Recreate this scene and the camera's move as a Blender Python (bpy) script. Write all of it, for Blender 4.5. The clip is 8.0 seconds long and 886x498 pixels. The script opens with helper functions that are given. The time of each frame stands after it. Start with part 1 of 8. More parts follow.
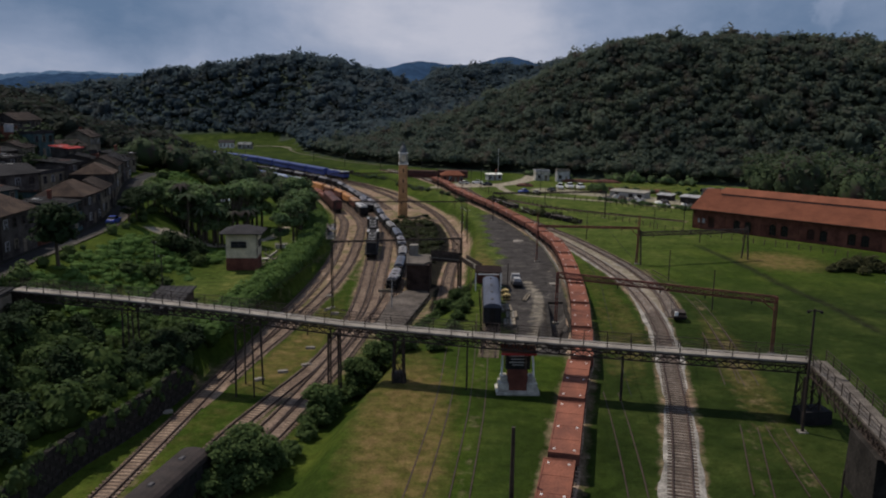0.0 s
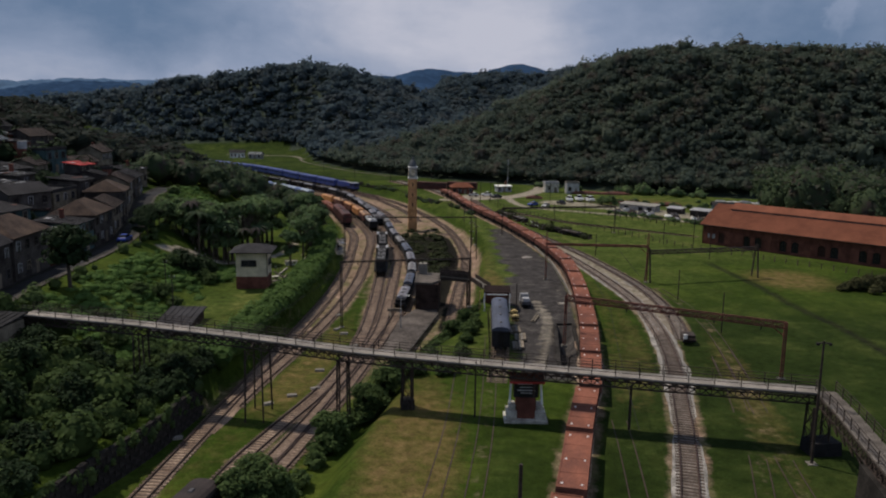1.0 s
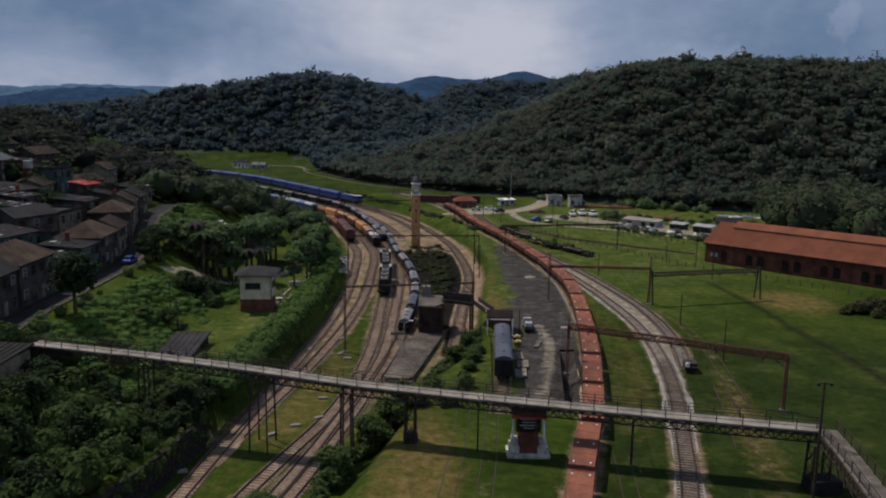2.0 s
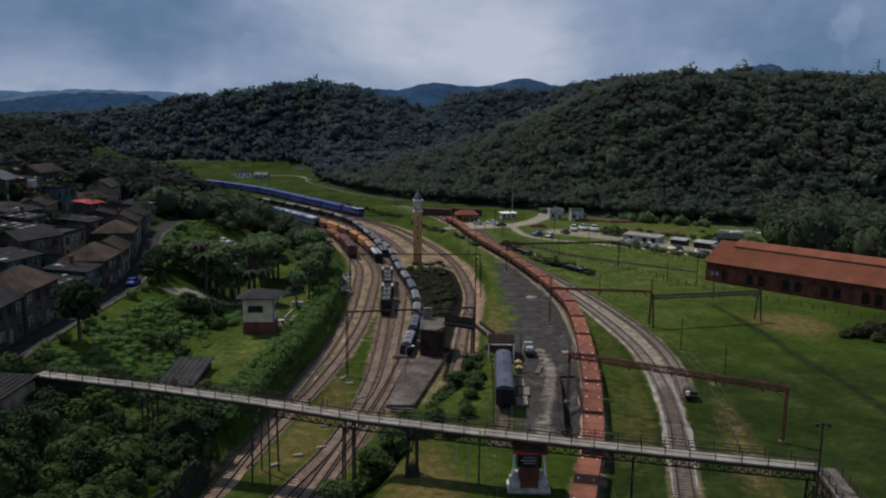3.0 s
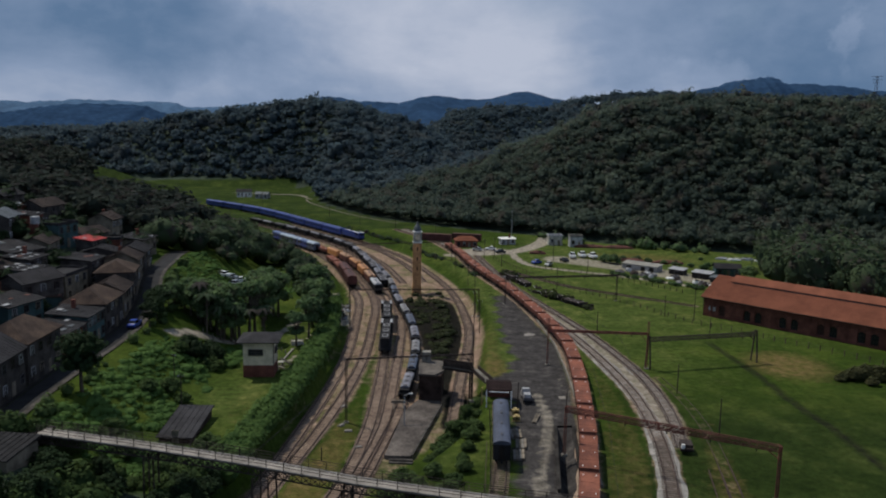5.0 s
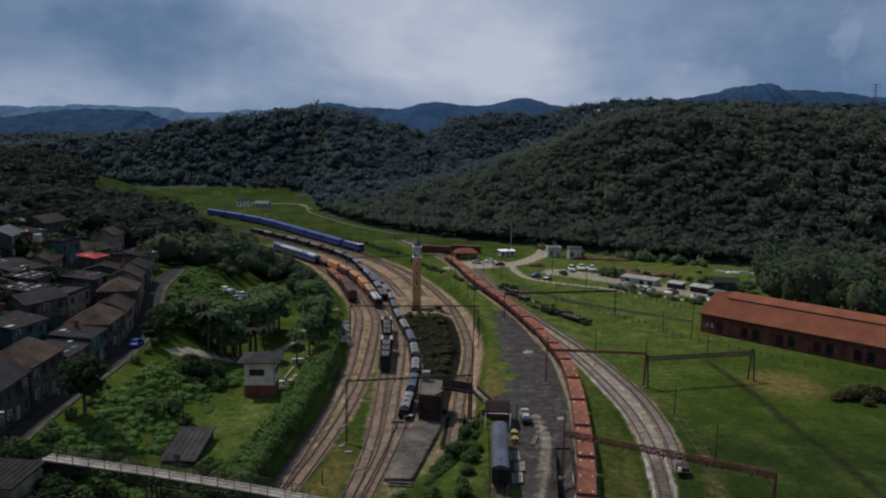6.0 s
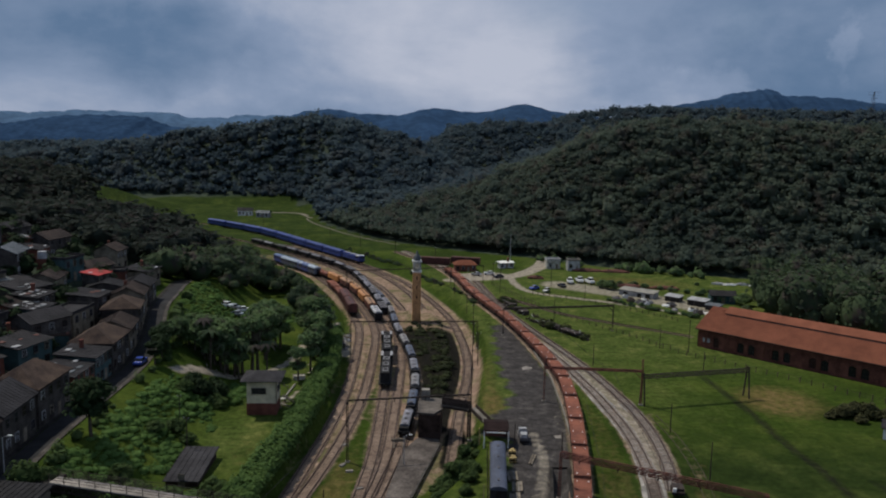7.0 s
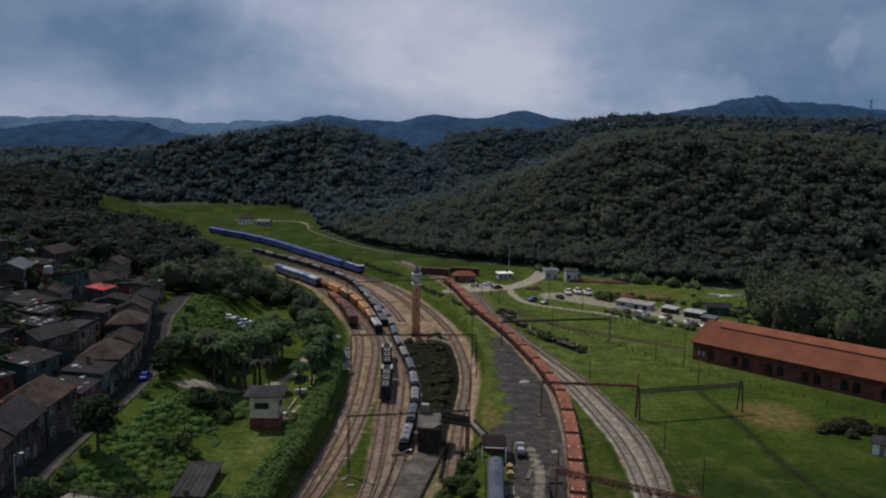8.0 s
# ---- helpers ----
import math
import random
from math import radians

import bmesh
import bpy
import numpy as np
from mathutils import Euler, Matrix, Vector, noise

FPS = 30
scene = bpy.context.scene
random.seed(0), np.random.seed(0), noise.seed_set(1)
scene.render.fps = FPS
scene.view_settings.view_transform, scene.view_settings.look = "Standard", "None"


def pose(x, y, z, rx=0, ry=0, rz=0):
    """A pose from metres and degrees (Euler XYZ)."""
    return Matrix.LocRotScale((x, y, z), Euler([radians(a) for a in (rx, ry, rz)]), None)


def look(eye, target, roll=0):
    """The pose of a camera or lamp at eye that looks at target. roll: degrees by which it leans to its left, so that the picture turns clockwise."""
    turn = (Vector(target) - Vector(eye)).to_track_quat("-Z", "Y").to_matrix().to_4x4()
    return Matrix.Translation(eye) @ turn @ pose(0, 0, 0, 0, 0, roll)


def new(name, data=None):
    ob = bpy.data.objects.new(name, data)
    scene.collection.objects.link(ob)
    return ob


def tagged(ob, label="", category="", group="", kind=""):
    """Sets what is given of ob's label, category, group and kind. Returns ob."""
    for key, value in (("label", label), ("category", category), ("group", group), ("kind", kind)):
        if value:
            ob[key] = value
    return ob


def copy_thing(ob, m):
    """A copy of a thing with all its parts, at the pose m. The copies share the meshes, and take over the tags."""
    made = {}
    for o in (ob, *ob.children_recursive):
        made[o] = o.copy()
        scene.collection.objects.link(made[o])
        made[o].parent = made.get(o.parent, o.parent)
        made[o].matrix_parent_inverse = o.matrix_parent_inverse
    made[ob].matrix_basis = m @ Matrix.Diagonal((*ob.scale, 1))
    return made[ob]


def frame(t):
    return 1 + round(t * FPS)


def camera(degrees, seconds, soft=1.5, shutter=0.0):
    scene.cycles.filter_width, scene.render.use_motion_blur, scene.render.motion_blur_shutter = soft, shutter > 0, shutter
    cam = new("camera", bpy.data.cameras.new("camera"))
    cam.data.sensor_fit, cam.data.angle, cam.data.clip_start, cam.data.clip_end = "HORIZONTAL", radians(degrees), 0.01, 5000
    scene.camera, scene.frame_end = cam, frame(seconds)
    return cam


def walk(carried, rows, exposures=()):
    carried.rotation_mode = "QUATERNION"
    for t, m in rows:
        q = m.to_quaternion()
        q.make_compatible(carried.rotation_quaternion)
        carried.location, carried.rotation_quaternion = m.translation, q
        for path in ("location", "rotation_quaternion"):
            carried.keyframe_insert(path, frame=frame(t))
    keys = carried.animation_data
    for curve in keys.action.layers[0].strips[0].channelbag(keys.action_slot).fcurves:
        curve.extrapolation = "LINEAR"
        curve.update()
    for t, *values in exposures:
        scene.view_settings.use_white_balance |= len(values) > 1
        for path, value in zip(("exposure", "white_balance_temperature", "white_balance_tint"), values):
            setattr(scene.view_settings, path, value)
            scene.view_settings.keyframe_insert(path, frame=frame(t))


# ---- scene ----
cam = camera(58.4, 8.0, soft=2.1)
PATH = [
    (0, (0.59, 0.129, 31.113), (0.559, 2.095, 30.746), 0.9),
    (0.5, (0.628, 0.258, 32.128), (0.582, 2.225, 31.768), 0.9),
    (1, (0.696, 0.275, 33.552), (0.64, 2.242, 33.199), 0.85),
    (1.5, (0.673, 0.272, 35.204), (0.612, 2.241, 34.857), 0.85),
    (3, (0.534, 0.001, 40.52), (0.466, 1.972, 40.191), 1.0),
    (3.5, (0.526, -0.123, 42.248), (0.457, 1.849, 41.924), 1.0),
    (4, (0.554, -0.168, 43.93), (0.485, 1.805, 43.612), 1.0),
    (4.5, (0.705, -0.191, 45.598), (0.635, 1.783, 45.286), 1.1),
    (6, (0.727, -1.34, 50.672), (0.658, 0.637, 50.376), 1.2),
    (6.5, (0.879, -2.156, 52.251), (0.808, -0.178, 51.961), 1.2),
    (7, (0.841, -3.23, 54.03), (0.772, -1.252, 53.745), 1.2),
    (7.5, (0.835, -4.615, 55.647), (0.767, -2.635, 55.368), 1.25),
    (8, (0.945, -6.182, 57.122), (0.877, -4.202, 56.848), 1.25),
]
walk(cam, [(t, look(eye, target, roll)) for t, eye, target, roll in PATH], exposures=[(0, -0.55, 6450, 13), (1.5, -0.55, 6500, 13.5), (3, -0.56, 6150, 9.5), (4.5, -0.56, 6080, 9), (8, -0.58, 6250, 10.5)])

# ---- sky and sun ----
SUN = Vector((-0.50, 0.34, 1.0)).normalized()


# cloud banks: across, up, half-width, half-height and how much brighter or darker
CLOUDS = [(-0.36, 0.118, 0.17, 0.045, -0.075), (-0.30, 0.040, 0.30, 0.022, 0.03), (0.0, 0.085, 0.13, 0.055, 0.052), (0.08, 0.03, 0.22, 0.03, 0.04), (0.37, 0.095, 0.22, 0.055, -0.07), (0.285, 0.072, 0.05, 0.022, 0.075),
          (0.46, 0.115, 0.022, 0.03, 0.07), (0.50, 0.17, 0.12, 0.035, -0.07), (-0.20, 0.165, 0.30, 0.03, 0.02), (0.02, 0.175, 0.10, 0.03, -0.02)]


def build_world():
    w = bpy.data.worlds.new("sky")
    scene.world = w
    w.use_nodes = True
    nt = w.node_tree
    n, ln = nt.nodes, nt.links
    n.clear()
    out = n.new("ShaderNodeOutputWorld")
    bg = n.new("ShaderNodeBackground")
    bg.inputs["Strength"].default_value = 0.10
    sky = n.new("ShaderNodeTexSky")
    sky.sky_type = "NISHITA"
    sky.sun_disc = False
    sky.sun_elevation = math.asin(SUN.z)
    sky.sun_rotation = math.atan2(SUN.x, SUN.y)
    tc = n.new("ShaderNodeTexCoord")
    sep = n.new("ShaderNodeSeparateXYZ")
    ln.new(tc.outputs["Generated"], sep.inputs[0])
    # the cloud deck is flat: the direction is laid out on a plane overhead
    up = n.new("ShaderNodeMath")
    up.operation = "MAXIMUM"
    up.inputs[1].default_value = 0.0
    ln.new(sep.outputs["Z"], up.inputs[0])
    add = n.new("ShaderNodeMath")
    add.operation = "ADD"
    add.inputs[1].default_value = 0.42
    ln.new(up.outputs[0], add.inputs[0])
    flat = []
    for axis in ("X", "Y"):
        d = n.new("ShaderNodeMath")
        d.operation = "DIVIDE"
        ln.new(sep.outputs[axis], d.inputs[0])
        ln.new(add.outputs[0], d.inputs[1])
        flat.append(d)
    comb = n.new("ShaderNodeCombineXYZ")
    ln.new(flat[0].outputs[0], comb.inputs[0])
    ln.new(flat[1].outputs[0], comb.inputs[1])
    comb.inputs[2].default_value = 0.0
    shift = n.new("ShaderNodeVectorMath")
    shift.operation = "ADD"
    shift.inputs[1].default_value = (-2.846, 5.916, 3.064)
    ln.new(comb.outputs[0], shift.inputs[0])
    big = n.new("ShaderNodeTexNoise")
    big.inputs["Scale"].default_value = 1.1
    big.inputs["Detail"].default_value = 9
    big.inputs["Roughness"].default_value = 0.55
    big.inputs["Distortion"].default_value = 0.25
    ln.new(shift.outputs[0], big.inputs["Vector"])
    # broad cloud masses ahead: dark and bright banks with ragged edges
    front = n.new("ShaderNodeMath")
    front.operation = "MAXIMUM"
    front.inputs[1].default_value = 0.15
    ln.new(sep.outputs["Y"], front.inputs[0])
    face = n.new("ShaderNodeCombineXYZ")
    for k, axis in enumerate(("X", "Z")):
        d = n.new("ShaderNodeMath")
        d.operation = "DIVIDE"
        ln.new(sep.outputs[axis], d.inputs[0])
        ln.new(front.outputs[0], d.inputs[1])
        ln.new(d.outputs[0], face.inputs[k])
    rag = n.new("ShaderNodeTexNoise")
    rag.inputs["Scale"].default_value = 7.0
    rag.inputs["Detail"].default_value = 7
    rag.inputs["Roughness"].default_value = 0.6
    ln.new(face.outputs[0], rag.inputs["Vector"])
    ragged = n.new("ShaderNodeVectorMath")
    ragged.operation = "MULTIPLY_ADD"
    ragged.inputs[1].default_value = (0.42, 0.20, 0.0)
    ln.new(rag.outputs["Color"], ragged.inputs[0])
    ln.new(face.outputs[0], ragged.inputs[2])
    total = n.new("ShaderNodeMath")
    total.operation = "MULTIPLY_ADD"
    total.inputs[1].default_value, total.inputs[2].default_value = 0.85, 0.075
    ln.new(big.outputs["Fac"], total.inputs[0])
    total = total.outputs[0]
    for cx, cz, wx, wz, much in CLOUDS:
        off = n.new("ShaderNodeVectorMath")
        off.operation = "SUBTRACT"
        off.inputs[1].default_value = (cx + 0.21, cz + 0.10, 0.0)
        ln.new(ragged.outputs[0], off.inputs[0])
        fit = n.new("ShaderNodeVectorMath")
        fit.operation = "MULTIPLY"
        fit.inputs[1].default_value = (1 / wx, 1 / wz, 0.0)
        ln.new(off.outputs[0], fit.inputs[0])
        size = n.new("ShaderNodeVectorMath")
        size.operation = "LENGTH"
        ln.new(fit.outputs[0], size.inputs[0])
        bank = n.new("ShaderNodeMapRange")
        bank.interpolation_type = "SMOOTHSTEP"
        bank.inputs["From Min"].default_value, bank.inputs["From Max"].default_value = 0.2, 1.5
        bank.inputs["To Min"].default_value, bank.inputs["To Max"].default_value = much, 0.0
        ln.new(size.outputs["Value"], bank.inputs["Value"])
        plus = n.new("ShaderNodeMath")
        plus.operation = "ADD"
        ln.new(total, plus.inputs[0])
        ln.new(bank.outputs[0], plus.inputs[1])
        total = plus.outputs[0]
    tone = n.new("ShaderNodeValToRGB")
    tone.color_ramp.elements[0].position, tone.color_ramp.elements[0].color = 0.33, (1.7, 2.7, 4.3, 1)
    tone.color_ramp.elements[1].position, tone.color_ramp.elements[1].color = 0.68, (7.1, 7.45, 8.6, 1)
    e = tone.color_ramp.elements.new(0.51)
    e.color = (3.7, 4.6, 6.3, 1)
    ln.new(total, tone.inputs["Fac"])
    gap = n.new("ShaderNodeTexNoise")
    gap.inputs["Scale"].default_value = 1.7
    gap.inputs["Detail"].default_value = 5
    ln.new(shift.outputs[0], gap.inputs["Vector"])
    cover = n.new("ShaderNodeMapRange")
    cover.inputs["From Min"].default_value, cover.inputs["From Max"].default_value = 0.58, 0.72
    cover.inputs["To Min"].default_value, cover.inputs["To Max"].default_value = 1.0, 0.75
    ln.new(gap.outputs["Fac"], cover.inputs["Value"])
    mix = n.new("ShaderNodeMixRGB")
    ln.new(cover.outputs[0], mix.inputs["Fac"])
    ln.new(sky.outputs[0], mix.inputs[1])
    ln.new(tone.outputs[0], mix.inputs[2])
    ln.new(mix.outputs[0], bg.inputs["Color"])
    ln.new(bg.outputs[0], out.inputs[0])


build_world()
sun_data = bpy.data.lights.new("sun", "SUN")
sun_data.energy = 4.6
sun_data.angle = radians(1.5)
sun_data.color = (1.0, 0.92, 0.78)
sun = new("sun", sun_data)
sun.matrix_world = look((0, 0, 300), Vector((0, 0, 300)) - SUN)


# ---- materials ----
def mat(name, base, rough=0.8, vary=0.25, scale=3.0, fine=40.0, bump=0.15, metal=0.0, tint=None, island=0.0, each=0.12, spec=None):
    """Colour with broad stains and fine grain; tint: the second colour of the stains."""
    m = bpy.data.materials.new(name)
    m.use_nodes = True
    nt = m.node_tree
    n, ln = nt.nodes, nt.links
    b = n["Principled BSDF"]
    b.inputs["Roughness"].default_value = rough
    b.inputs["Metallic"].default_value = metal
    # rough weathered surfaces hardly shine
    b.inputs["Specular IOR Level"].default_value = spec if spec is not None else 0.12 if rough > 0.8 else 0.3
    tc = n.new("ShaderNodeTexCoord")
    big = n.new("ShaderNodeTexNoise")
    big.inputs["Scale"].default_value = scale
    big.inputs["Detail"].default_value = 6
    big.inputs["Roughness"].default_value = 0.62
    ln.new(tc.outputs["Object"], big.inputs["Vector"])
    small = n.new("ShaderNodeTexNoise")
    small.inputs["Scale"].default_value = fine
    small.inputs["Detail"].default_value = 3
    ln.new(tc.outputs["Object"], small.inputs["Vector"])
    ramp = n.new("ShaderNodeValToRGB")
    t = tint or tuple(c * (1 - vary) for c in base)
    ramp.color_ramp.elements[0].position, ramp.color_ramp.elements[0].color = 0.36, (*t, 1)
    ramp.color_ramp.elements[1].position, ramp.color_ramp.elements[1].color = 0.64, (*[min(1, c * (1 + vary * 0.5)) for c in base], 1)
    ln.new(big.outputs["Fac"], ramp.inputs["Fac"])
    col = ramp.outputs[0]
    val = n.new("ShaderNodeMapRange")
    val.inputs["From Min"].default_value, val.inputs["From Max"].default_value = 0.3, 0.7
    val.inputs["To Min"].default_value, val.inputs["To Max"].default_value = 1 - vary * 0.7, 1 + vary * 0.7
    ln.new(small.outputs["Fac"], val.inputs["Value"])
    factor = val.outputs[0]
    info = n.new("ShaderNodeObjectInfo")
    rnd = info.outputs["Random"]
    amount = each
    if island:
        rnd, amount = n.new("ShaderNodeNewGeometry").outputs["Random Per Island"], island
    r = n.new("ShaderNodeMapRange")
    r.inputs["To Min"].default_value, r.inputs["To Max"].default_value = 1 - amount, 1 + amount
    ln.new(rnd, r.inputs["Value"])
    mul = n.new("ShaderNodeMath")
    mul.operation = "MULTIPLY"
    ln.new(factor, mul.inputs[0])
    ln.new(r.outputs[0], mul.inputs[1])
    sc = n.new("ShaderNodeVectorMath")
    sc.operation = "SCALE"
    ln.new(col, sc.inputs[0])
    ln.new(mul.outputs[0], sc.inputs["Scale"])
    ln.new(sc.outputs[0], b.inputs["Base Color"])
    if bump:
        bp = n.new("ShaderNodeBump")
        bp.inputs["Strength"].default_value = bump
        bp.inputs["Distance"].default_value = 0.05
        ln.new(small.outputs["Fac"], bp.inputs["Height"])
        ln.new(bp.outputs[0], b.inputs["Normal"])
    return m


def leafmat(name, dark, light, scale=0.12, other=None, speck=0.42, thin=0.18):
    """Leaves: hue differs from crown to crown and from clump to clump; a little light comes through."""
    m = bpy.data.materials.new(name)
    m.use_nodes = True
    nt = m.node_tree
    n, ln = nt.nodes, nt.links
    b = n["Principled BSDF"]
    b.inputs["Roughness"].default_value = 0.65
    b.inputs["Specular IOR Level"].default_value = 0.04
    geo = n.new("ShaderNodeNewGeometry")
    no = n.new("ShaderNodeTexNoise")
    no.inputs["Scale"].default_value = scale
    no.inputs["Detail"].default_value = 5
    no.inputs["Roughness"].default_value = 0.7
    ln.new(geo.outputs["Position"], no.inputs["Vector"])
    ad = n.new("ShaderNodeMath")
    ad.operation = "MULTIPLY_ADD"
    ad.inputs[1].default_value = speck
    ln.new(geo.outputs["Random Per Island"], ad.inputs[0])
    ln.new(no.outputs["Fac"], ad.inputs[2])
    ramp = n.new("ShaderNodeValToRGB")
    ramp.color_ramp.elements[0].position, ramp.color_ramp.elements[0].color = 0.30 + 0.36 * speck, (*dark, 1)
    ramp.color_ramp.elements[1].position, ramp.color_ramp.elements[1].color = 0.66 + 0.76 * speck, (*light, 1)
    ln.new(ad.outputs[0], ramp.inputs["Fac"])
    hue = ramp.outputs[0]
    if other:
        # some crowns are of another kind
        kinds = n.new("ShaderNodeTexNoise")
        kinds.inputs["Scale"].default_value = scale * 4
        kinds.inputs["Detail"].default_value = 3
        ln.new(geo.outputs["Position"], kinds.inputs["Vector"])
        pick = n.new("ShaderNodeMapRange")
        pick.inputs["From Min"].default_value, pick.inputs["From Max"].default_value = 0.52, 0.66
        ln.new(kinds.outputs["Fac"], pick.inputs["Value"])
        blend = n.new("ShaderNodeMixRGB")
        blend.inputs[2].default_value = (*other, 1)
        ln.new(pick.outputs[0], blend.inputs["Fac"])
        ln.new(hue, blend.inputs[1])
        hue = blend.outputs[0]
    ln.new(hue, b.inputs["Base Color"])
    tr = n.new("ShaderNodeBsdfTranslucent")
    ln.new(hue, tr.inputs["Color"])
    mx = n.new("ShaderNodeMixShader")
    mx.inputs[0].default_value = thin
    ln.new(b.outputs[0], mx.inputs[1])
    ln.new(tr.outputs[0], mx.inputs[2])
    ln.new(mx.outputs[0], n["Material Output"].inputs[0])
    return m


def groundmat():
    """Grass toned for shade and sun, dry grass, yard dirt, dark ground and forest floor, by the masks of the sheet and
    ragged noise.
    """
    m = bpy.data.materials.new("ground")
    m.use_nodes = True
    nt = m.node_tree
    n, ln = nt.nodes, nt.links
    b = n["Principled BSDF"]
    b.inputs["Roughness"].default_value = 0.95
    b.inputs["Specular IOR Level"].default_value = 0.03
    geo = n.new("ShaderNodeNewGeometry")

    def noise_at(scale, detail=6, rough=0.6):
        t = n.new("ShaderNodeTexNoise")
        t.inputs["Scale"].default_value = scale
        t.inputs["Detail"].default_value = detail
        t.inputs["Roughness"].default_value = rough
        ln.new(geo.outputs["Position"], t.inputs["Vector"])
        return t.outputs["Fac"]

    def ramp(fac, *stops):
        r = n.new("ShaderNodeValToRGB")
        el = r.color_ramp.elements
        el[0].position, el[0].color = stops[0][0], (*stops[0][1], 1)
        el[1].position, el[1].color = stops[-1][0], (*stops[-1][1], 1)
        for p, c in stops[1:-1]:
            el.new(p).color = (*c, 1)
        ln.new(fac, r.inputs["Fac"])
        return r.outputs[0]

    def mask(name, soft, push):
        a = n.new("ShaderNodeAttribute")
        a.attribute_name = name
        s = n.new("ShaderNodeMath")
        s.operation = "MULTIPLY_ADD"
        s.inputs[1].default_value = push
        ln.new(noise_at(0.55, 8, 0.7), s.inputs[0])
        ln.new(a.outputs["Fac"], s.inputs[2])
        r = n.new("ShaderNodeMapRange")
        r.inputs["From Min"].default_value, r.inputs["From Max"].default_value = 0.5 + push / 2 - soft, 0.5 + push / 2 + soft
        ln.new(s.outputs[0], r.inputs["Value"])
        return r.outputs[0]

    def mix(fac, a, c):
        x = n.new("ShaderNodeMixRGB")
        ln.new(fac, x.inputs["Fac"])
        ln.new(a, x.inputs[1])
        ln.new(c, x.inputs[2])
        return x.outputs[0]

    grass = ramp(noise_at(0.055, 11, 0.66), (0.34, (0.021, 0.034, 0.006)), (0.5, (0.033, 0.054, 0.008)), (0.66, (0.066, 0.086, 0.014)))
    # lush holds the shaded tone of the grass, bright the sunlit tone
    lush = ramp(noise_at(0.11, 11, 0.68), (0.34, (0.013, 0.022, 0.005)), (0.5, (0.022, 0.035, 0.008)), (0.66, (0.044, 0.058, 0.014)))
    bright = ramp(noise_at(0.2, 10, 0.66), (0.33, (0.033, 0.051, 0.010)), (0.5, (0.058, 0.080, 0.017)), (0.68, (0.108, 0.118, 0.032)))
    grass = mix(mask("lush", 0.34, 0.9), grass, lush)
    grass = mix(mask("bright", 0.34, 0.9), grass, bright)
    dry = ramp(noise_at(0.5, 7, 0.7), (0.33, (0.062, 0.066, 0.014)), (0.5, (0.105, 0.084, 0.028)), (0.67, (0.165, 0.112, 0.048)))
    dirt = ramp(noise_at(0.8, 8, 0.7), (0.30, (0.168, 0.108, 0.076)), (0.50, (0.246, 0.166, 0.120)), (0.74, (0.325, 0.240, 0.178)))
    weeds = ramp(noise_at(0.9, 8, 0.7), (0.33, (0.074, 0.078, 0.030)), (0.5, (0.122, 0.112, 0.050)), (0.68, (0.185, 0.158, 0.092)))
    patchy = ramp(noise_at(0.16, 6, 0.62), (0.46, (0, 0, 0)), (0.60, (0.85, 0.85, 0.85)))
    dirt = mix(patchy, dirt, weeds)
    dark_ground = ramp(noise_at(0.7, 8, 0.7), (0.35, (0.008, 0.008, 0.007)), (0.58, (0.017, 0.015, 0.011)), (0.72, (0.022, 0.026, 0.010)))
    wood = ramp(noise_at(0.07, 8, 0.75), (0.35, (0.032, 0.042, 0.032)), (0.66, (0.052, 0.066, 0.044)))
    c = mix(mask("dry", 0.22, 0.9), grass, dry)
    c = mix(mask("dirt", 0.14, 0.7), c, dirt)
    c = mix(mask("dark_ground", 0.16, 0.5), c, dark_ground)
    tar = ramp(noise_at(0.35, 9, 0.72), (0.34, (0.030, 0.027, 0.026)), (0.54, (0.056, 0.051, 0.049)), (0.70, (0.125, 0.110, 0.098)))
    c = mix(mask("tar", 0.24, 1.1), c, tar)
    pale = ramp(noise_at(0.6, 8, 0.7), (0.34, (0.14, 0.12, 0.095)), (0.64, (0.36, 0.315, 0.25)))
    c = mix(mask("pale", 0.16, 0.6), c, pale)
    c = mix(mask("wood", 0.1, 0.4), c, wood)
    grain = n.new("ShaderNodeMapRange")
    grain.inputs["From Min"].default_value, grain.inputs["From Max"].default_value = 0.3, 0.7
    grain.inputs["To Min"].default_value, grain.inputs["To Max"].default_value = 0.62, 1.38
    ln.new(noise_at(4.5, 6, 0.75), grain.inputs["Value"])
    sc = n.new("ShaderNodeVectorMath")
    sc.operation = "SCALE"
    ln.new(c, sc.inputs[0])
    ln.new(grain.outputs[0], sc.inputs["Scale"])
    tuft = n.new("ShaderNodeMapRange")
    tuft.inputs["From Min"].default_value, tuft.inputs["From Max"].default_value = 0.3, 0.7
    tuft.inputs["To Min"].default_value, tuft.inputs["To Max"].default_value = 0.68, 1.32
    ln.new(noise_at(0.8, 5, 0.65), tuft.inputs["Value"])
    sc2 = n.new("ShaderNodeVectorMath")
    sc2.operation = "SCALE"
    ln.new(sc.outputs[0], sc2.inputs[0])
    ln.new(tuft.outputs[0], sc2.inputs["Scale"])
    ln.new(sc2.outputs[0], b.inputs["Base Color"])
    bp = n.new("ShaderNodeBump")
    bp.inputs["Strength"].default_value = 0.5
    bp.inputs["Distance"].default_value = 0.25
    ln.new(noise_at(3.0, 6, 0.8), bp.inputs["Height"])
    ln.new(bp.outputs[0], b.inputs["Normal"])
    return m


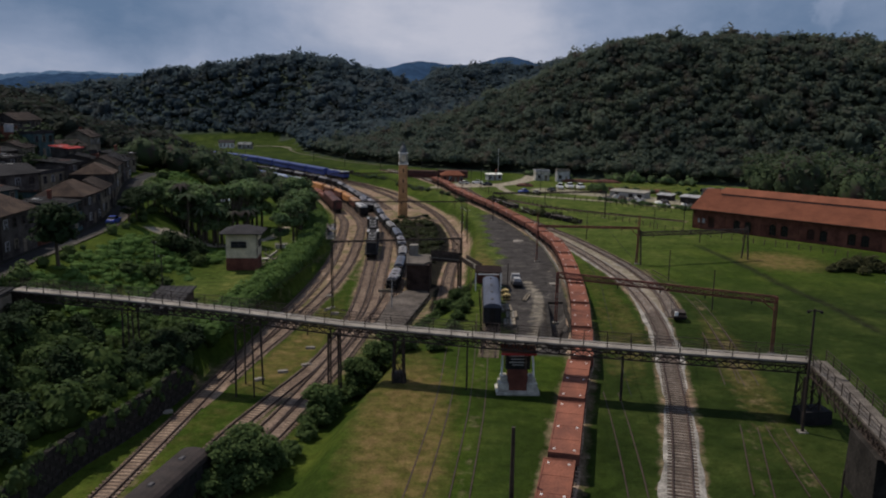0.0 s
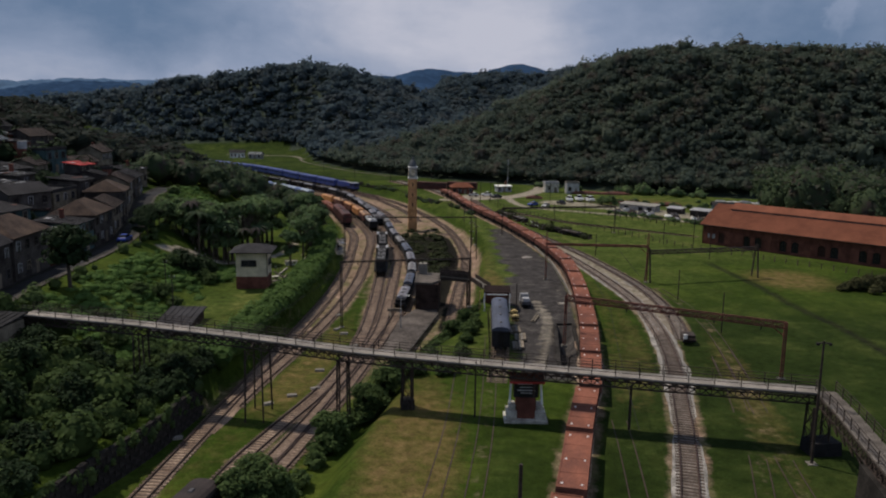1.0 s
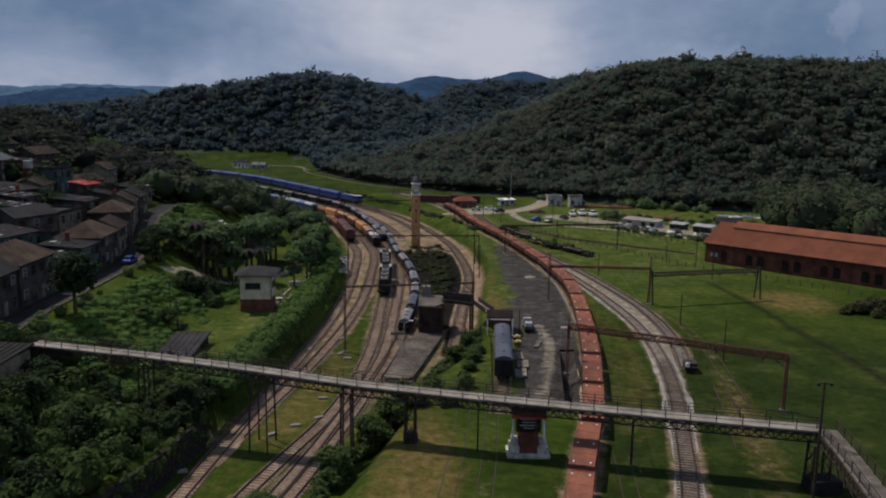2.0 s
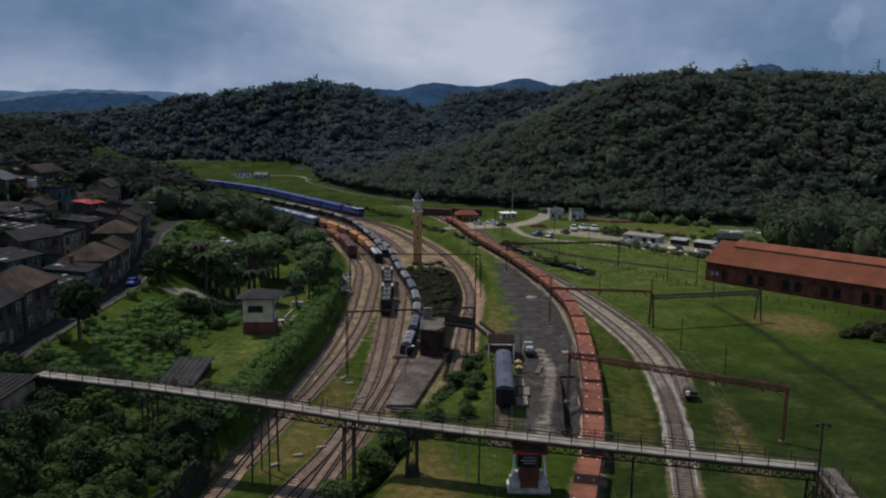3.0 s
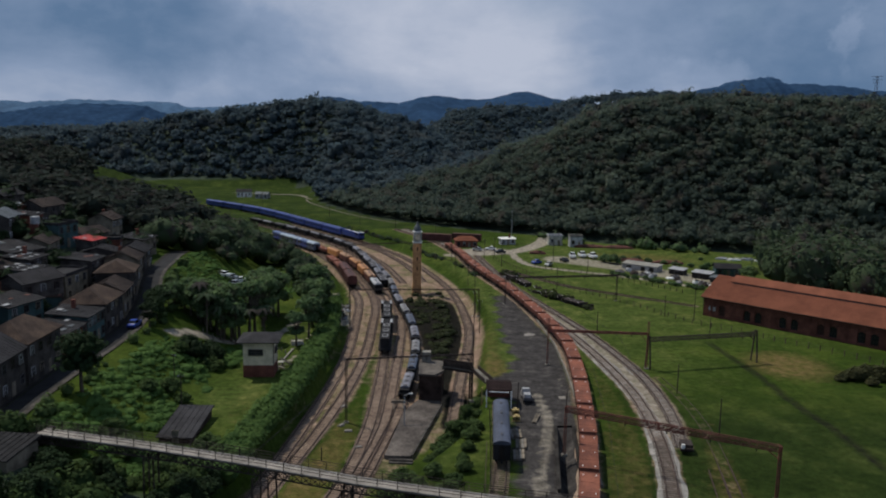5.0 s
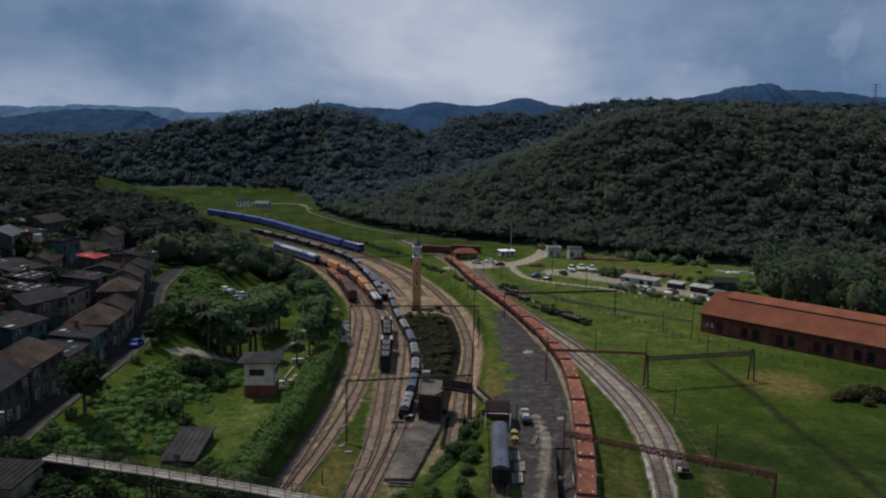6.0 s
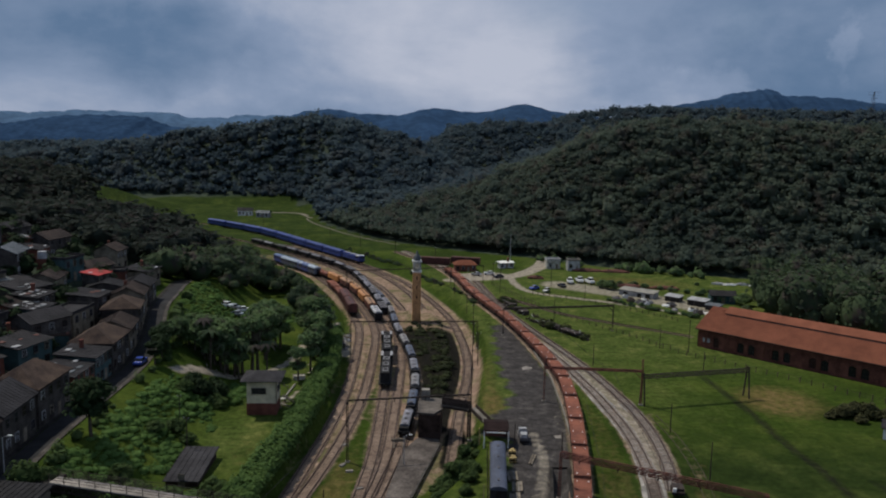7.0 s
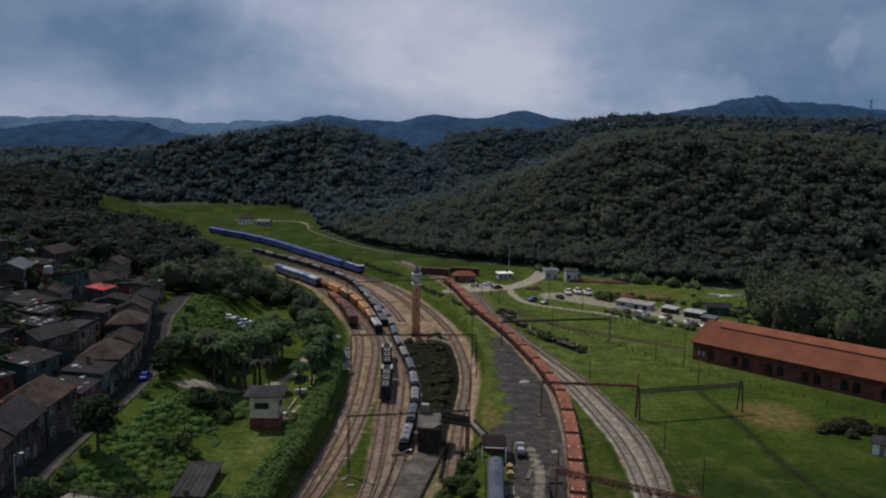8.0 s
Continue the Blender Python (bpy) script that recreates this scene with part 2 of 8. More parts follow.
GROUND = groundmat()
BALLAST = mat("grey_ballast", (0.265, 0.245, 0.220), 0.95, 0.5, 0.5, 6, 0.6)
WORNBED = mat("dark_worn_ballast", (0.145, 0.120, 0.102), 0.95, 0.5, 0.6, 6, 0.6)
DIRTBED = mat("brown_ballast", (0.270, 0.198, 0.145), 0.95, 0.6, 0.3, 4, 0.6, tint=(0.170, 0.116, 0.084))
PLATFORM = mat("worn_platform_concrete", (0.125, 0.106, 0.092), 0.95, 0.45, 0.25, 3, 0.3, tint=(0.060, 0.050, 0.044))
# street tone is lowered for the cloud shade it lies in
STREET = mat("street_setts", (0.030, 0.029, 0.030), 0.85, 0.35, 0.5, 6, 0.4)
DIRTROAD = mat("pale_dirt_road", (0.185, 0.165, 0.130), 0.95, 0.3, 0.2, 4, 0.3)
STEEL = mat("rusty_rail", (0.050, 0.029, 0.023), 0.7, 0.4, 2, 20, 0.1, 0.1)
IRON = mat("dark_rusted_iron", (0.050, 0.036, 0.030), 0.75, 0.5, 1.2, 14, 0.2, 0.2)
REDIRON = mat("red_oxide_iron", (0.16, 0.055, 0.040), 0.8, 0.45, 0.9, 14, 0.2, 0.1)
SLEEPER = mat("timber_sleeper", (0.092, 0.066, 0.052), 0.9, 0.4, 1.5, 12, 0.3, each=0.3)
DUSTSLEEPER = mat("dusty_sleeper", (0.165, 0.120, 0.094), 0.95, 0.45, 1.2, 10, 0.3, each=0.25)
CONCRETE = mat("weathered_concrete", (0.20, 0.182, 0.158), 0.9, 0.35, 0.5, 8, 0.3)
PALECONC = mat("pale_footway_concrete", (0.255, 0.228, 0.20), 0.9, 0.3, 0.6, 8, 0.3)
STONE = mat("dark_masonry", (0.034, 0.030, 0.027), 0.95, 0.5, 0.4, 4, 0.6)
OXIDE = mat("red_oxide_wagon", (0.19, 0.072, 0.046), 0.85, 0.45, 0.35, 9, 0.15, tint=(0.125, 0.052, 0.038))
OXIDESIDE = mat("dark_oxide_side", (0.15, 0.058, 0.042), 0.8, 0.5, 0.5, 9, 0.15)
BLACK = mat("sooty_black_steel", (0.022, 0.021, 0.022), 0.85, 0.4, 1.0, 12, 0.1)
NAVY = mat("blue_coach_paint", (0.036, 0.058, 0.22), 0.45, 0.25, 0.5, 10, 0.05)
SLATEBLUE = mat("blue_grey_roof", (0.078, 0.092, 0.130), 0.75, 0.35, 0.4, 9, 0.1)
TAN = mat("faded_tan_wagon", (0.42, 0.24, 0.135), 0.7, 0.4, 0.4, 9, 0.1)
HAZEROOF = mat("pale_blue_roof", (0.30, 0.35, 0.42), 0.6, 0.3, 0.5, 9, 0.1)
ROOFGREY = mat("dusty_lavender_roof", (0.185, 0.185, 0.215), 0.75, 0.45, 0.5, 8, 0.1)
LIGHTGREY = mat("light_grey_paint", (0.36, 0.355, 0.36), 0.55, 0.35, 0.6, 9, 0.1)
DARKGREY = mat("dark_grey_wagon", (0.075, 0.070, 0.076), 0.7, 0.4, 0.5, 9, 0.1)
ORANGE = mat("orange_wagon_paint", (0.52, 0.235, 0.085), 0.6, 0.35, 0.4, 9, 0.1)
MAROON = mat("maroon_wagon", (0.085, 0.030, 0.026), 0.75, 0.4, 0.4, 9, 0.1)
WHITE = mat("white_paint", (0.76, 0.74, 0.70), 0.7, 0.15, 0.8, 9, 0.05)
CREAM = mat("cream_stucco", (0.62, 0.53, 0.38), 0.9, 0.25, 0.5, 10, 0.1)
BRICK = mat("red_brick", (0.15, 0.058, 0.042), 0.95, 0.4, 0.5, 14, 0.3)
TOWERBRICK = mat("ochre_brick", (0.52, 0.28, 0.13), 0.95, 0.35, 0.45, 12, 0.3)
TILE = mat("terracotta_tiles", (0.185, 0.068, 0.040), 0.95, 0.22, 0.25, 7, 0.3)
# town roof and wall colours are darkened for the cloud shade over the town
BROWNTILE = mat("brown_roof_tiles", (0.064, 0.044, 0.033), 0.95, 0.45, 0.3, 7, 0.3, tint=(0.028, 0.020, 0.018))
OLDTILE = mat("shaded_weathered_tiles", (0.050, 0.037, 0.031), 0.95, 0.5, 0.3, 7, 0.3, tint=(0.022, 0.018, 0.018))
SLATE = mat("grey_sheet_roof", (0.032, 0.030, 0.032), 0.85, 0.4, 0.3, 7, 0.2)
ZINC = mat("pale_sheet_roof", (0.105, 0.116, 0.126), 0.7, 0.4, 0.4, 7, 0.15, 0.1)
PLASTER = mat("shaded_stained_plaster", (0.066, 0.058, 0.054), 0.95, 0.6, 0.4, 9, 0.2)
TEAL = mat("faded_teal_plaster", (0.052, 0.088, 0.092), 0.95, 0.4, 0.4, 9, 0.2)
REDROOF = mat("bright_red_sheet", (0.36, 0.035, 0.032), 0.7, 0.25, 0.4, 9, 0.1)
DARKROOF = mat("dark_mossy_roof", (0.036, 0.034, 0.036), 0.9, 0.4, 0.4, 9, 0.3)
WOOD = mat("grey_timber", (0.21, 0.175, 0.135), 0.9, 0.4, 1.0, 12, 0.3, each=0.25)
YELLOW = mat("faded_yellow_paint", (0.42, 0.31, 0.13), 0.6, 0.2, 1.0, 12, 0.05)
BARK = mat("bark", (0.10, 0.080, 0.062), 0.95, 0.4, 1.5, 14, 0.4)
HOLE = mat("window_dark", (0.018, 0.018, 0.022), 0.25, 0.3, 1.0, 8, 0.0)
SHRUB = leafmat("shrub_leaves", (0.036, 0.062, 0.024), (0.112, 0.160, 0.054), 0.25, None, 0.32, 0.42)
DARKSHRUB = leafmat("dark_shrub_leaves", (0.022, 0.040, 0.013), (0.070, 0.104, 0.032), 0.2, None, 0.32, 0.3)
THICKET = leafmat("thicket_leaves", (0.011, 0.020, 0.009), (0.030, 0.050, 0.020), 0.2, None, 0.34, 0.15)
# haze is put into the next four leaf colours: bluer and paler
TREELEAF = leafmat("tree_leaves", (0.056, 0.098, 0.048), (0.172, 0.246, 0.100), 0.12, (0.092, 0.102, 0.064), 0.3, 0.45)
JUNGLE = leafmat("rainforest_leaves", (0.066, 0.090, 0.077), (0.122, 0.148, 0.106), 0.035, (0.106, 0.096, 0.080), 0.12, 0.5)
MIXWOOD = leafmat("mixed_wood_leaves", (0.029, 0.046, 0.028), (0.080, 0.112, 0.054), 0.07, (0.066, 0.056, 0.050), 0.24, 0.35)
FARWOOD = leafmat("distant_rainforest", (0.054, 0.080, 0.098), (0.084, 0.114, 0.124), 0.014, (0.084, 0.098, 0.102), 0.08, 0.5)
# brownish trees, darkened for the cloud shade on the west slope
WESTWOOD = leafmat("brownish_wood_leaves", (0.020, 0.028, 0.024), (0.038, 0.048, 0.036), 0.05, (0.044, 0.037, 0.036), 0.14, 0.4)
BROWNBUSH = leafmat("brownish_bush_leaves", (0.040, 0.044, 0.020), (0.090, 0.088, 0.042), 0.3, None, 0.32, 0.3)
SCRUB = leafmat("dry_dark_scrub", (0.016, 0.020, 0.010), (0.046, 0.054, 0.022), 0.3)
HEDGE = leafmat("hedge_leaves", (0.046, 0.092, 0.028), (0.140, 0.218, 0.064), 0.25, None, 0.3, 0.5)
MEADOW = leafmat("weed_leaves", (0.048, 0.096, 0.026), (0.130, 0.216, 0.058), 0.12, None, 0.2, 0.4)
OLDCONC = mat("stained_footway_concrete", (0.125, 0.108, 0.094), 0.95, 0.4, 0.5, 8, 0.3)
MARBLE = mat("weathered_whitewash", (0.46, 0.44, 0.39), 0.9, 0.35, 0.9, 9, 0.1, tint=(0.22, 0.21, 0.18))
DARKCONC = mat("sooty_concrete", (0.085, 0.075, 0.066), 0.9, 0.5, 0.5, 8, 0.3)
OCHRE = mat("dirty_ochre_stucco", (0.17, 0.145, 0.11), 0.95, 0.5, 0.5, 10, 0.1)
CARPAINT = [mat("car_white", (0.7, 0.7, 0.7), 0.3, 0.05, 1, 9, 0), mat("car_silver", (0.32, 0.33, 0.35), 0.3, 0.05, 1, 9, 0, 0.5),
            mat("car_blue", (0.03, 0.06, 0.30), 0.3, 0.05, 1, 9, 0), mat("car_dark", (0.03, 0.03, 0.035), 0.3, 0.05, 1, 9, 0)]


# ---- building helpers ----
class Mesh:
    """Collects vertices and faces of one part."""

    def __init__(self):
        self.v, self.f = [], []

    def add(self, verts, faces):
        k = len(self.v)
        self.v.extend([tuple(p) for p in verts])
        self.f.extend([tuple(i + k for i in f) for f in faces])
        return self

    def box(self, c, s, rz=0.0, taper=1.0, m=None):
        """A box of size s whose base centre is c; taper: how much the top shrinks."""
        x, y, z = s[0] / 2, s[1] / 2, s[2]
        pts = [(-x, -y, 0), (x, -y, 0), (x, y, 0), (-x, y, 0)]
        pts += [(a * taper, b * taper, z) for a, b, _ in pts]
        r = m or Matrix.Rotation(rz, 4, "Z")
        pts = [Vector(c) + r @ Vector(p) for p in pts]
        return self.add(pts, [(3, 2, 1, 0), (4, 5, 6, 7), (0, 1, 5, 4), (1, 2, 6, 5), (2, 3, 7, 6), (3, 0, 4, 7)])

    def beam(self, p, q, w, h=None):
        """A bar of section w x h from p to q."""
        p, q = Vector(p), Vector(q)
        d = (q - p).normalized()
        side = d.cross(Vector((0, 0, 1)))
        side = side.normalized() if side.length > 1e-3 else Vector((1, 0, 0))
        up = side.cross(d)
        h = h or w
        pts = [e + side * a * w / 2 + up * b * h / 2 for e in (p, q) for a, b in ((-1, -1), (1, -1), (1, 1), (-1, 1))]
        return self.add(pts, [(0, 1, 2, 3), (7, 6, 5, 4), (0, 4, 5, 1), (1, 5, 6, 2), (2, 6, 7, 3), (3, 7, 4, 0)])

    def tube(self, p, q, r, r2=None, n=8):
        p, q = Vector(p), Vector(q)
        d = (q - p).normalized()
        a = d.orthogonal().normalized()
        b = d.cross(a)
        r2 = r if r2 is None else r2
        pts = []
        for e, rr in ((p, r), (q, r2)):
            pts += [e + (a * math.cos(2 * math.pi * i / n) + b * math.sin(2 * math.pi * i / n)) * rr for i in range(n)]
        return self.add(pts, [(i, (i + 1) % n, n + (i + 1) % n, n + i) for i in range(n)] + [tuple(range(n))[::-1], tuple(range(n, 2 * n))])

    def loft(self, rings, close=True):
        """Rings of equal count joined in order."""
        n = len(rings[0])
        f = []
        for k in range(len(rings) - 1):
            f += [(k * n + i, k * n + (i + 1) % n, (k + 1) * n + (i + 1) % n, (k + 1) * n + i) for i in range(n)]
        if close:
            f += [tuple(range(n))[::-1], tuple(range((len(rings) - 1) * n, len(rings) * n))]
        return self.add([p for r in rings for p in r], f)

    def sweep(self, path, section):
        """An open section (side, height) carried along a path of (x, y, z)."""
        k = len(section)
        pts = []
        for i, p in enumerate(path):
            a, b = Vector(path[max(0, i - 1)]), Vector(path[min(len(path) - 1, i + 1)])
            d = (b - a).to_2d().normalized()
            s = Vector((d.y, -d.x, 0))
            pts += [Vector(p) + s * u + Vector((0, 0, w)) for u, w in section]
        return self.add(pts, [(i * k + j, i * k + j + 1, (i + 1) * k + j + 1, (i + 1) * k + j) for i in range(len(path) - 1) for j in range(k - 1)])

    def prism(self, poly, z0, z1):
        n = len(poly)
        return self.add([(x, y, z0) for x, y in poly] + [(x, y, z1) for x, y in poly],
                        [tuple(range(n))[::-1], tuple(range(n, 2 * n))] + [(i, (i + 1) % n, n + (i + 1) % n, n + i) for i in range(n)])

    def data(self, name, material, smooth=False):
        me = bpy.data.meshes.new(name)
        me.from_pydata(self.v, [], self.f)
        me.materials.append(material)
        if smooth:
            me.polygons.foreach_set("use_smooth", [True] * len(me.polygons))
        me.update()
        return me


def part(name, mesh, material, parent=None, label="", smooth=False):
    ob = new(name, mesh.data(name, material, smooth) if isinstance(mesh, Mesh) else mesh)
    ob.parent = parent
    return tagged(ob, label)


def thing(name, label, category, at=(0, 0, 0), turn=0.0, group="", kind=""):
    ob = new(name)
    ob.empty_display_size = 0.5
    ob.matrix_basis = Matrix.Translation(at) @ Matrix.Rotation(turn, 4, "Z")
    return tagged(ob, label, category, group, kind)


def bulk(name, verts, faces, material, smooth=False):
    """One mesh from arrays: verts (n, 3) and faces (m, 3 or 4)."""
    me = bpy.data.meshes.new(name)
    k = faces.shape[1]
    me.vertices.add(len(verts))
    me.vertices.foreach_set("co", np.asarray(verts, dtype=np.float32).ravel())
    me.loops.add(faces.size)
    me.loops.foreach_set("vertex_index", faces.astype(np.int32).ravel())
    me.polygons.add(len(faces))
    me.polygons.foreach_set("loop_start", np.arange(0, faces.size, k, dtype=np.int32))
    me.polygons.foreach_set("loop_total", np.full(len(faces), k, dtype=np.int32))
    if smooth:
        me.polygons.foreach_set("use_smooth", np.ones(len(faces), dtype=bool))
    me.materials.append(material)
    me.update(calc_edges=True)
    me.validate()
    return me


class Line:
    """A smooth line through plan points, walked by its length."""

    def __init__(self, pts, step=0.5):
        p = np.array(pts, float)
        q = np.vstack([2 * p[0] - p[1], p, 2 * p[-1] - p[-2]])
        out = []
        for i in range(1, len(q) - 2):
            n = max(2, int(np.linalg.norm(q[i + 1] - q[i]) / step))
            t = np.linspace(0, 1, n, endpoint=False)[:, None]
            a, b, c, d = q[i - 1], q[i], q[i + 1], q[i + 2]
            out.append(0.5 * (2 * b + (c - a) * t + (2 * a - 5 * b + 4 * c - d) * t ** 2 + (3 * b - a - 3 * c + d) * t ** 3))
        self.p = np.vstack(out + [p[-1:]])
        for _ in range(12):
            self.p[1:-1] = (self.p[:-2] + 2 * self.p[1:-1] + self.p[2:]) / 4
        self.s = np.concatenate([[0], np.cumsum(np.linalg.norm(np.diff(self.p, axis=0), axis=1))])
        self.length = self.s[-1]

    def at(self, s):
        return np.array([np.interp(s, self.s, self.p[:, 0]), np.interp(s, self.s, self.p[:, 1])])

    def s_of_y(self, y):
        return float(np.interp(y, self.p[:, 1], self.s))

    def x_of_y(self, y):
        return np.interp(y, self.p[:, 1], self.p[:, 0])

    def turn(self, s, span=4.0):
        d = self.at(s + span) - self.at(s - span)
        return math.atan2(-d[0], d[1])

    def run(self, s0, s1, step, z):
        return [(*self.at(s), z) for s in np.arange(s0, s1 + 1e-6, step)]


def smooth(a, b, x):
    t = np.clip((x - a) / (b - a), 0, 1)
    return t * t * (3 - 2 * t)


# ---- plan of the railway ----
LOW = -3.2
RED = Line([(4.7, 36), (8.3, 55.5), (10.2, 63.5), (11.8, 71.8), (13.95, 82.3), (15.8, 90.4), (17.6, 102.7), (19.2, 115.1), (20.6, 130.7), (21.7, 148), (21.8, 167),
            (19.3, 187), (15.3, 208), (11, 227), (5, 249), (0.0, 270), (-4, 290), (-14, 322), (-34, 360)])
FREE = Line([(14.5, 38), (17.2, 50), (19.6, 60.6), (21.6, 68.2), (24.2, 79.2), (26.4, 90), (28.6, 101.5), (30.2, 113), (31.0, 125), (30.9, 138), (29.4, 152), (27.2, 166), (24.0, 182), (19.6, 199),
             (14.6, 220), (9.0, 243), (4.0, 268), (-0.5, 290), (-11, 324), (-30, 362)])
STUB = Line([(33.4, 114.5), (34.9, 126), (35.3, 138), (34.4, 151), (32, 165), (28.6, 181), (24.5, 196), (18.6, 216), (13, 237), (8, 262), (3.2, 290)])
L1 = Line([(-31.6, 30), (-30.4, 50), (-29.6, 65.6), (-29.0, 78), (-28.2, 94), (-27.3, 111), (-26.7, 122), (-25.9, 140), (-25.7, 156), (-26.2, 172), (-28, 195), (-31, 222),
           (-36, 241), (-46, 274), (-58, 302), (-66, 315), (-81, 335), (-110, 366), (-150, 405)])
L2 = Line([(-28.4, 84), (-27.4, 92), (-26.5, 101), (-25.0, 112), (-23.4, 127), (-22.4, 141), (-21.9, 158), (-22.2, 173), (-23.6, 195), (-25.6, 217), (-30.3, 238), (-41, 270), (-53.8, 297), (-77, 329), (-115, 370)])
L3 = Line([(-24.9, 40), (-24.0, 60), (-22.7, 75), (-20.2, 87), (-17.7, 98), (-16.2, 110), (-15.7, 122), (-15.7, 131), (-16.4, 147.5), (-18, 173), (-20, 195), (-23, 217), (-26.8, 233),
           (-36.8, 266), (-49.8, 294), (-73, 327), (-112, 368), (-160, 410)])
L4 = Line([(-21.4, 66), (-18.6, 80), (-16.2, 96), (-14.4, 112), (-13.3, 125), (-13.4, 137), (-14.1, 155), (-14.9, 173), (-16.4, 196), (-20.6, 222), (-26, 243), (-36.5, 283), (-55, 329), (-104, 390), (-150, 432)])
L5 = Line([(-20.0, 66), (-17.2, 80), (-14.8, 98), (-13.0, 115), (-11.6, 130), (-10.8, 144), (-10.6, 160), (-11.1, 173), (-12.8, 188), (-15.2, 201), (-20.2, 223), (-25.2, 249), (-34, 278), (-45, 305), (-64, 338), (-108, 390)])
MID1 = Line([(-20.6, 250), (-28.6, 278), (-38.2, 302), (-52, 328), (-80, 365)])
MID2 = Line([(-12.6, 246), (-19.6, 274), (-28.3, 298), (-38.3, 319), (-60, 351), (-94, 394)])
MTRACK = Line([(-4.4, 84), (-2.6, 100), (-1.9, 116), (-1.3, 134), (-0.3, 160), (0.9, 180), (0.5, 200), (-3.2, 230), (-8.4, 253), (-15.6, 276), (-23.5, 297), (-33, 316), (-56, 352), (-90, 396)])
BLUE = Line([(-36, 326), (-47.5, 340), (-76, 379), (-114, 430), (-152, 466), (-190, 495)])
OLD1 = Line([(30.5, 60), (32.0, 72), (34.2, 85), (36.2, 97), (37.6, 107), (39.2, 122), (39.2, 136), (37.4, 150)])
OLD2 = Line([(26.0, 60), (27.6, 66), (30.0, 75), (32.2, 86), (34.4, 97), (36.0, 107)])
OLD3 = Line([(0.0, 46), (1.4, 60), (2.6, 72), (3.4, 82), (4.2, 98), (4.8, 116)])
OLD4 = Line([(-3.4, 50), (-1.6, 66), (-0.2, 82), (0.6, 100)])
OLD5 = Line([(14.2, 48), (16.0, 62), (17.2, 74), (18.0, 84)])
SIDE = Line([(4.9, 94), (5.8, 106), (6.2, 122), (6.4, 132)])
FARTRK = Line([(12, 262), (20, 250.5), (31, 236), (43, 227), (53, 220), (63, 213)])
EDGE = Line([(-34.5, 20), (-35.5, 50), (-35.5, 66), (-33.2, 76), (-31.8, 86), (-30.6, 100), (-29.6, 122), (-28.9, 145), (-29.8, 173), (-33.6, 202), (-39.5, 236), (-51, 268), (-64, 296), (-90, 328), (-122, 360), (-165, 400), (-210, 440)])
BANK = Line([(-14.5, 30), (-14, 60), (-13.2, 72), (-12.2, 80), (-10.0, 90), (-8.4, 104), (-4.4, 112), (0.6, 124), (1.6, 140), (2.0, 170), (2.6, 200), (-1, 230), (-5, 253), (-12, 276), (-20, 298), (-30, 318), (-44, 345), (-73, 384), (-112, 436), (-154, 474), (-184, 504), (-240, 535)])
STREETLINE = Line([(-56.5, 70), (-60, 88), (-62.0, 100), (-63.3, 112), (-64.2, 126), (-65.0, 140), (-66.6, 154), (-70, 168), (-74.2, 182), (-79, 205), (-85, 230)])
WOODS = Line([(-270, 600), (-190, 582), (-124, 566), (-98, 500), (-86, 462), (-60, 420), (-36, 390), (6, 361), (31, 349), (64, 327), (114, 309), (150, 298), (210, 286), (320, 270), (520, 250), (900, 240)], 2.0)


def bumps(x, y, size, seed):
    """Cheap rolling ground: a few crossed waves."""
    r = np.random.RandomState(seed)
    z = np.zeros_like(x)
    for k in range(7):
        a = r.uniform(0, 2 * math.pi)
        w = size * r.uniform(0.5, 1.6)
        z = z + np.sin((x * math.cos(a) + y * math.sin(a)) / w + r.uniform(0, 6.3)) * w / size
    return z / 7


def woods_depth(x, y):
    """How far behind the right-hand forest edge a place lies."""
    k = np.argsort(WOODS.p[:, 0])
    ye = np.interp(x, WOODS.p[k, 0], WOODS.p[k, 1])
    slope = np.interp(x, [-260, -90, -30, 60, 200], [0.85, 0.62, 0.8, 0.93, 0.97])
    return (y - ye) * slope


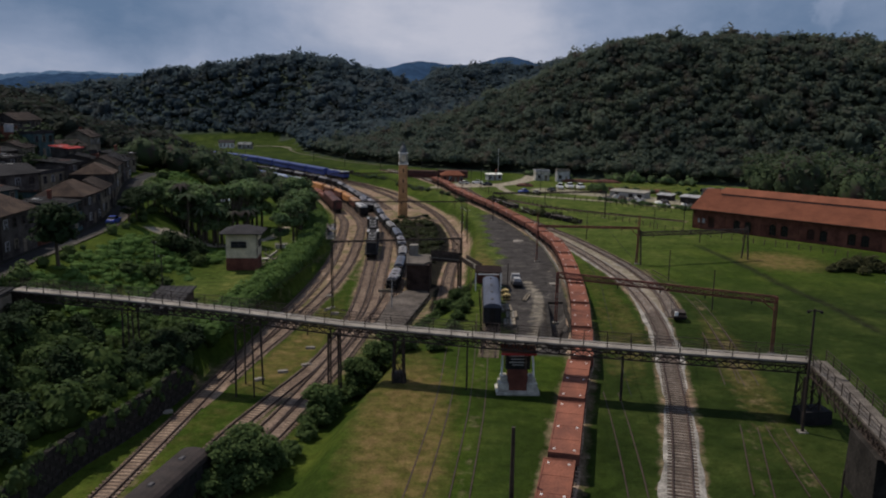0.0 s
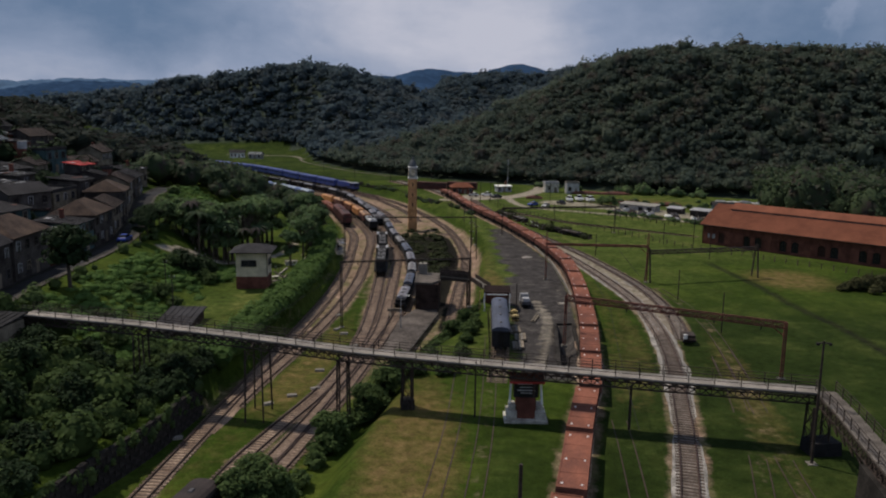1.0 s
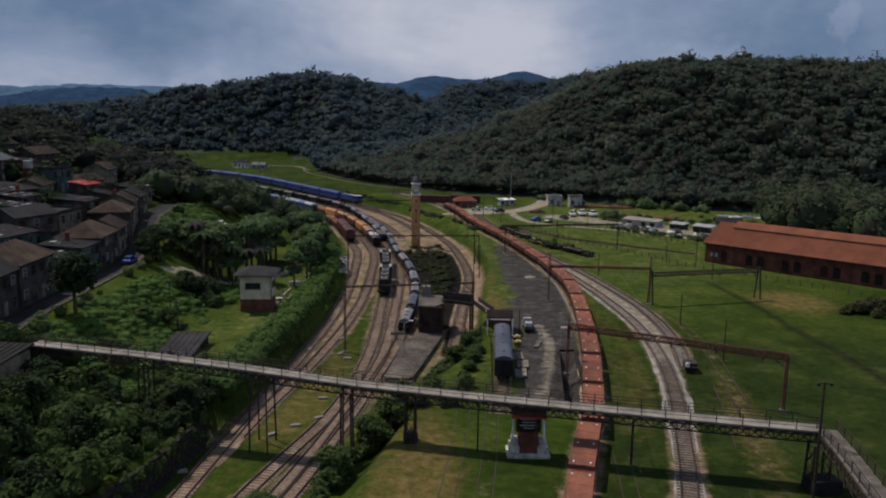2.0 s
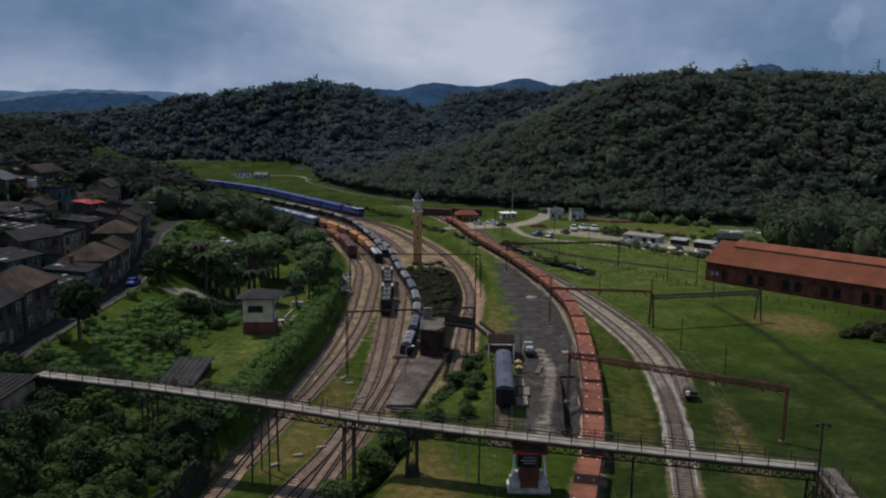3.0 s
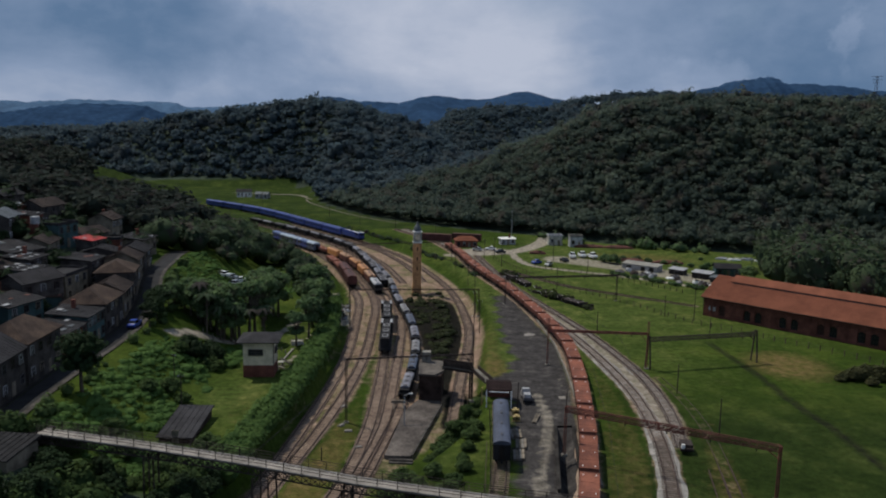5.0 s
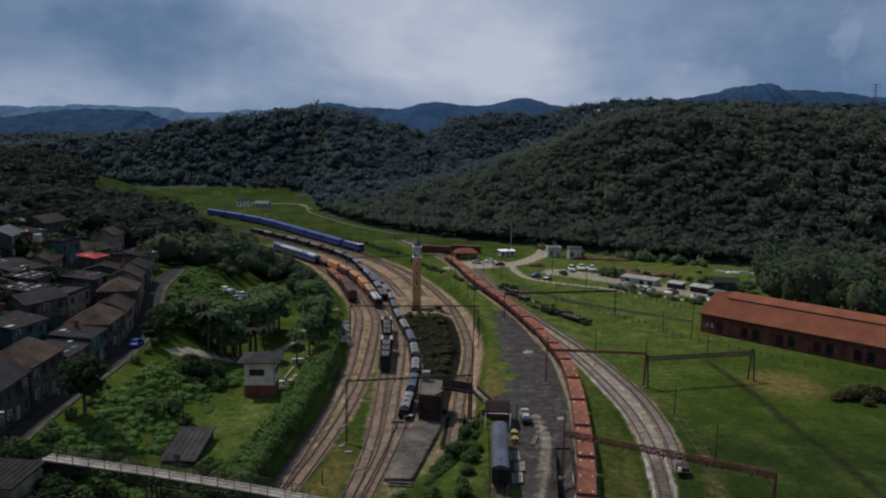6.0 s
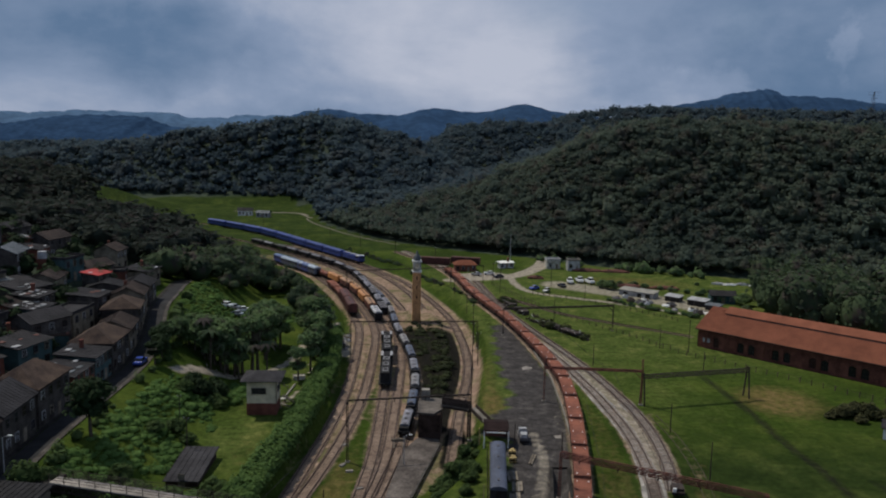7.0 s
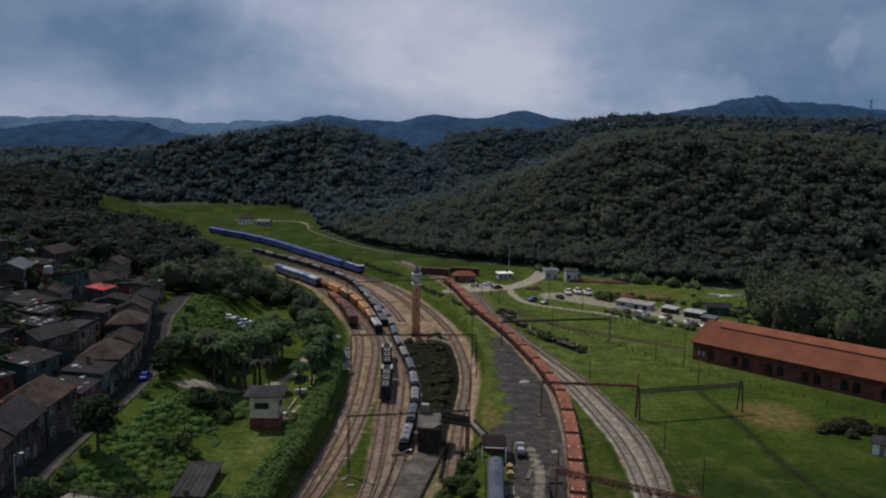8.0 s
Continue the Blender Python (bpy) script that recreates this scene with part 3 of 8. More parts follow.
def height(x, y):
    x, y = np.asarray(x, float), np.asarray(y, float)
    xe = np.interp(y, EDGE.p[:, 1], EDGE.p[:, 0])
    xb = np.interp(y, BANK.p[:, 1], BANK.p[:, 0])
    xs = np.interp(y, STREETLINE.p[:, 1], STREETLINE.p[:, 0])
    zs = np.interp(y, [60, 150, 165, 185, 210, 260, 320, 400], [6.6, 7.0, 8.3, 11.5, 11.0, 6.5, 1.0, -1.0])
    # railway levels
    right = smooth(0, 1, (x - xb) / np.interp(y, [100, 116, 150, 230, 300], [4.0, 2.8, 3.2, 3.8, 8]))
    z = LOW * (1 - right)
    # the side of the valley with the street and the town
    d = xe - x
    wide = np.maximum(xe - xs - 4.0, 6)
    u = d / wide
    wall = np.interp(y, [20, 60, 84, 100, 125, 260, 320], [3.6, 3.6, 3.2, 2.2, 2.6, 2.2, 1.0])
    rise = wall * smooth(0, 1, (d - 0.3) / np.interp(y, [84, 100], [0.8, 4.0]))
    lawn = np.interp(y, [20, 80, 100, 130, 160, 200, 280], [1.5, 2.0, 2.2, 1.0, 1.0, 1.5, 1.0])
    rise = rise + lawn * smooth(0.1, 0.75, u)
    rise = rise + (zs - LOW - wall - lawn) * smooth(0.55, 1.0, u)
    town = np.maximum(xs - 4 - x, 0)
    rise = rise + np.interp(town, [0, 10, 32, 60, 200, 600], [0, 2.6, 10, 17, 24, 34]) * np.interp(y, [60, 220, 320, 450, 600], [1, 1, 0.65, 0.4, 0.1])
    z = np.where(d > 0, LOW + rise, z)
    # bank and cutting by the tower
    mound = smooth(0, 1, 1 - np.abs(x - np.interp(y, MTRACK.p[:, 1], MTRACK.p[:, 0]) + 5.6) / 3.4) * smooth(150, 160, y) * (1 - smooth(236, 258, y))
    z = z + 0.9 * mound
    # loading pit beside the ore train
    pit = smooth(0, 1, (x - np.interp(y, [99, 121], [13.2, 15.0])) / 0.9) * (1 - smooth(0, 1, (x - np.interp(y, [99, 121], [15.6, 17.0])) / 1.0))
    z = z - 2.0 * pit * smooth(97, 99, y) * (1 - smooth(117, 121, y))
    # forested hill ahead and to the right
    w = woods_depth(x, y)
    top = np.interp(x, [-300, -150, -60, -30, 0, 37, 50, 60, 70, 85, 105, 205, 400], [0, 2, 8, 12, 20, 36, 42, 47, 51, 55, 56, 53, 56])
    hill = top * smooth(0, 1, w / 76) * (1 - 0.6 * smooth(100, 330, w)) + 3 * bumps(x, y, 30, 3) * smooth(10, 60, w)
    hill = np.where(w > 0, hill, 0)
    for yc, deep, shape in RIDGES:
        xs_, zs_ = zip(*shape)
        hill = np.maximum(hill, np.interp(x, xs_, zs_) * np.exp(-((y - yc) / deep) ** 2) * smooth(-10, 60, w))
    r = np.hypot(x, y)
    hill = hill + 2.5 * bumps(x, y, 50, 5) * smooth(420, 600, r)
    hill = np.maximum(hill, 0)
    z = np.where(x < xe, np.maximum(z, hill), z + hill)
    west = np.interp(x, [-900, -420, -263, -221, -180, -158], [36, 32, 29, 22, 8, 0]) * np.exp(-(np.maximum(np.abs(y - 400) - 40, 0) / 80) ** 2)
    z = np.where(x < xe, np.maximum(z, west), z)
    return z + 0.12 * bumps(x, y, 6, 2) * np.where((x > xb + 4) | (d > 4), 1, 0)


RIDGES = [(670, 130, [(-600, 20), (-407, 23), (-357, 31), (-308, 35), (-273, 40), (-243, 48), (-209, 50), (-185, 54), (-161, 58), (-132, 61), (-103, 58), (-83, 51), (-54, 44), (-40, 38), (0, 16), (60, 6)]),
          (830, 110, [(-100, 12), (-60, 30), (-42, 42), (-22, 55), (0, 59), (20, 62), (68, 62), (96, 61), (160, 58), (300, 40)]),
          (960, 120, [(0, 30), (60, 50), (102, 70), (142, 79), (175, 83), (228, 85), (274, 82), (400, 84), (520, 84), (900, 70)])]


def flat_z(x, y):
    return float(height(np.array([x]), np.array([y]))[0])


ROADS = [([(-6, 290), (6, 295), (16, 300), (24, 312), (31, 330), (34, 346)], 3.4, 0.95), ([(16, 300), (18, 284), (22, 271), (34, 264), (50, 256), (68, 243)], 1.9, 0.72), ([(13.4, 136), (14.1, 130.5), (13.9, 119.6), (13.2, 113.5), (11.7, 106), (10.6, 98)], 1.5, 0.54), ([(17.6, 150), (18.6, 140), (18.4, 128)], 0.5, 0.5),
         ([(-58, 150), (-56, 156), (-53, 161.6), (-47.5, 165), (-43, 170), (-40.5, 179), (-41, 192)], 1.4, 0.8), ([(-36.5, 146), (-34.4, 156), (-33.4, 166), (-36, 176)], 0.8, 0.75), ([(34, 287), (46, 279), (57, 271), (68, 261), (78, 250)], 8.0, 0.6), ([(2, 301), (10, 303)], 6.0, 0.85),
         ([(-31, 196), (-33, 206), (-36, 216)], 2.4, 0.7), ([(63, 206), (72, 197), (90, 178)], 1.0, 0.4)]


def build_ground():
    def axis(lo, hi, near0, near1, step):
        mid = list(np.arange(near0, near1 + 1e-6, step))
        out, s = [], step
        a = near0
        while a > lo:
            s = min(s * 1.12, 90)
            a -= s
            out.append(a)
        up, s, b = [], step, near1
        while b < hi:
            s = min(s * 1.12, 90)
            b += s
            up.append(b)
        return np.array(out[::-1] + mid + up)

    xs, ys = np.union1d(axis(-3600, 3600, -112, 130, 1.15), np.arange(-13.3, 12, 0.61)), axis(-700, 4300, 36, 330, 1.25)
    gx, gy = np.meshgrid(xs, ys)
    # the grid bends along the foot of the bank
    gx = gx + np.clip(np.interp(gy, BANK.p[:, 1], BANK.p[:, 0]), -8, 3) * np.exp(-(gx / 14) ** 2)
    gz = height(gx, gy)
    nx, ny = len(xs), len(ys)
    idx = np.arange(nx * ny).reshape(ny, nx)
    faces = np.stack([idx[:-1, :-1], idx[:-1, 1:], idx[1:, 1:], idx[1:, :-1]], -1).reshape(-1, 4)
    me = bulk("ground", np.stack([gx, gy, gz], -1).reshape(-1, 3), faces, GROUND, True)
    x, y = gx.ravel(), gy.ravel()
    xe, xb, xs_ = np.interp(y, EDGE.p[:, 1], EDGE.p[:, 0]), np.interp(y, BANK.p[:, 1], BANK.p[:, 0]), np.interp(y, STREETLINE.p[:, 1], STREETLINE.p[:, 0])

    def near(line, wide):
        return 1 - smooth(wide * 0.5, wide * 1.4, np.abs(x - np.interp(y, line.p[:, 1], line.p[:, 0], left=1e6, right=1e6)))

    yard = np.interp(y, [60, 112, 140], [0.42, 0.46, 0.63]) * smooth(-1.5, 1.0, x - xe) * (1 - smooth(-4.5, -1.0, x - xb)) * (1 - 0.55 * smooth(330, 380, y))
    x2, x3 = np.interp(y, L2.p[:, 1], L2.p[:, 0]), np.interp(y, L3.p[:, 1], L3.p[:, 0])
    strip = np.maximum.reduce([0.8 * smooth(1.1, 2.4, x - x2) * (1 - smooth(-2.4, -1.1, x - x3)) * smooth(74, 84, y) * (1 - 0.4 * smooth(118, 150, y)) * (1 - smooth(195, 215, y)),
                               0.95 * (1 - smooth(1.6, 3.0, np.abs(x - xe - 2.4))) * (1 - smooth(78, 92, y)) * smooth(30, 40, y),
                               0.5 * (1 - smooth(0.6, 1.6, np.abs(x - xe - 1.6))) * smooth(100, 110, y), 0.8 * (1 - smooth(0.8, 2.2, np.abs(x + 25.8))) * smooth(60, 70, y) * (1 - smooth(78, 84, y))])
    dirt = np.maximum.reduce([yard * (1 - strip), 0.62 * near(FREE, 2.5), 0.6 * near(STUB, 2.2), 0.38 * near(OLD1, 1.2), 0.36 * near(OLD2, 1.2), 0.36 * near(OLD3, 1.0), 0.62 * near(RED, 2.6), 0.75 * near(MTRACK, 4.0) * smooth(120, 134, y)])
    xf, xk = np.interp(y, FREE.p[:, 1], FREE.p[:, 0]), np.interp(y, STUB.p[:, 1], STUB.p[:, 0])
    dirt = np.maximum(dirt, 0.5 * smooth(-2.4, -1.2, x - xf) * (1 - smooth(1.5, 2.6, x - xk)) * smooth(112, 122, y) * (1 - smooth(260, 280, y)))
    # dry patches; the lawn and between-track terms put sunlight into the colour
    dry = 0.62 * np.exp(-((x - 62) / 26) ** 2 - ((y - 294) / 16) ** 2) + 0.46 * np.exp(-((x - 67) / 8) ** 2 - ((y - 160) / 10) ** 2) + 1.05 * np.exp(-((x + 4.2) / 5.2) ** 2 - ((y - 72) / 24) ** 2) + 0.5 * np.exp(-((x - 6.5) / 3.0) ** 2 - ((y - 151) / 9) ** 2) + 0.3 * np.exp(-((x - 33) / 8) ** 2 - ((y - 95) / 20) ** 2) + 0.28 * np.exp(-((x - 70) / 12) ** 2 - ((y - 160) / 16) ** 2) + 0.25 * near(OLD1, 2.5) + 0.42 * np.exp(-((x - 5.6) / 3.2) ** 2 - ((y - 172) / 32) ** 2) + 0.36 * smooth(1.5, 3, x - np.interp(y, RED.p[:, 1], RED.p[:, 0])) * (1 - smooth(-3.5, -1.5, x - np.interp(y, FREE.p[:, 1], FREE.p[:, 0]))) * smooth(70, 95, y) * (1 - smooth(190, 220, y)) + 0.3 * smooth(0, 3, x - xe) * (1 - smooth(-3, 0, x - xb)) * (1 - smooth(105, 150, y)) + 0.34 * np.exp(-((x + 37) / 6) ** 2 - ((y - 126) / 16) ** 2) + 0.4 * strip * smooth(84, 98, y) + 0.3 * np.exp(-((x - 63) / 7) ** 2 - ((y - 160) / 9) ** 2)
    xm = np.interp(y, MTRACK.p[:, 1], MTRACK.p[:, 0])
    x5 = np.interp(y, L5.p[:, 1], L5.p[:, 0])
    dark_ground = smooth(1.2, 2.4, x - x5) * (1 - smooth(-2.6, -1.2, x - xm)) * smooth(138, 148, y) * (1 - smooth(214, 234, y))
    tl = np.interp(y, [96, 118, 134, 136, 143, 151, 160, 172, 195, 226], [8.2, 8.2, 8.4, 4.4, 5.6, 8.9, 10.9, 9.0, 8.3, 8.2])
    tr = np.interp(y, [96, 119, 121, 130, 150, 170, 185, 198, 213, 226], [18.0, 18.3, 18.4, 19.2, 19.8, 19.8, 17.6, 15.6, 12.8, 9.6])
    tar = smooth(-2.4, 1.8, x - tl + 0.8 * np.sin(y * 0.7) + 0.6 * np.sin(y * 1.7)) * (1 - smooth(-0.5, 0.5, x - tr)) * smooth(94, 97, y) * (1 - smooth(218, 226, y))
    dark_ground = np.maximum(dark_ground, smooth(-3.0, -1.6, x - xm) * (1 - smooth(1.6, 2.6, x - xm)) * smooth(122, 130, y) * (1 - smooth(140, 152, y)) * 0.8)
    # shallow ditch across the meadow
    ditch = np.zeros_like(x)
    for yy, xx in (([100, 111, 123, 129, 138, 151, 162, 176, 186], [61.2, 60.7, 60.4, 59.4, 58.5, 58.2, 56.8, 55.1, 54.2]), ([100, 118, 124, 130], [69.0, 67.5, 65.8, 60.0])):
        ditch = np.maximum(ditch, 0.58 * (1 - smooth(0.2, 2.8, np.abs(x - np.interp(y, yy, xx)))) * smooth(yy[0], yy[0] + 12, y) * (1 - smooth(yy[-1] - 14, yy[-1], y)))
    dark_ground = np.maximum(dark_ground, ditch)
    pale = np.zeros_like(x)
    for pts, wide, much in ROADS:
        q = Line(pts, 2.0).p
        k = np.where((x > q[:, 0].min() - 9) & (x < q[:, 0].max() + 9) & (y > q[:, 1].min() - 9) & (y < q[:, 1].max() + 9))[0]
        dist = np.sqrt(((x[k, None] - q[None, :, 0]) ** 2 + (y[k, None] - q[None, :, 1]) ** 2).min(axis=1))
        pale[k] = np.maximum(pale[k], much * (1 - smooth(wide * 0.6, wide * 1.4, dist)))
    pale = np.maximum(pale, 0.56 * smooth(-2.2, -1.2, x - xf) * (1 - smooth(1.2, 2.2, x - xk)) * smooth(110, 122, y) * (1 - smooth(195, 225, y)))
    w = woods_depth(x, y)
    wood = np.maximum(smooth(-3, 3, w), smooth(6, 20, np.minimum(xs_, xe - np.interp(y, [230, 300, 340], [4, 20, 24])) - x))
    wood = np.maximum(wood, smooth(2, 6, xe - x) * (1 - smooth(86, 100, y)))
    # meadow grass darkened for cloud shade and far haze, grass by the tracks and on lawns lightened for sun
    lush = 0.85 * smooth(24, 34, x) * (1 - smooth(115, 165, y)) + 0.85 * smooth(13, 20, x) * (1 - smooth(95, 130, y)) + 0.6 * smooth(0, 4, x) * (1 - smooth(70, 95, y)) + 0.6 * smooth(335, 380, y) + 0.5 * np.exp(-((x - 62) / 30) ** 2 - ((y - 296) / 14) ** 2)
    bright = 0.55 * smooth(20, 26, x) * smooth(122, 165, y) * (1 - 0.75 * smooth(42, 62, x) * (1 - smooth(165, 200, y))) + 0.7 * smooth(165, 235, y) * (1 - smooth(290, 350, y)) * smooth(0, 6, x - xb) + 0.7 * smooth(2, 5, x - xb) * (1 - smooth(9, 13, x)) * smooth(95, 115, y) * (1 - smooth(230, 290, y)) + 1.0 * np.exp(-((x + 38) / 9) ** 2 - ((y - 130) / 18) ** 2) + 0.75 * np.exp(-((x + 39) / 7) ** 2 - ((y - 168) / 16) ** 2) + 0.6 * np.exp(-((x + 62) / 12) ** 2 - ((y - 200) / 18) ** 2) + 0.9 * np.exp(-((x - 7) / 3.5) ** 2 - ((y - 150) / 12) ** 2)
    for name, v in (("dirt", dirt), ("dry", dry), ("dark_ground", dark_ground), ("tar", tar), ("pale", pale), ("wood", wood), ("lush", lush), ("bright", bright)):
        me.attributes.new(name, "FLOAT", "POINT").data.foreach_set("value", np.clip(v, 0, 1).astype(np.float32))
    tagged(new("ground", me), "grassy valley floor with railway dirt and wooded hills", "ground", kind="structure")


build_ground()


def build_bed(name, line, s0, s1, z, wide, material, label):
    """A low ballast bed along a line, with ragged shoulders."""
    m = Mesh()
    r = random.Random(len(name) + int(s0))
    pts = line.run(s0, s1, 1.0, z)
    k = 5
    verts = []
    for i, p in enumerate(pts):
        t = line.turn(s0 + i, 1.5)
        sx, sy = math.cos(t), math.sin(t)
        e0, e1 = (0.22 * math.sin(i * 0.31 + q * 2) + 0.16 * math.sin(i * 0.83 + q) + r.uniform(-0.05, 0.05) for q in (1, 4))
        for u, h in ((-wide - e0, -0.1), (-wide * 0.72, 0.06), (0, 0.085), (wide * 0.72, 0.06), (wide + e1, -0.1)):
            verts.append((p[0] + sx * u, p[1] + sy * u, p[2] + h))
    m.add(verts, [(i * k + j, i * k + j + 1, (i + 1) * k + j + 1, (i + 1) * k + j) for i in range(len(pts) - 1) for j in range(k - 1)])
    tagged(part(name, m, material), label, "track bed", kind="structure")


GAUGE = 0.8


def build_track(line, s0, s1, z, label, pieces=0, rail_lift=0.28, sleepers=True, timber=None):
    """Two rails with a proper head and foot on timber sleepers; the nearest sleepers are parts."""
    t = thing("railway_track", label, "railway track", (0, 0, 0), kind="structure")
    head = [(-0.07, 0), (-0.07, 0.02), (-0.02, 0.04), (-0.02, 0.11), (-0.045, 0.13), (-0.045, 0.17), (0.045, 0.17), (0.045, 0.13), (0.02, 0.11), (0.02, 0.04), (0.07, 0.02), (0.07, 0)]
    for side in (-GAUGE, GAUGE):
        m = Mesh()
        path = []
        for s in np.arange(s0, s1, 1.6):
            p, a = line.at(s), line.turn(s, 1.5)
            path.append((p[0] + math.cos(a) * side, p[1] + math.sin(a) * side, z + rail_lift - 0.17))
        m.sweep(path, [(u * 1.25, w) for u, w in head])
        part("rail", m, STEEL, t)
    if not sleepers:
        return t
    timber = timber or DUSTSLEEPER
    one = Mesh().box((0, 0, 0), (2.6, 0.26, 0.16), taper=0.97).data("sleeper", timber)
    rest = Mesh()
    r = random.Random(7)
    for i, s in enumerate(np.arange(s0 + 0.3, s1, 0.66)):
        p, a = line.at(s), line.turn(s, 1.5) + r.uniform(-0.03, 0.03)
        if i < pieces:
            ob = part("sleeper", one, timber, t)
            ob.matrix_basis = Matrix.Translation((p[0], p[1], z + rail_lift - 0.315)) @ Matrix.Rotation(a, 4, "Z")
        else:
            rest.box((p[0], p[1], z + rail_lift - 0.315), (2.6, 0.26, 0.16), a)
    if rest.v:
        tagged(part("sleepers", rest, DUSTSLEEPER, t), kind="stuff")
    return t


build_bed("track_bed_1", FREE, 0, FREE.length, 0.0, 2.0, BALLAST, "pale grey stone ballast bed through the grass")
build_bed("track_bed_0", FREE, 0, 82, 0.015, 1.25, WORNBED, "brown dirty ballast between the rails")
build_bed("track_bed_2", STUB, 0, STUB.length, 0.0, 1.5, BALLAST, "pale grey ballast of a dead-end siding")
build_bed("track_bed_3", RED, 0, RED.length, 0.0, 1.7, DIRTBED, "brown ballast bed under the ore train")
for k, (ln_, a, b) in enumerate(((L1, 0, L1.length), (L2, 0, L2.length), (L3, 0, L3.length), (L4, 0, L4.length), (L5, 0, L5.length), (MTRACK, 0, MTRACK.length), (BLUE, 0, BLUE.length), (MID1, 0, MID1.length), (MID2, 0, MID2.length))):
    build_bed("track_bed_%d" % (k + 4), ln_, a, b, LOW, 1.4, DIRTBED, "brown dirty ballast bed in the yard")

build_track(FREE, 8, FREE.length, 0.0, "single railway track on pale ballast", 110, timber=SLEEPER)
build_track(STUB, 0, STUB.length, 0.0, "dead-end siding on pale ballast in the grass", 0)
build_track(RED, 0, RED.length, 0.0, "railway track under the ore train", 0)
for ln_, a, n_ in ((L1, 10, 100), (L2, 8, 60), (L3, 20, 90), (L4, 4, 0), (L5, 4, 0), (MTRACK, 8, 0), (BLUE, 0, 0), (MID1, 0, 0), (MID2, 0, 0)):
    build_track(ln_, a, ln_.length, LOW, "old railway track on brown ballast in the yard", n_)
for ln_, dz in ((OLD1, 0.07), (OLD2, 0.06), (OLD3, 0.06), (OLD4, 0.05), (OLD5, 0.05), (SIDE, 0.22), (FARTRK, 0.25)):
    build_track(ln_, 0, ln_.length, 0.0, "disused railway track sunk in the grass", 0, dz, sleepers=ln_ in (FARTRK, SIDE))


# ---- rolling stock ----
MIDBLUEROOF = mat("worn_blue_roof", (0.085, 0.125, 0.26), 0.6, 0.4, 0.4, 9, 0.1)
COACHROOF = mat("dark_blue_grey_roof", (0.070, 0.080, 0.115), 0.6, 0.4, 0.4, 9, 0.1)
DUSTY = mat("dusty_grey_roof", (0.20, 0.195, 0.20), 0.8, 0.4, 0.4, 9, 0.1)
def running_gear(parent, length, wheel=0.46, bogies=True):
    """Two bogies, each with side frames and two wheelsets, and couplers at the ends."""
    for y in (-length * 0.36, length * 0.36):
        b = part("bogie", Mesh().box((-0.95, y, 0.35), (0.16, 2.5, 0.35)).box((0.95, y, 0.35), (0.16, 2.5, 0.35)).box((0, y, 0.5), (1.9, 0.5, 0.3)), BLACK, parent)
        for dy in (-0.9, 0.9):
            w = Mesh().tube((-0.87, y + dy, wheel), (-0.73, y + dy, wheel), wheel, n=12).tube((0.73, y + dy, wheel), (0.87, y + dy, wheel), wheel, n=12).tube((-0.8, y + dy, wheel), (0.8, y + dy, wheel), 0.08, n=6)
            part("wheelset", w, BLACK, b)
    for k in (-1, 1):
        part("coupler", Mesh().box((0, k * (length / 2 + 0.2), 0.8), (0.3, 0.55, 0.3)), BLACK, parent)


def ore_wagon(name, length, body, top, label, group, high=2.12):
    """An open-sided steel wagon with ribbed sides and a flat sheeted top with pale lashing points."""
    t = thing(name, label, "freight wagon", group=group)
    half = length / 2 - 0.4
    part("underframe", Mesh().box((0, 0, 0.85), (2.3, length - 0.3, 0.28)), BLACK, t)
    m = Mesh().box((0, 0, 1.12), (2.52, 2 * half, high - 1.3))
    for k in range(11):
        y = -half + 0.15 + k * (2 * half - 0.3) / 10
        for s in (-1, 1):
            m.box((s * 1.29, y, 1.12), (0.07, 0.12, high - 1.32))
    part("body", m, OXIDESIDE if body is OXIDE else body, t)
    c = Mesh().box((0, 0, high - 0.18), (2.6, 2 * half, 0.13))
    for s in (-1, 1):
        c.box((s * 1.24, 0, high - 0.05), (0.12, 2 * half, 0.07))
        c.box((0, s * (half - 0.06), high - 0.05), (2.36, 0.12, 0.07))
    for k in range(1, 4):
        c.box((0, -half + k * half / 2, high - 0.05), (2.34, 0.06, 0.025))
    cover = part("cover", c, top, t)
    for y in (-half * 0.86, -half * 0.05, half * 0.86):
        for s in (-0.85, 0.85):
            part("lashing_point", Mesh().box((s, y, high - 0.045), (0.2, 0.22, 0.06), taper=0.8), WHITE, cover)
    running_gear(t, length)
    return t


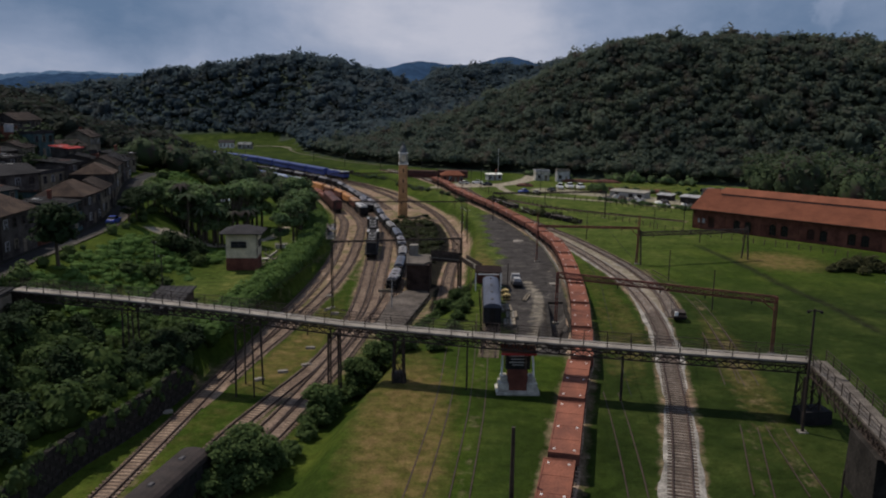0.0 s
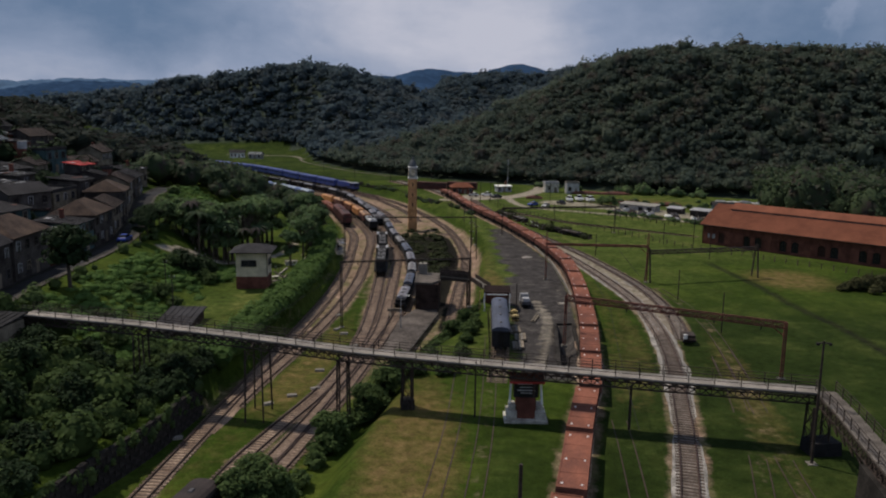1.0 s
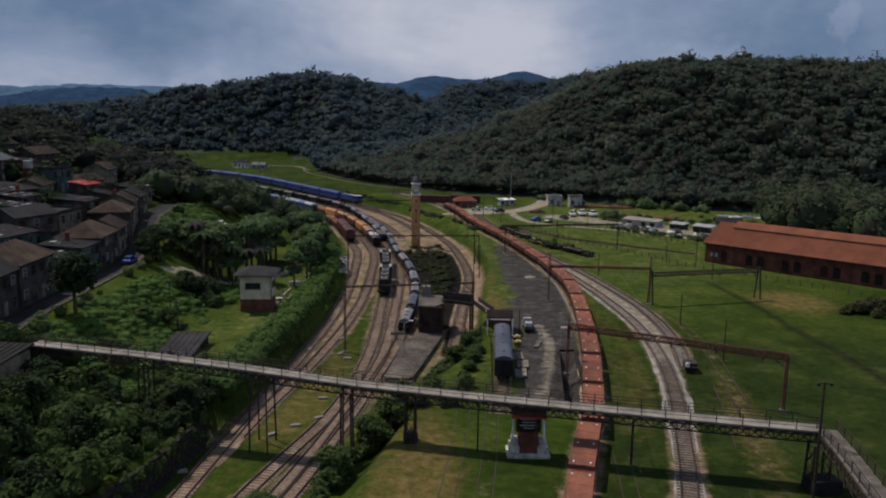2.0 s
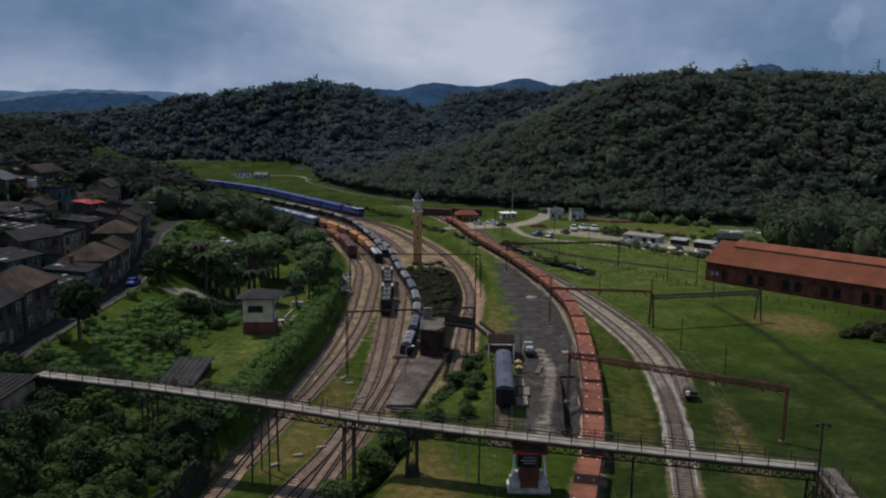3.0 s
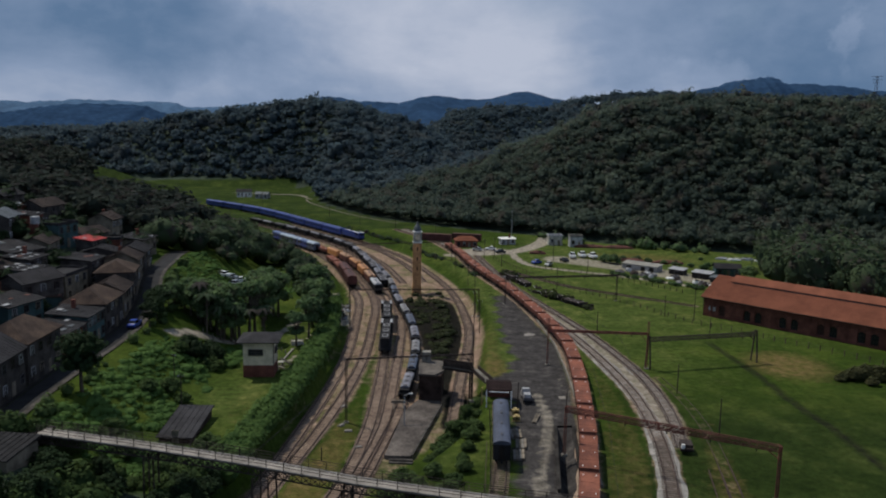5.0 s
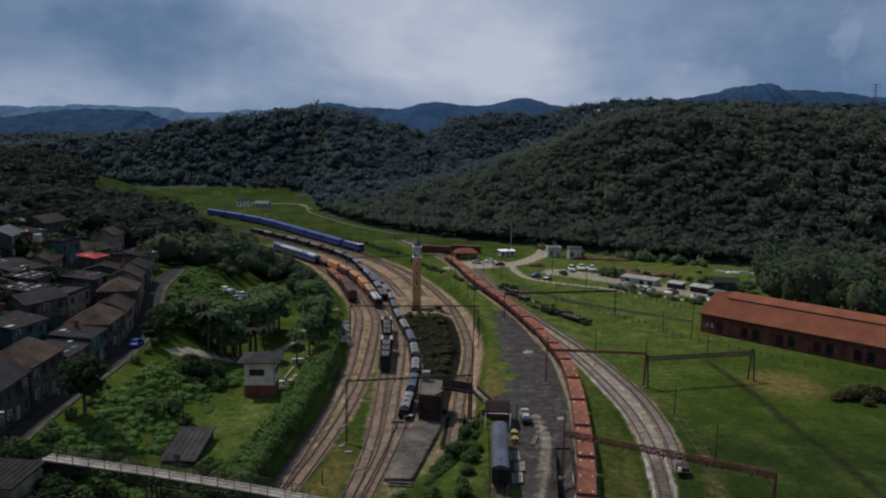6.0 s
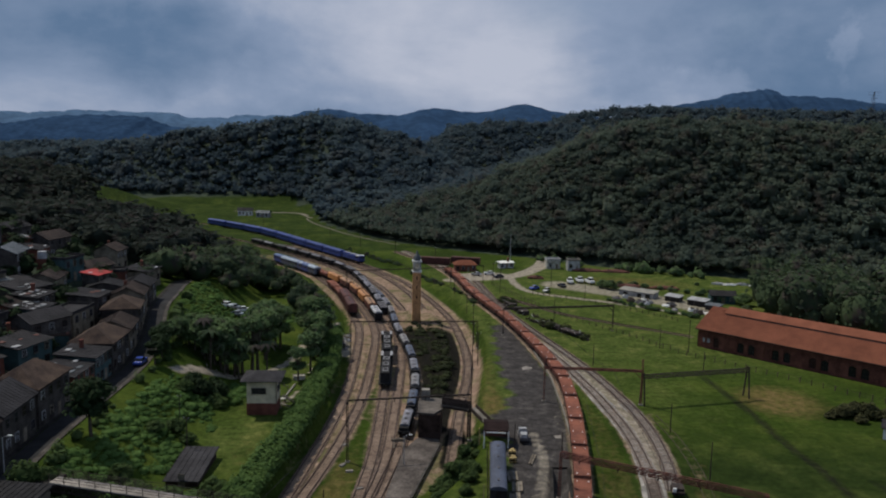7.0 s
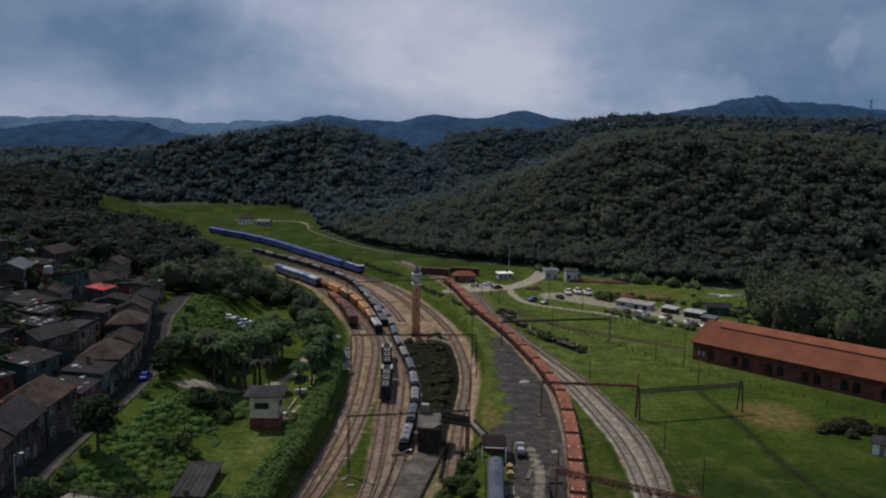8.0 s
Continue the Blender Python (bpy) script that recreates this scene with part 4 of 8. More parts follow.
def hopper_wagon(name, length, body, top, label, group, high=3.4, wide=1.0, inset=0.0):
    """A covered wagon with a curved roof, hatches and ribbed sides."""
    t = thing(name, label, "freight wagon", group=group)
    half = length / 2 - 0.25
    part("underframe", Mesh().box((0, 0, 0.85), (2.2, length - 0.3, 0.26)), BLACK, t)
    m = Mesh().box((0, 0, 1.1), (2.75 * wide, 2 * half, high - 1.55))
    for k in range(9):
        y = -half + 0.2 + k * (2 * half - 0.4) / 8
        for s in (-1, 1):
            m.box((s * 1.4 * wide, y, 1.1), (0.06, 0.1, high - 1.6))
    part("body", m, body, t)
    rings = []
    for y in (-half + inset, half - inset):
        ring = [(1.42 * wide * math.sin(a), y, high - 0.45 + 0.45 * math.cos(a)) for a in np.linspace(-math.pi / 2, math.pi / 2, 9)]
        rings.append(ring + [(1.42 * wide, y, high - 0.5), (-1.42 * wide, y, high - 0.5)])
    roof = part("roof", Mesh().loft(rings), top, t)
    for s in (-1, 1):
        part("end_platform", Mesh().box((0, s * (half + 0.1), 1.1), (2.2, 0.5, 0.12)), BLACK, t)
    for k in range(4):
        part("hatch", Mesh().box((0, -half + (k + 0.5) * half / 2, high - 0.02), (0.75, 0.9, 0.1), taper=0.85), DARKGREY, roof)
    running_gear(t, length)
    return t


def coach(name, length, body, top, label, group, high=3.9):
    """A passenger coach: rounded roof, a row of windows each side, end doors and underfloor boxes."""
    t = thing(name, label, "railway coach", group=group)
    half = length / 2 - 0.3
    part("body", Mesh().box((0, 0, 0.95), (2.85, 2 * half, high - 1.55)).box((0, 0, 0.55), (2.0, half, 0.42)), body, t)
    rings = []
    for y, k in ((-half - 0.08, 0.9), (-half + 0.25, 1), (half - 0.25, 1), (half + 0.08, 0.9)):
        ring = [(1.47 * math.sin(a), y, high - 0.62 + 0.62 * k * math.cos(a)) for a in np.linspace(-math.pi / 2, math.pi / 2, 9)]
        rings.append(ring + [(1.47, y, high - 0.68), (-1.47, y, high - 0.68)])
    roof = part("roof", Mesh().loft(rings), top, t)
    for k in range(4):
        part("vent", Mesh().box((0, -half * 0.75 + k * half * 0.5, high - 0.03), (0.4, 0.7, 0.14), taper=0.8), DARKGREY, roof)
    win = Mesh().box((0, 0, 0), (0.05, 1.0, 0.75)).data("window", HOLE)
    n = max(4, int(length / 2.2))
    for k in range(n):
        for s in (-1, 1):
            w = part("window", win, HOLE, t)
            w.matrix_basis = Matrix.Translation((s * 1.43, -half + (k + 0.5) * 2 * half / n, 2.05))
    for s in (-1, 1):
        part("end_door", Mesh().box((0, s * (half + 0.02), 1.0), (0.8, 0.08, 1.95)), HOLE, t)
    running_gear(t, length)
    return t


def locomotive(name, length, label, group, body=DARKGREY, stripe=LIGHTGREY):
    """A diesel engine: narrow hood, wide cab, pale roof plates, fans, handrails and pilot steps."""
    t = thing(name, label, "locomotive", group=group)
    half = length / 2 - 0.3
    part("underframe", Mesh().box((0, 0, 1.0), (2.9, 2 * half, 0.32)).box((0, 0, 0.45), (2.2, half * 0.7, 0.55)), BLACK, t)
    part("hood", Mesh().box((0, half * 0.16, 1.32), (2.05, 2 * half * 0.78, 2.25), taper=0.97), body, t)
    cab = part("cab", Mesh().box((0, -half * 0.74, 1.32), (2.85, half * 0.42, 2.35), taper=0.96).box((0, -half * 0.96, 1.32), (1.9, half * 0.1, 1.1)), body, t)
    for s in (-1, 1):
        part("cab_roof_edge", Mesh().box((s * 1.12, -half * 0.74, 3.62), (0.55, half * 0.40, 0.14)), stripe, cab)
    part("windscreen", Mesh().box((0, -half * 0.952, 2.65), (2.2, 0.06, 0.7)), HOLE, cab)
    for s in (-1, 1):
        part("side_window", Mesh().box((s * 1.4, -half * 0.74, 2.6), (0.07, half * 0.26, 0.75)), HOLE, cab)
    for k, w in ((0.06, 1.5), (0.36, 1.45), (0.68, 1.3)):
        p = part("roof_plate", Mesh().box((0, -half * 0.45 + k * half * 1.6, 3.53), (w, half * 0.26, 0.1)), DUSTY if stripe is LIGHTGREY else stripe, t)
        part("fan", Mesh().tube((0, -half * 0.45 + k * half * 1.6, 3.63), (0, -half * 0.45 + k * half * 1.6, 3.72), 0.55, n=12), BLACK, p)
    rail = Mesh()
    for s in (-1, 1):
        rail.beam((s * 1.38, -half * 0.5, 2.3), (s * 1.38, half * 0.94, 2.3), 0.05)
        for k in range(8):
            y = -half * 0.5 + k * half * 1.44 / 7
            rail.beam((s * 1.38, y, 1.3), (s * 1.38, y, 2.3), 0.05)
    part("handrail", rail, DARKGREY, t)
    running_gear(t, length)
    return t


def lay_train(line, s0, z, stock, count, pitch, back=False, slim=1.0):
    """Puts stock along a line: the first is the built one, the rest are copies. back: facing the other way."""
    for k in range(count):
        s = s0 + (k + 0.5) * pitch
        p = line.at(s)
        m = Matrix.Translation((p[0], p[1], z + 0.28)) @ Matrix.Rotation(line.turn(s, pitch * 0.36) + (math.pi if back else 0), 4, "Z") @ Matrix.Diagonal((slim, 1, 1, 1))
        if k < len(stock):
            stock[k].matrix_basis = m
        else:
            copy_thing(stock[k % len(stock)], m)


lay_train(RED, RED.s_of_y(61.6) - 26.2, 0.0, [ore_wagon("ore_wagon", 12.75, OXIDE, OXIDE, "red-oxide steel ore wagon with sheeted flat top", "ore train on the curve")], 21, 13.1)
lay_train(L5, L5.s_of_y(139.4), LOW, [hopper_wagon("hopper_wagon", 11.2, BLACK, ROOFGREY, "dark hopper wagon with blue-grey curved roof", "grey freight train", 2.3, 0.64, 1.1),
                                      hopper_wagon("hopper_wagon", 11.2, BLACK, SLATEBLUE, "dark hopper wagon with worn blue-grey roof", "grey freight train", 2.3, 0.64, 0.9),
                                      hopper_wagon("hopper_wagon", 11.0, BLACK, DUSTY, "dark hopper wagon with pale dusty roof", "grey freight train", 2.2, 0.64, 1.3)], 13, 12.3)
lay_train(L4, L4.s_of_y(242), LOW, [ore_wagon("dark_wagon", 10.8, BLACK, DARKGREY, "dark grey open freight wagon, dusty", "dark freight train", 2.2),
                                    hopper_wagon("dark_hopper", 10.8, BLACK, ROOFGREY, "dark hopper wagon with a grey roof", "dark freight train", 2.4, 0.75, 1.2)], 15, 12.1)
lay_train(L3, L3.s_of_y(231), LOW, [hopper_wagon("cement_wagon", 11.2, BLACK, LIGHTGREY, "black covered wagon with pale grey roof in the yard", "orange freight train", 3.2, 0.85, 0.5)], 1, 12.6)
lay_train(L3, L3.s_of_y(231) + 12.6, LOW, [hopper_wagon("tan_wagon", 10.8, OXIDESIDE, TAN, "faded tan covered freight wagon", "orange freight train", 3.3, 0.85, 0.3), hopper_wagon("orange_wagon", 10.8, ORANGE, ORANGE, "bright orange covered freight wagon", "orange freight train", 3.3, 0.85, 0.2), hopper_wagon("orange_wagon", 10.8, OXIDESIDE, ORANGE, "orange covered wagon with rusty sides", "orange freight train", 3.3, 0.85, 0.3)], 5, 12.6)
lay_train(L3, L3.s_of_y(231) + 75.6, LOW, [ore_wagon("rust_wagon", 12.0, OXIDE, OXIDE, "rusty red freight wagon standing in the yard", "orange freight train")], 2, 12.6)
lay_train(L1, L1.s_of_y(238.5), LOW, [hopper_wagon("box_wagon", 12.6, MAROON, MAROON, "tall maroon box wagon, weathered", "maroon box wagons", 4.0)], 2, 13.2)
lay_train(L1, L1.s_of_y(238.5) + 27, LOW, [ore_wagon("rust_wagon", 12.0, OXIDE, OXIDE, "low rusty red freight wagon at the yard edge", "maroon box wagons")], 2, 12.8)
lay_train(L1, L1.s_of_y(311.5), LOW, [coach("blue_coach", 17.0, NAVY, MIDBLUEROOF, "blue railway coach with worn blue roof", "blue coaches")], 2, 17.6)
lay_train(L2, L2.s_of_y(306), LOW, [coach("blue_coach", 16.0, SLATEBLUE, HAZEROOF, "faded blue-grey railway coach with pale roof", "blue coaches")], 2, 16.8)
lay_train(BLUE, BLUE.s_of_y(338), LOW, [locomotive("blue_locomotive", 18.0, "blue and white locomotive at the head of coaches", "blue passenger train", NAVY, WHITE)], 1, 18.6)
lay_train(BLUE, BLUE.s_of_y(338) + 18.6, LOW, [coach("blue_coach", 19.0, NAVY, NAVY, "deep blue passenger coach in a long train", "blue passenger train")], 8, 19.6)
lay_train(L3, L3.s_of_y(167.6), LOW, [locomotive("diesel_locomotive", 19.6, "black diesel locomotive with pale cab edges and dusty roof plates", "pair of locomotives", BLACK, LIGHTGREY)], 2, 20.4, True)
lay_train(SIDE, SIDE.s_of_y(104.6), 0.0, [coach("old_coach", 17.8, BLACK, COACHROOF, "old black coach with weathered blue-grey roof", "")], 1, 18.2, False, 0.86)
SPUR = Line([(-26.2, 40), (-24.0, 54), (-21.4, 68)], 2.0)
OLDBROWN = mat("sooty_brown_coach", (0.030, 0.021, 0.019), 0.8, 0.5, 0.5, 8, 0.2)
lay_train(SPUR, SPUR.s_of_y(66.0) - 20.6, LOW, [coach("derelict_coach", 20.0, BLACK, OLDBROWN, "derelict sooty brown coach beside the bushes", "", 3.7)], 1, 20.4)


# ---- long footbridge ----
def lattice(mesh, p, q, deep, cell, bar):
    """A girder from p to q (its top chord): two chords with crossed bars between."""
    p, q = Vector(p), Vector(q)
    down = Vector((0, 0, -deep))
    mesh.beam(p, q, bar * 1.6)
    mesh.beam(p + down, q + down, bar * 1.6)
    n = max(1, round((q - p).length / cell))
    for k in range(n):
        a, b = p.lerp(q, k / n), p.lerp(q, (k + 1) / n)
        mesh.beam(a, b + down, bar)
        mesh.beam(a + down, b, bar)
        mesh.beam(a, a + down, bar)
    mesh.beam(q, q + down, bar)


def trestle(parent, x, y, z0, z1, dx, dy, lean=0.12, mat_=None, braced=True):
    """A braced tower of four leaning legs, each leg a part."""
    mat_ = mat_ or IRON
    low = [(x + a * dx * (1 + lean), y + b * dy * (1 + lean)) for a, b in ((-1, -1), (1, -1), (1, 1), (-1, 1))]
    top = [(x + a * dx, y + b * dy) for a, b in ((-1, -1), (1, -1), (1, 1), (-1, 1))]
    for a, b in zip(low, top):
        part("leg", Mesh().beam((*a, z0), (*b, z1), 0.2 if braced else 0.16), mat_, parent)
    for k in range(4):
        a0, b0, a1, b1 = low[k], low[(k + 1) % 4], top[k], top[(k + 1) % 4]
        for u, v in ((0.1, 0.5), (0.5, 0.95)) if braced else ((0.86, 0.98),):
            p = Vector((*a0, z0)).lerp(Vector((*a1, z1)), u)
            q = Vector((*b0, z0)).lerp(Vector((*b1, z1)), v)
            part("brace", Mesh().beam(p, q, 0.07), mat_, parent)
            p = Vector((*b0, z0)).lerp(Vector((*b1, z1)), u)
            q = Vector((*a0, z0)).lerp(Vector((*a1, z1)), v)
            part("brace", Mesh().beam(p, q, 0.07), mat_, parent)


def footbridge():
    t = thing("footbridge", "long iron footbridge with pale concrete deck over the tracks", "footbridge")
    runs = [[(-54.0, 95.2, 7.4), (-38, 92.2, 7.15), (-25, 89.6, 6.75), (-11.5, 86.4, 6.3), (0.5, 83.9, 6.2), (12, 81.7, 6.15), (24, 79.5, 6.1), (36.6, 77.3, 6.1)],
            [(37.0, 77.0, 6.1), (36.4, 71.0, 6.1), (35.5, 65.0, 6.1), (34.5, 58.0, 6.1), (33.2, 50.0, 6.1), (31.4, 40.0, 6.1)]]
    for run in runs:
        half = 1.0
        for i in range(len(run) - 1):
            p, q = Vector(run[i]), Vector(run[i + 1])
            d = (q - p).normalized()
            s = Vector((d.y, -d.x, 0))
            n = max(1, round((q - p).length / 2.35))
            for k in range(n):
                a, b = p.lerp(q, k / n), p.lerp(q, (k + 1) / n)
                dk = Mesh().beam(a + d * 0.015 - Vector((0, 0, 0.1)), b - d * 0.015 - Vector((0, 0, 0.1)), 2 * half, 0.2)
                part("deck_slab", dk, PALECONC if run is runs[0] else OLDCONC, t)
                for e in (-half + 0.06, half - 0.06):
                    part("post", Mesh().beam(a + s * e, a + s * e + Vector((0, 0, 1.1)), 0.075), IRON, t)
            for e in (-half + 0.06, half - 0.06):
                r = Mesh()
                for h in (0.4, 0.75, 1.1):
                    r.beam(p + s * e + Vector((0, 0, h)), q + s * e + Vector((0, 0, h)), 0.05)
                part("handrail", r, IRON, t)
                g = Mesh()
                lattice(g, p + s * e - Vector((0, 0, 0.24)), q + s * e - Vector((0, 0, 0.24)), 0.95, 1.2, 0.085)
                part("girder", g, IRON, t)
    trestle(t, -23.6, 89.6, LOW, 5.5, 0.95, 1.9, 0.12, None, False)
    trestle(t, -13.0, 86.8, -3.0, 5.2, 0.55, 0.8, 0.12, None, False)
    trestle(t, -38.6, 92.2, -1.0, 5.9, 0.6, 0.8, 0.1, None, False)
    trestle(t, -5.5, 85.2, -0.4, 5.0, 0.5, 0.7)
    trestle(t, 36.2, 76.3, 0.0, 4.9, 0.8, 0.8)
    for x, y in ((18.5, 80.6), (8.4, 82.4)):
        part("column", Mesh().tube((x, y, -0.05), (x, y, 5.0), 0.16, 0.13, 10), IRON, t)
    part("pier_base", Mesh().box((36.6, 75.9, -0.05), (3.2, 2.2, 1.5), 0.15, 0.95), BLACK, t, "dark masonry pier base")
    part("pier_base", Mesh().box((-5.5, 85.2, -0.3), (1.6, 1.6, 1.4), 0.15, 0.95), STONE, t)
    part("abutment", Mesh().box((35.0, 59.6, -0.1), (3.6, 6.4, 5.0), -0.15, 0.96), STONE, t, "dark stone pier under the walkway")
    part("abutment", Mesh().box((-56.2, 95.8, 2.0), (5.0, 4.4, 5.2), -0.18, 0.98), STONE, t, "dark stone landing at the street")
    for k in range(7):
        x, y = 36.9 - 0.13 * k * 2.1, 75.0 - k * 2.1
        part("brace", Mesh().beam((x - 1.0, y, 5.0), (x - 1.0, y - 2.1, 3.9), 0.1).beam((x - 1.0, y - 2.1, 3.9), (x - 1.3, y - 2.1, 5.0), 0.1), IRON, t)
    return t


footbridge()


# ---- clock tower ----
def clock_tower():
    t = thing("clock_tower", "tall brick clock tower with white clock stage and dome", "tower", (-15.3, 235.0, 0.0), 0.12)
    part("base", Mesh().box((0, 0, -3.5), (3.3, 3.3, 3.2)).box((0, 0, -0.3), (3.1, 3.1, 1.6), taper=0.96), TOWERBRICK, t)
    shaft = part("shaft", Mesh().box((0, 0, 1.3), (2.75, 2.75, 11.2), taper=0.94), TOWERBRICK, t)
    for a, b in ((-1, -1), (1, -1), (1, 1), (-1, 1)):
        part("corner_pier", Mesh().box((a * 1.3, b * 1.3, 1.3), (0.5, 0.5, 11.2), taper=0.96), TOWERBRICK, shaft)
    for z in (4.2, 7.2, 10.2):
        part("slit_window", Mesh().box((0, -1.36, z), (0.4, 0.12, 1.1)), HOLE, shaft)
    part("cornice", Mesh().box((0, 0, 12.45), (3.3, 3.3, 0.35), taper=1.1).box((0, 0, 15.75), (3.5, 3.5, 0.3)), WHITE, t)
    stage = part("clock_stage", Mesh().box((0, 0, 12.8), (3.0, 3.0, 2.95)), MARBLE, t)
    for k in range(4):
        a = k * math.pi / 2
        d = Vector((math.sin(a), -math.cos(a), 0))
        c = Vector((0, 0, 14.35)) + d * 1.5
        f = part("clock_face", Mesh().tube(c, c + d * 0.08, 0.95, n=24), CREAM, stage)
        s = Vector((math.cos(a), math.sin(a), 0))
        part("clock_hand", Mesh().beam(c + d * 0.11, c + d * 0.11 + Vector((0, 0, 0.7)), 0.07).beam(c + d * 0.11, c + d * 0.11 + s * 0.45, 0.08), BLACK, f)
    rings = []
    for r, z in ((1.55, 16.0), (1.5, 16.3), (1.35, 16.9), (1.02, 17.5), (0.6, 17.95), (0.42, 18.05), (0.42, 18.5), (0.28, 18.8), (0.06, 19.0)):
        rings.append([(r * math.cos(k * math.pi / 8), r * math.sin(k * math.pi / 8), z) for k in range(16)])
    part("dome", Mesh().loft(rings), ZINC, t, "pale metal dome with lantern")
    part("finial", Mesh().tube((0, 0, 18.9), (0, 0, 20.3), 0.07, 0.02, 6), IRON, t)
    t.matrix_basis = t.matrix_basis @ Matrix.Diagonal((0.8, 0.8, 1.0, 1.0))
    return t


clock_tower()


# ---- brick workshop ----
def roof_slope(mesh, a, b, c, d, thick=0.12):
    """A slab over the quad a b c d (eaves a b, ridge c d)."""
    up = Vector((0, 0, thick))
    p = [Vector(v) for v in (a, b, c, d)]
    mesh.add(p + [v + up for v in p], [(3, 2, 1, 0), (4, 5, 6, 7), (0, 1, 5, 4), (1, 2, 6, 5), (2, 3, 7, 6), (3, 0, 4, 7)])


SOOTBRICK = mat("sooty_brick", (0.045, 0.030, 0.025), 0.95, 0.5, 0.6, 12, 0.3)
PALESHEET = mat("pale_fibre_sheet", (0.25, 0.235, 0.205), 0.85, 0.3, 0.4, 7, 0.15)
SOOTROOF = mat("sooty_maroon_roof", (0.020, 0.012, 0.011), 0.95, 0.5, 0.6, 12, 0.2)
BRICKDARK = mat("dark_boarded_window", (0.060, 0.030, 0.024), 0.9, 0.4, 0.6, 10, 0.1)


def workshop():
    """Local x along the long side from the gable, y back."""
    t = thing("workshop", "long brick railway workshop with terracotta tiled roof", "building", (61.6, 203.4, 0.0), math.atan2(-32.0, 34.0))
    n, bay, deep = 22, 4.6, 17.5
    long = n * bay
    wall = part("wall", Mesh().box((long / 2, 0.3, -0.3), (long, 0.5, 0.9)).box((long / 2, 0.3, 3.55), (long, 0.5, 1.55))
                .box((long / 2, deep - 0.3, -0.3), (long, 0.5, 5.4)).box((long - 0.25, deep / 2, -0.3), (0.5, deep - 1.2, 5.4)), BRICK, t)
    gable = Mesh()
    for x in (0.25,):
        gable.add([(x - 0.25, 0.05, -0.3), (x - 0.25, deep, -0.3), (x - 0.25, deep, 5.1), (x - 0.25, deep / 2, 9.3), (x - 0.25, 0.05, 5.1),
                   (x + 0.25, 0.05, -0.3), (x + 0.25, deep, -0.3), (x + 0.25, deep, 5.1), (x + 0.25, deep / 2, 9.3), (x + 0.25, 0.05, 5.1)],
                  [(4, 3, 2, 1, 0), (5, 6, 7, 8, 9), (0, 1, 6, 5), (1, 2, 7, 6), (2, 3, 8, 7), (3, 4, 9, 8), (4, 0, 5, 9)])
    part("gable", gable, BRICK, t)
    # a doorway near the gable, then arched windows in pairs between brick panels
    wins = [5.0] + [13.0 + 8.9 * k + e for k in range(10) for e in (-1.4, 1.4)]
    edge = 0.45
    for k, x in enumerate(wins + [long + 0.88 - 0.5]):
        gap = x - 0.88 - edge
        part("brick_panel", Mesh().box((edge + gap / 2, 0.29, 0.6), (gap, 0.52, 2.96)), BRICK, wall)
        if gap > 3:
            part("pilaster", Mesh().box((edge + gap / 2, 0.0, -0.1), (0.6, 0.16, 5.0)), BRICK, wall)
        edge = x + 0.88
        if k == len(wins):
            break
        w = part("window", Mesh().box((x, 0.42, 0.6), (1.75, 0.06, 2.95)), HOLE if k % 5 else BRICKDARK, wall)
        arch = Mesh()
        for j in range(5):
            u = (j - 2) / 2
            arch.box((x + u * 0.72, 0.2, 3.3 - 0.34 * u * u), (0.37, 0.34, 0.34))
        part("arch", arch, BRICK, w)
        bars = Mesh()
        for j in (-0.3, 0.3):
            bars.box((x + j, 0.36, 0.6), (0.05, 0.05, 2.8))
        for z in (1.4, 2.3):
            bars.box((x, 0.362, z), (1.7, 0.045, 0.05))
        part("glazing_bar", bars, IRON, w)
    r = Mesh()
    roof_slope(r, (-0.6, -0.7, 4.9), (long + 0.6, -0.7, 4.9), (long + 0.6, deep / 2, 9.5), (-0.6, deep / 2, 9.5))
    roof_slope(r, (-0.6, deep / 2, 9.5), (long + 0.6, deep / 2, 9.5), (long + 0.6, deep + 0.7, 4.9), (-0.6, deep + 0.7, 4.9))
    roof = part("roof", r, TILE, t)
    tiles = Mesh()
    for k in range(int(long / 0.41)):
        x = -0.5 + k * 0.41
        tiles.beam((x, -0.68, 5.05), (x, deep / 2 - 0.1, 9.63), 0.2, 0.06)
    tagged(part("tile_ribs", tiles, TILE, roof), kind="stuff")
    # the long ventilator along the roof
    zc, yc = 9.5 - 4.6 * (2.6 / (deep / 2 + 0.7)), deep / 2 - 2.6
    part("ventilator", Mesh().box((long / 2 + 1.6, yc + 0.1, zc), (long - 5.5, 0.34, 0.46)), DARKROOF, roof)
    vr = Mesh()
    roof_slope(vr, (4.0, yc - 0.02, zc + 0.48), (long - 0.6, yc - 0.02, zc + 0.48), (long - 0.6, deep / 2 + 0.2, 10.05), (4.0, deep / 2 + 0.2, 10.05))
    part("ventilator_roof", vr, TILE, roof)
    part("gutter", Mesh().beam((-0.6, -0.78, 4.9), (long + 0.6, -0.78, 4.9), 0.16), IRON, t)
    part("downpipe", Mesh().tube((0.1, -0.1, 0), (0.1, -0.6, 4.8), 0.07, n=6), IRON, t)
    part("sign_board", Mesh().box((2.4, -0.02, 1.6), (1.9, 0.06, 1.1)), LIGHTGREY, t, "pale sign board on the wall")
    return t


workshop()


